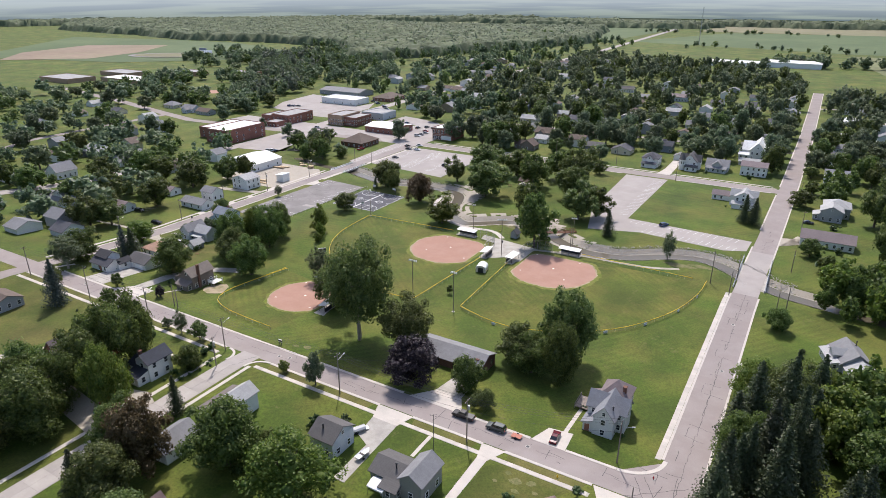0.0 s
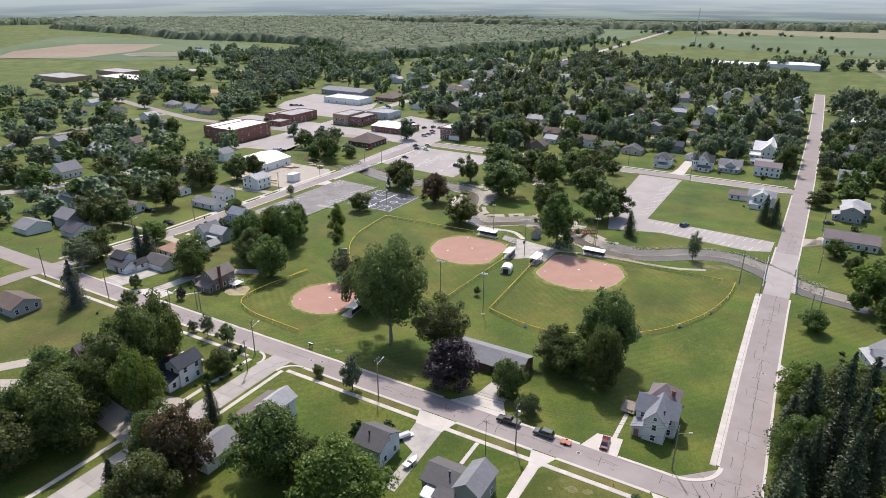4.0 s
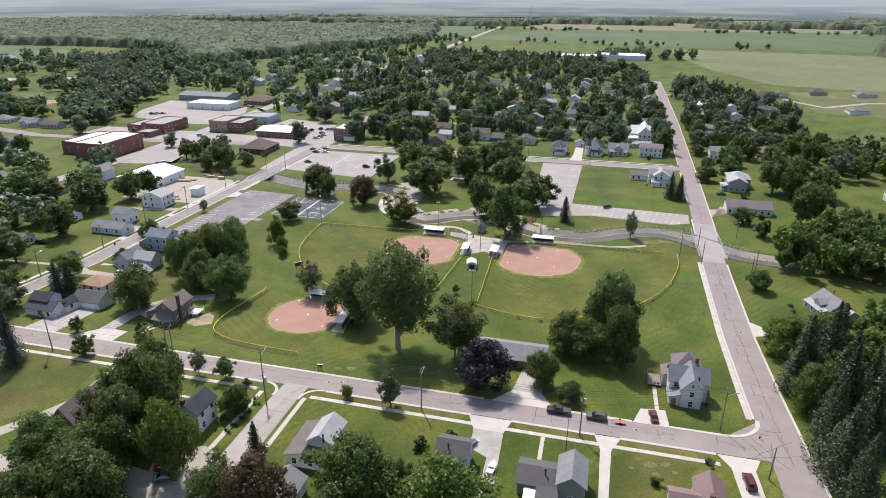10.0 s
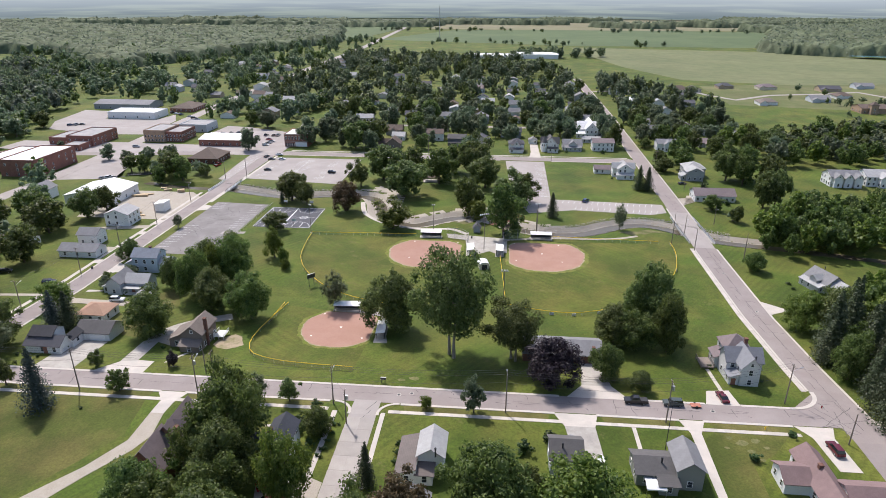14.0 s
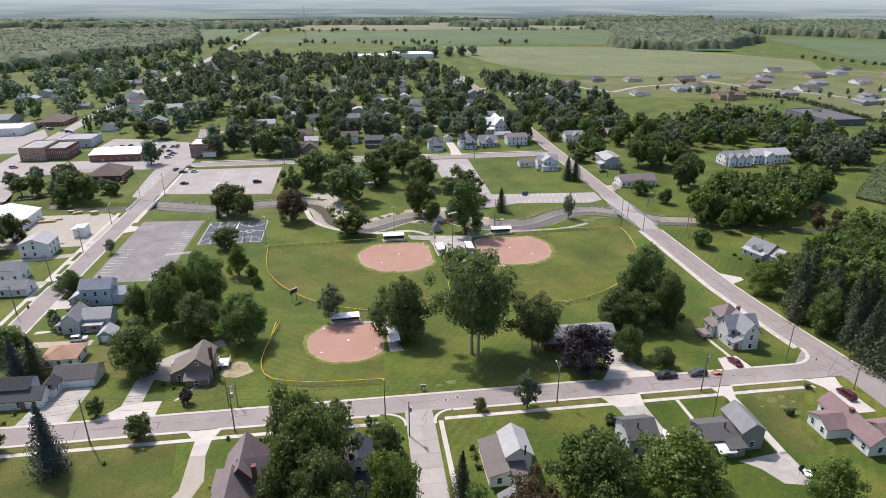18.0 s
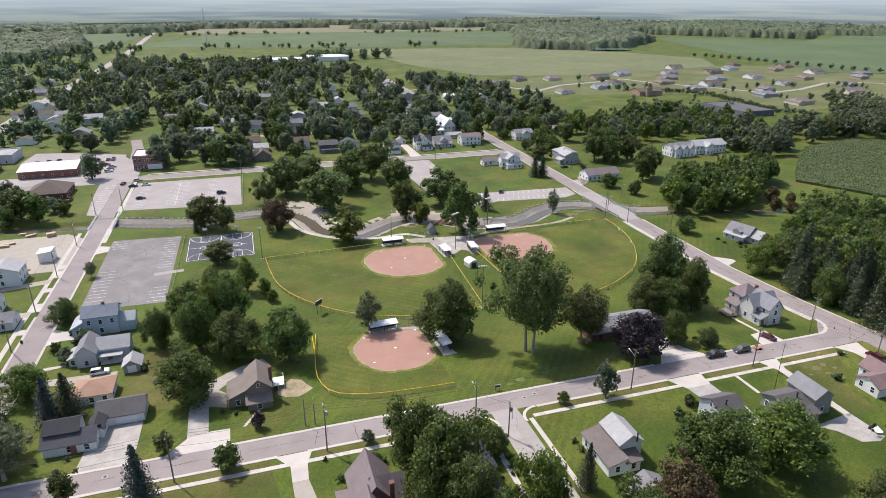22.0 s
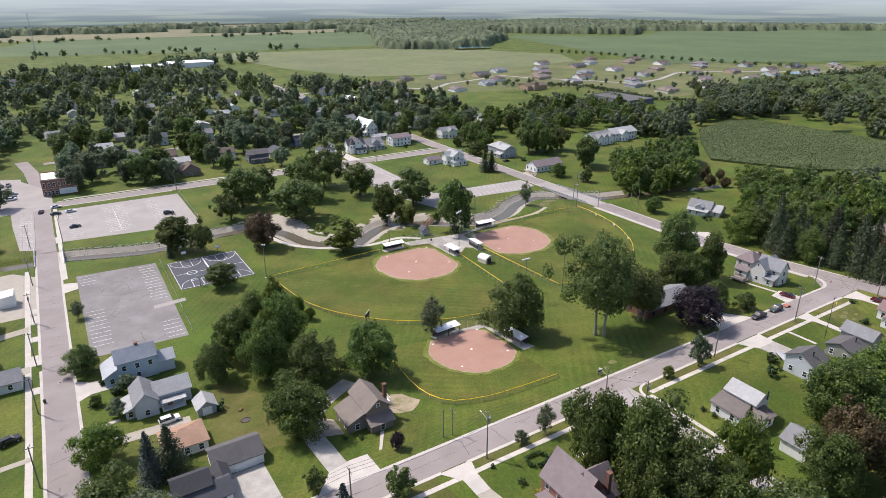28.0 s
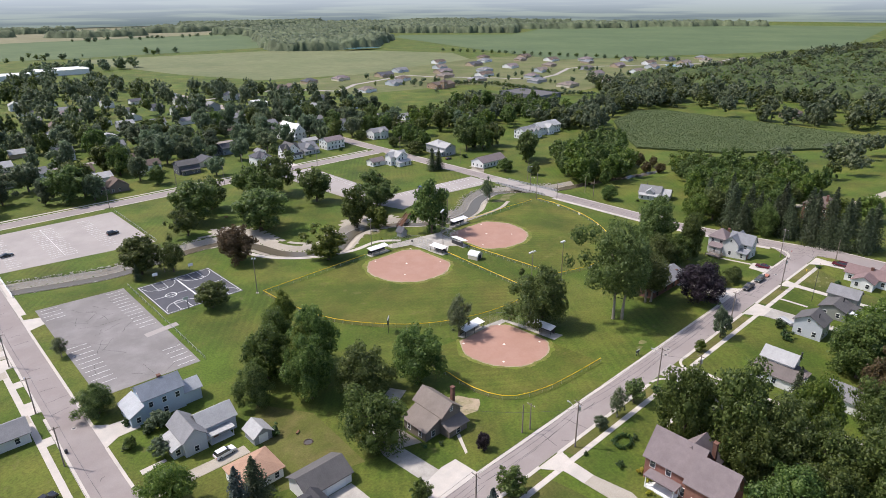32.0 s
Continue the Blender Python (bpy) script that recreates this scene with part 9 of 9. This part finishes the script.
for x, y, r, h in ((-92.6, -16.9, 2.0, 3.4), (-95.5, -8.0, 1.7, 2.4), (-160.1, 7.7, 0.8, 1.0), (-151.5, -14.1, 0.7, 0.7), (55.4, 75, 1.2, 1.0), (58, 74.6, 1.2, 1.0), (52.6, 81, 1.1, 1.0), (52.8, 85, 1.2, 1.1)):
    bush(x, y, r, h)

fp = thing("fire_pit", -165.0, 38.9, "round dark log fire pit with ashes on a lawn", "fire pit")
part("ash", Solid().prism(ellipse(0, 0, 0.9, 0.9, 16), 0.0, 0.05), TAR, fp, "grey ash bed")
for k in range(12):
    part("stone", Solid().box(-0.18, -0.12, 0, 0.18, 0.12, 0.2), BARK, fp, at=pose(math.cos(k * 0.5236), math.sin(k * 0.5236), 0, 0, 0, 90 + k * 30))
gb = thing("garden_bench", -164.9, 43.7, "small dark wooden bench on a lawn", "bench", rz=30)
part("seat", Solid().box(-0.6, -0.2, 0.4, 0.6, 0.2, 0.46), TIMBER, gb)
for sg in (-1, 1):
    part("leg", Solid().box(sg * 0.5 - 0.04, -0.18, 0, sg * 0.5 + 0.04, 0.18, 0.4), TIMBER, gb)

for nm, cx, cy, rx, ry, turn in (("pond", 690, 408, 20, 9, 30), ("pond", 567, 1010, 42, 14, -10)):
    setting(sheet(nm, ellipse(cx, cy, rx, ry, 28, turn), POND, 3.2 if cy > 900 else 0.35), "small blue-green pond in the fields", "water")

# ---------- school grounds west of the town ----------
setting(sheet("running_track", ellipse(-940, 632, 74, 42, 40, 28), LOT, 0.9), "grey running track round a sports field", "track")
setting(sheet("sports_field", ellipse(-940, 632, 64, 32, 40, 28), STUBBLE, 1.0), "dry grass sports field inside a track", "field")
setting(sheet("far_infield", ellipse(-536, 373, 15, 12, 28, 20), CLAY, 0.1), "reddish clay infield of a distant ball field", "infield")
st = thing("grandstand", -932, 684, "pale grandstand with a press box", "grandstand", rz=12)
for k in range(6):
    part("tier", Solid().box(-26 + k, k * 1.6, 0, 26 - k, k * 1.6 + 1.6, 0.8 + k * 0.8), WHITE_METAL, st)
part("press_box", Solid().box(-7, 9.8, 5.2, 7, 12.6, 8.4), SIDING["slate"], st, "grey press box")

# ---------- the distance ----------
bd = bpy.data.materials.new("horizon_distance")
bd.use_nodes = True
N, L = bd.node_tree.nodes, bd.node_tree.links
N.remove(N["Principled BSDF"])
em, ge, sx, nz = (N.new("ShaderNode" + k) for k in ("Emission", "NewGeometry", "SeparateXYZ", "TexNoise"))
L.new(ge.outputs["Position"], sx.inputs[0])
mp = N.new("ShaderNodeMapping")
mp.inputs["Scale"].default_value = (0.0022, 0.0022, 0.060)
L.new(ge.outputs["Position"], mp.inputs[0])
L.new(mp.outputs[0], nz.inputs["Vector"])
nz.inputs["Scale"].default_value, nz.inputs["Detail"].default_value = 1.0, 4.0
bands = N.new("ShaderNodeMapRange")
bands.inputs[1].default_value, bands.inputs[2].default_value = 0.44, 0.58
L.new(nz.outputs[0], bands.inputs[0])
# painted haze: colour fades to pale blue with height on the ring
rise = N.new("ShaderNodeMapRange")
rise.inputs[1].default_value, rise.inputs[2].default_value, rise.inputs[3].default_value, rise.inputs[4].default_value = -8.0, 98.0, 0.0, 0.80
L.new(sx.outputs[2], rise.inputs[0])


def blend(fac, a, b):
    m = N.new("ShaderNodeMix")
    m.data_type = "RGBA"
    L.new(fac, m.inputs[0])
    for k, c in ((6, a), (7, b)):
        if isinstance(c, tuple):
            m.inputs[k].default_value = (*c, 1)
        else:
            L.new(c, m.inputs[k])
    return m.outputs[2]


land = blend(bands.outputs[0], (0.110, 0.155, 0.165), (0.220, 0.275, 0.235))     # far woods and far fields, haze in both colours
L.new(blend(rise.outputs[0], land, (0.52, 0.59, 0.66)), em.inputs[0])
# the ring glows by itself instead of taking sun and sky light
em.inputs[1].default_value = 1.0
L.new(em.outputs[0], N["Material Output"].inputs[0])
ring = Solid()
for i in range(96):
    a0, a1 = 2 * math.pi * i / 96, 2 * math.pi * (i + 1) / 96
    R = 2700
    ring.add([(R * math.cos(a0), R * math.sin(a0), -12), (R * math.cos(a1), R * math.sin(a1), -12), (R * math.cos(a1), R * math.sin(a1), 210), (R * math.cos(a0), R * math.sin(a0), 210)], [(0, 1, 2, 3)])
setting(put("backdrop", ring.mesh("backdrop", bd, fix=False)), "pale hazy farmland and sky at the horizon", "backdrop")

# ---------- slabs of the pavements and of the side street ----------
rsl = random.Random(21)
slab_s = Solid().box(-0.735, -0.66, -0.03, 0.735, 0.66, 0.03).mesh("slab", SLAB)
slab_e = Solid().box(-0.65, -0.735, -0.03, 0.65, 0.735, 0.03).mesh("slab", SLAB)
for bed, a, b in BEDS:
    for k in range(int((b - a) / 1.5)):
        put("slab", slab_s, bed, at=pose(a + 0.75 + k * 1.5, -8.25, gz(-8.25) + 0.045 + rsl.uniform(-0.008, 0.008), rsl.uniform(-0.4, 0.4) + lean(-8.25), rsl.uniform(-0.4, 0.4), 0))
for k in range(70):
    y = 12.8 + k * 1.5
    put("slab", slab_e, pave_east, at=pose(e_x(y) - 5.62, y, gz(y) + 0.055 + rsl.uniform(-0.008, 0.008), lean(y) + rsl.uniform(-0.3, 0.3), rsl.uniform(-0.4, 0.4), 0))
slab_r = Solid().box(-1.60, -2.21, -0.04, 1.60, 2.21, 0.04).mesh("slab", ROADSLAB)
for k in range(14):
    for sx in (-1.63, 1.63):
        y = -13.4 - k * 4.5
        put("slab", slab_r, road_side, at=pose(-83.9 + sx - k * 0.03, y, gz(y) + 0.028 + rsl.uniform(-0.006, 0.006), lean(y) + rsl.uniform(-0.1, 0.1), rsl.uniform(-0.15, 0.15), 0.4))
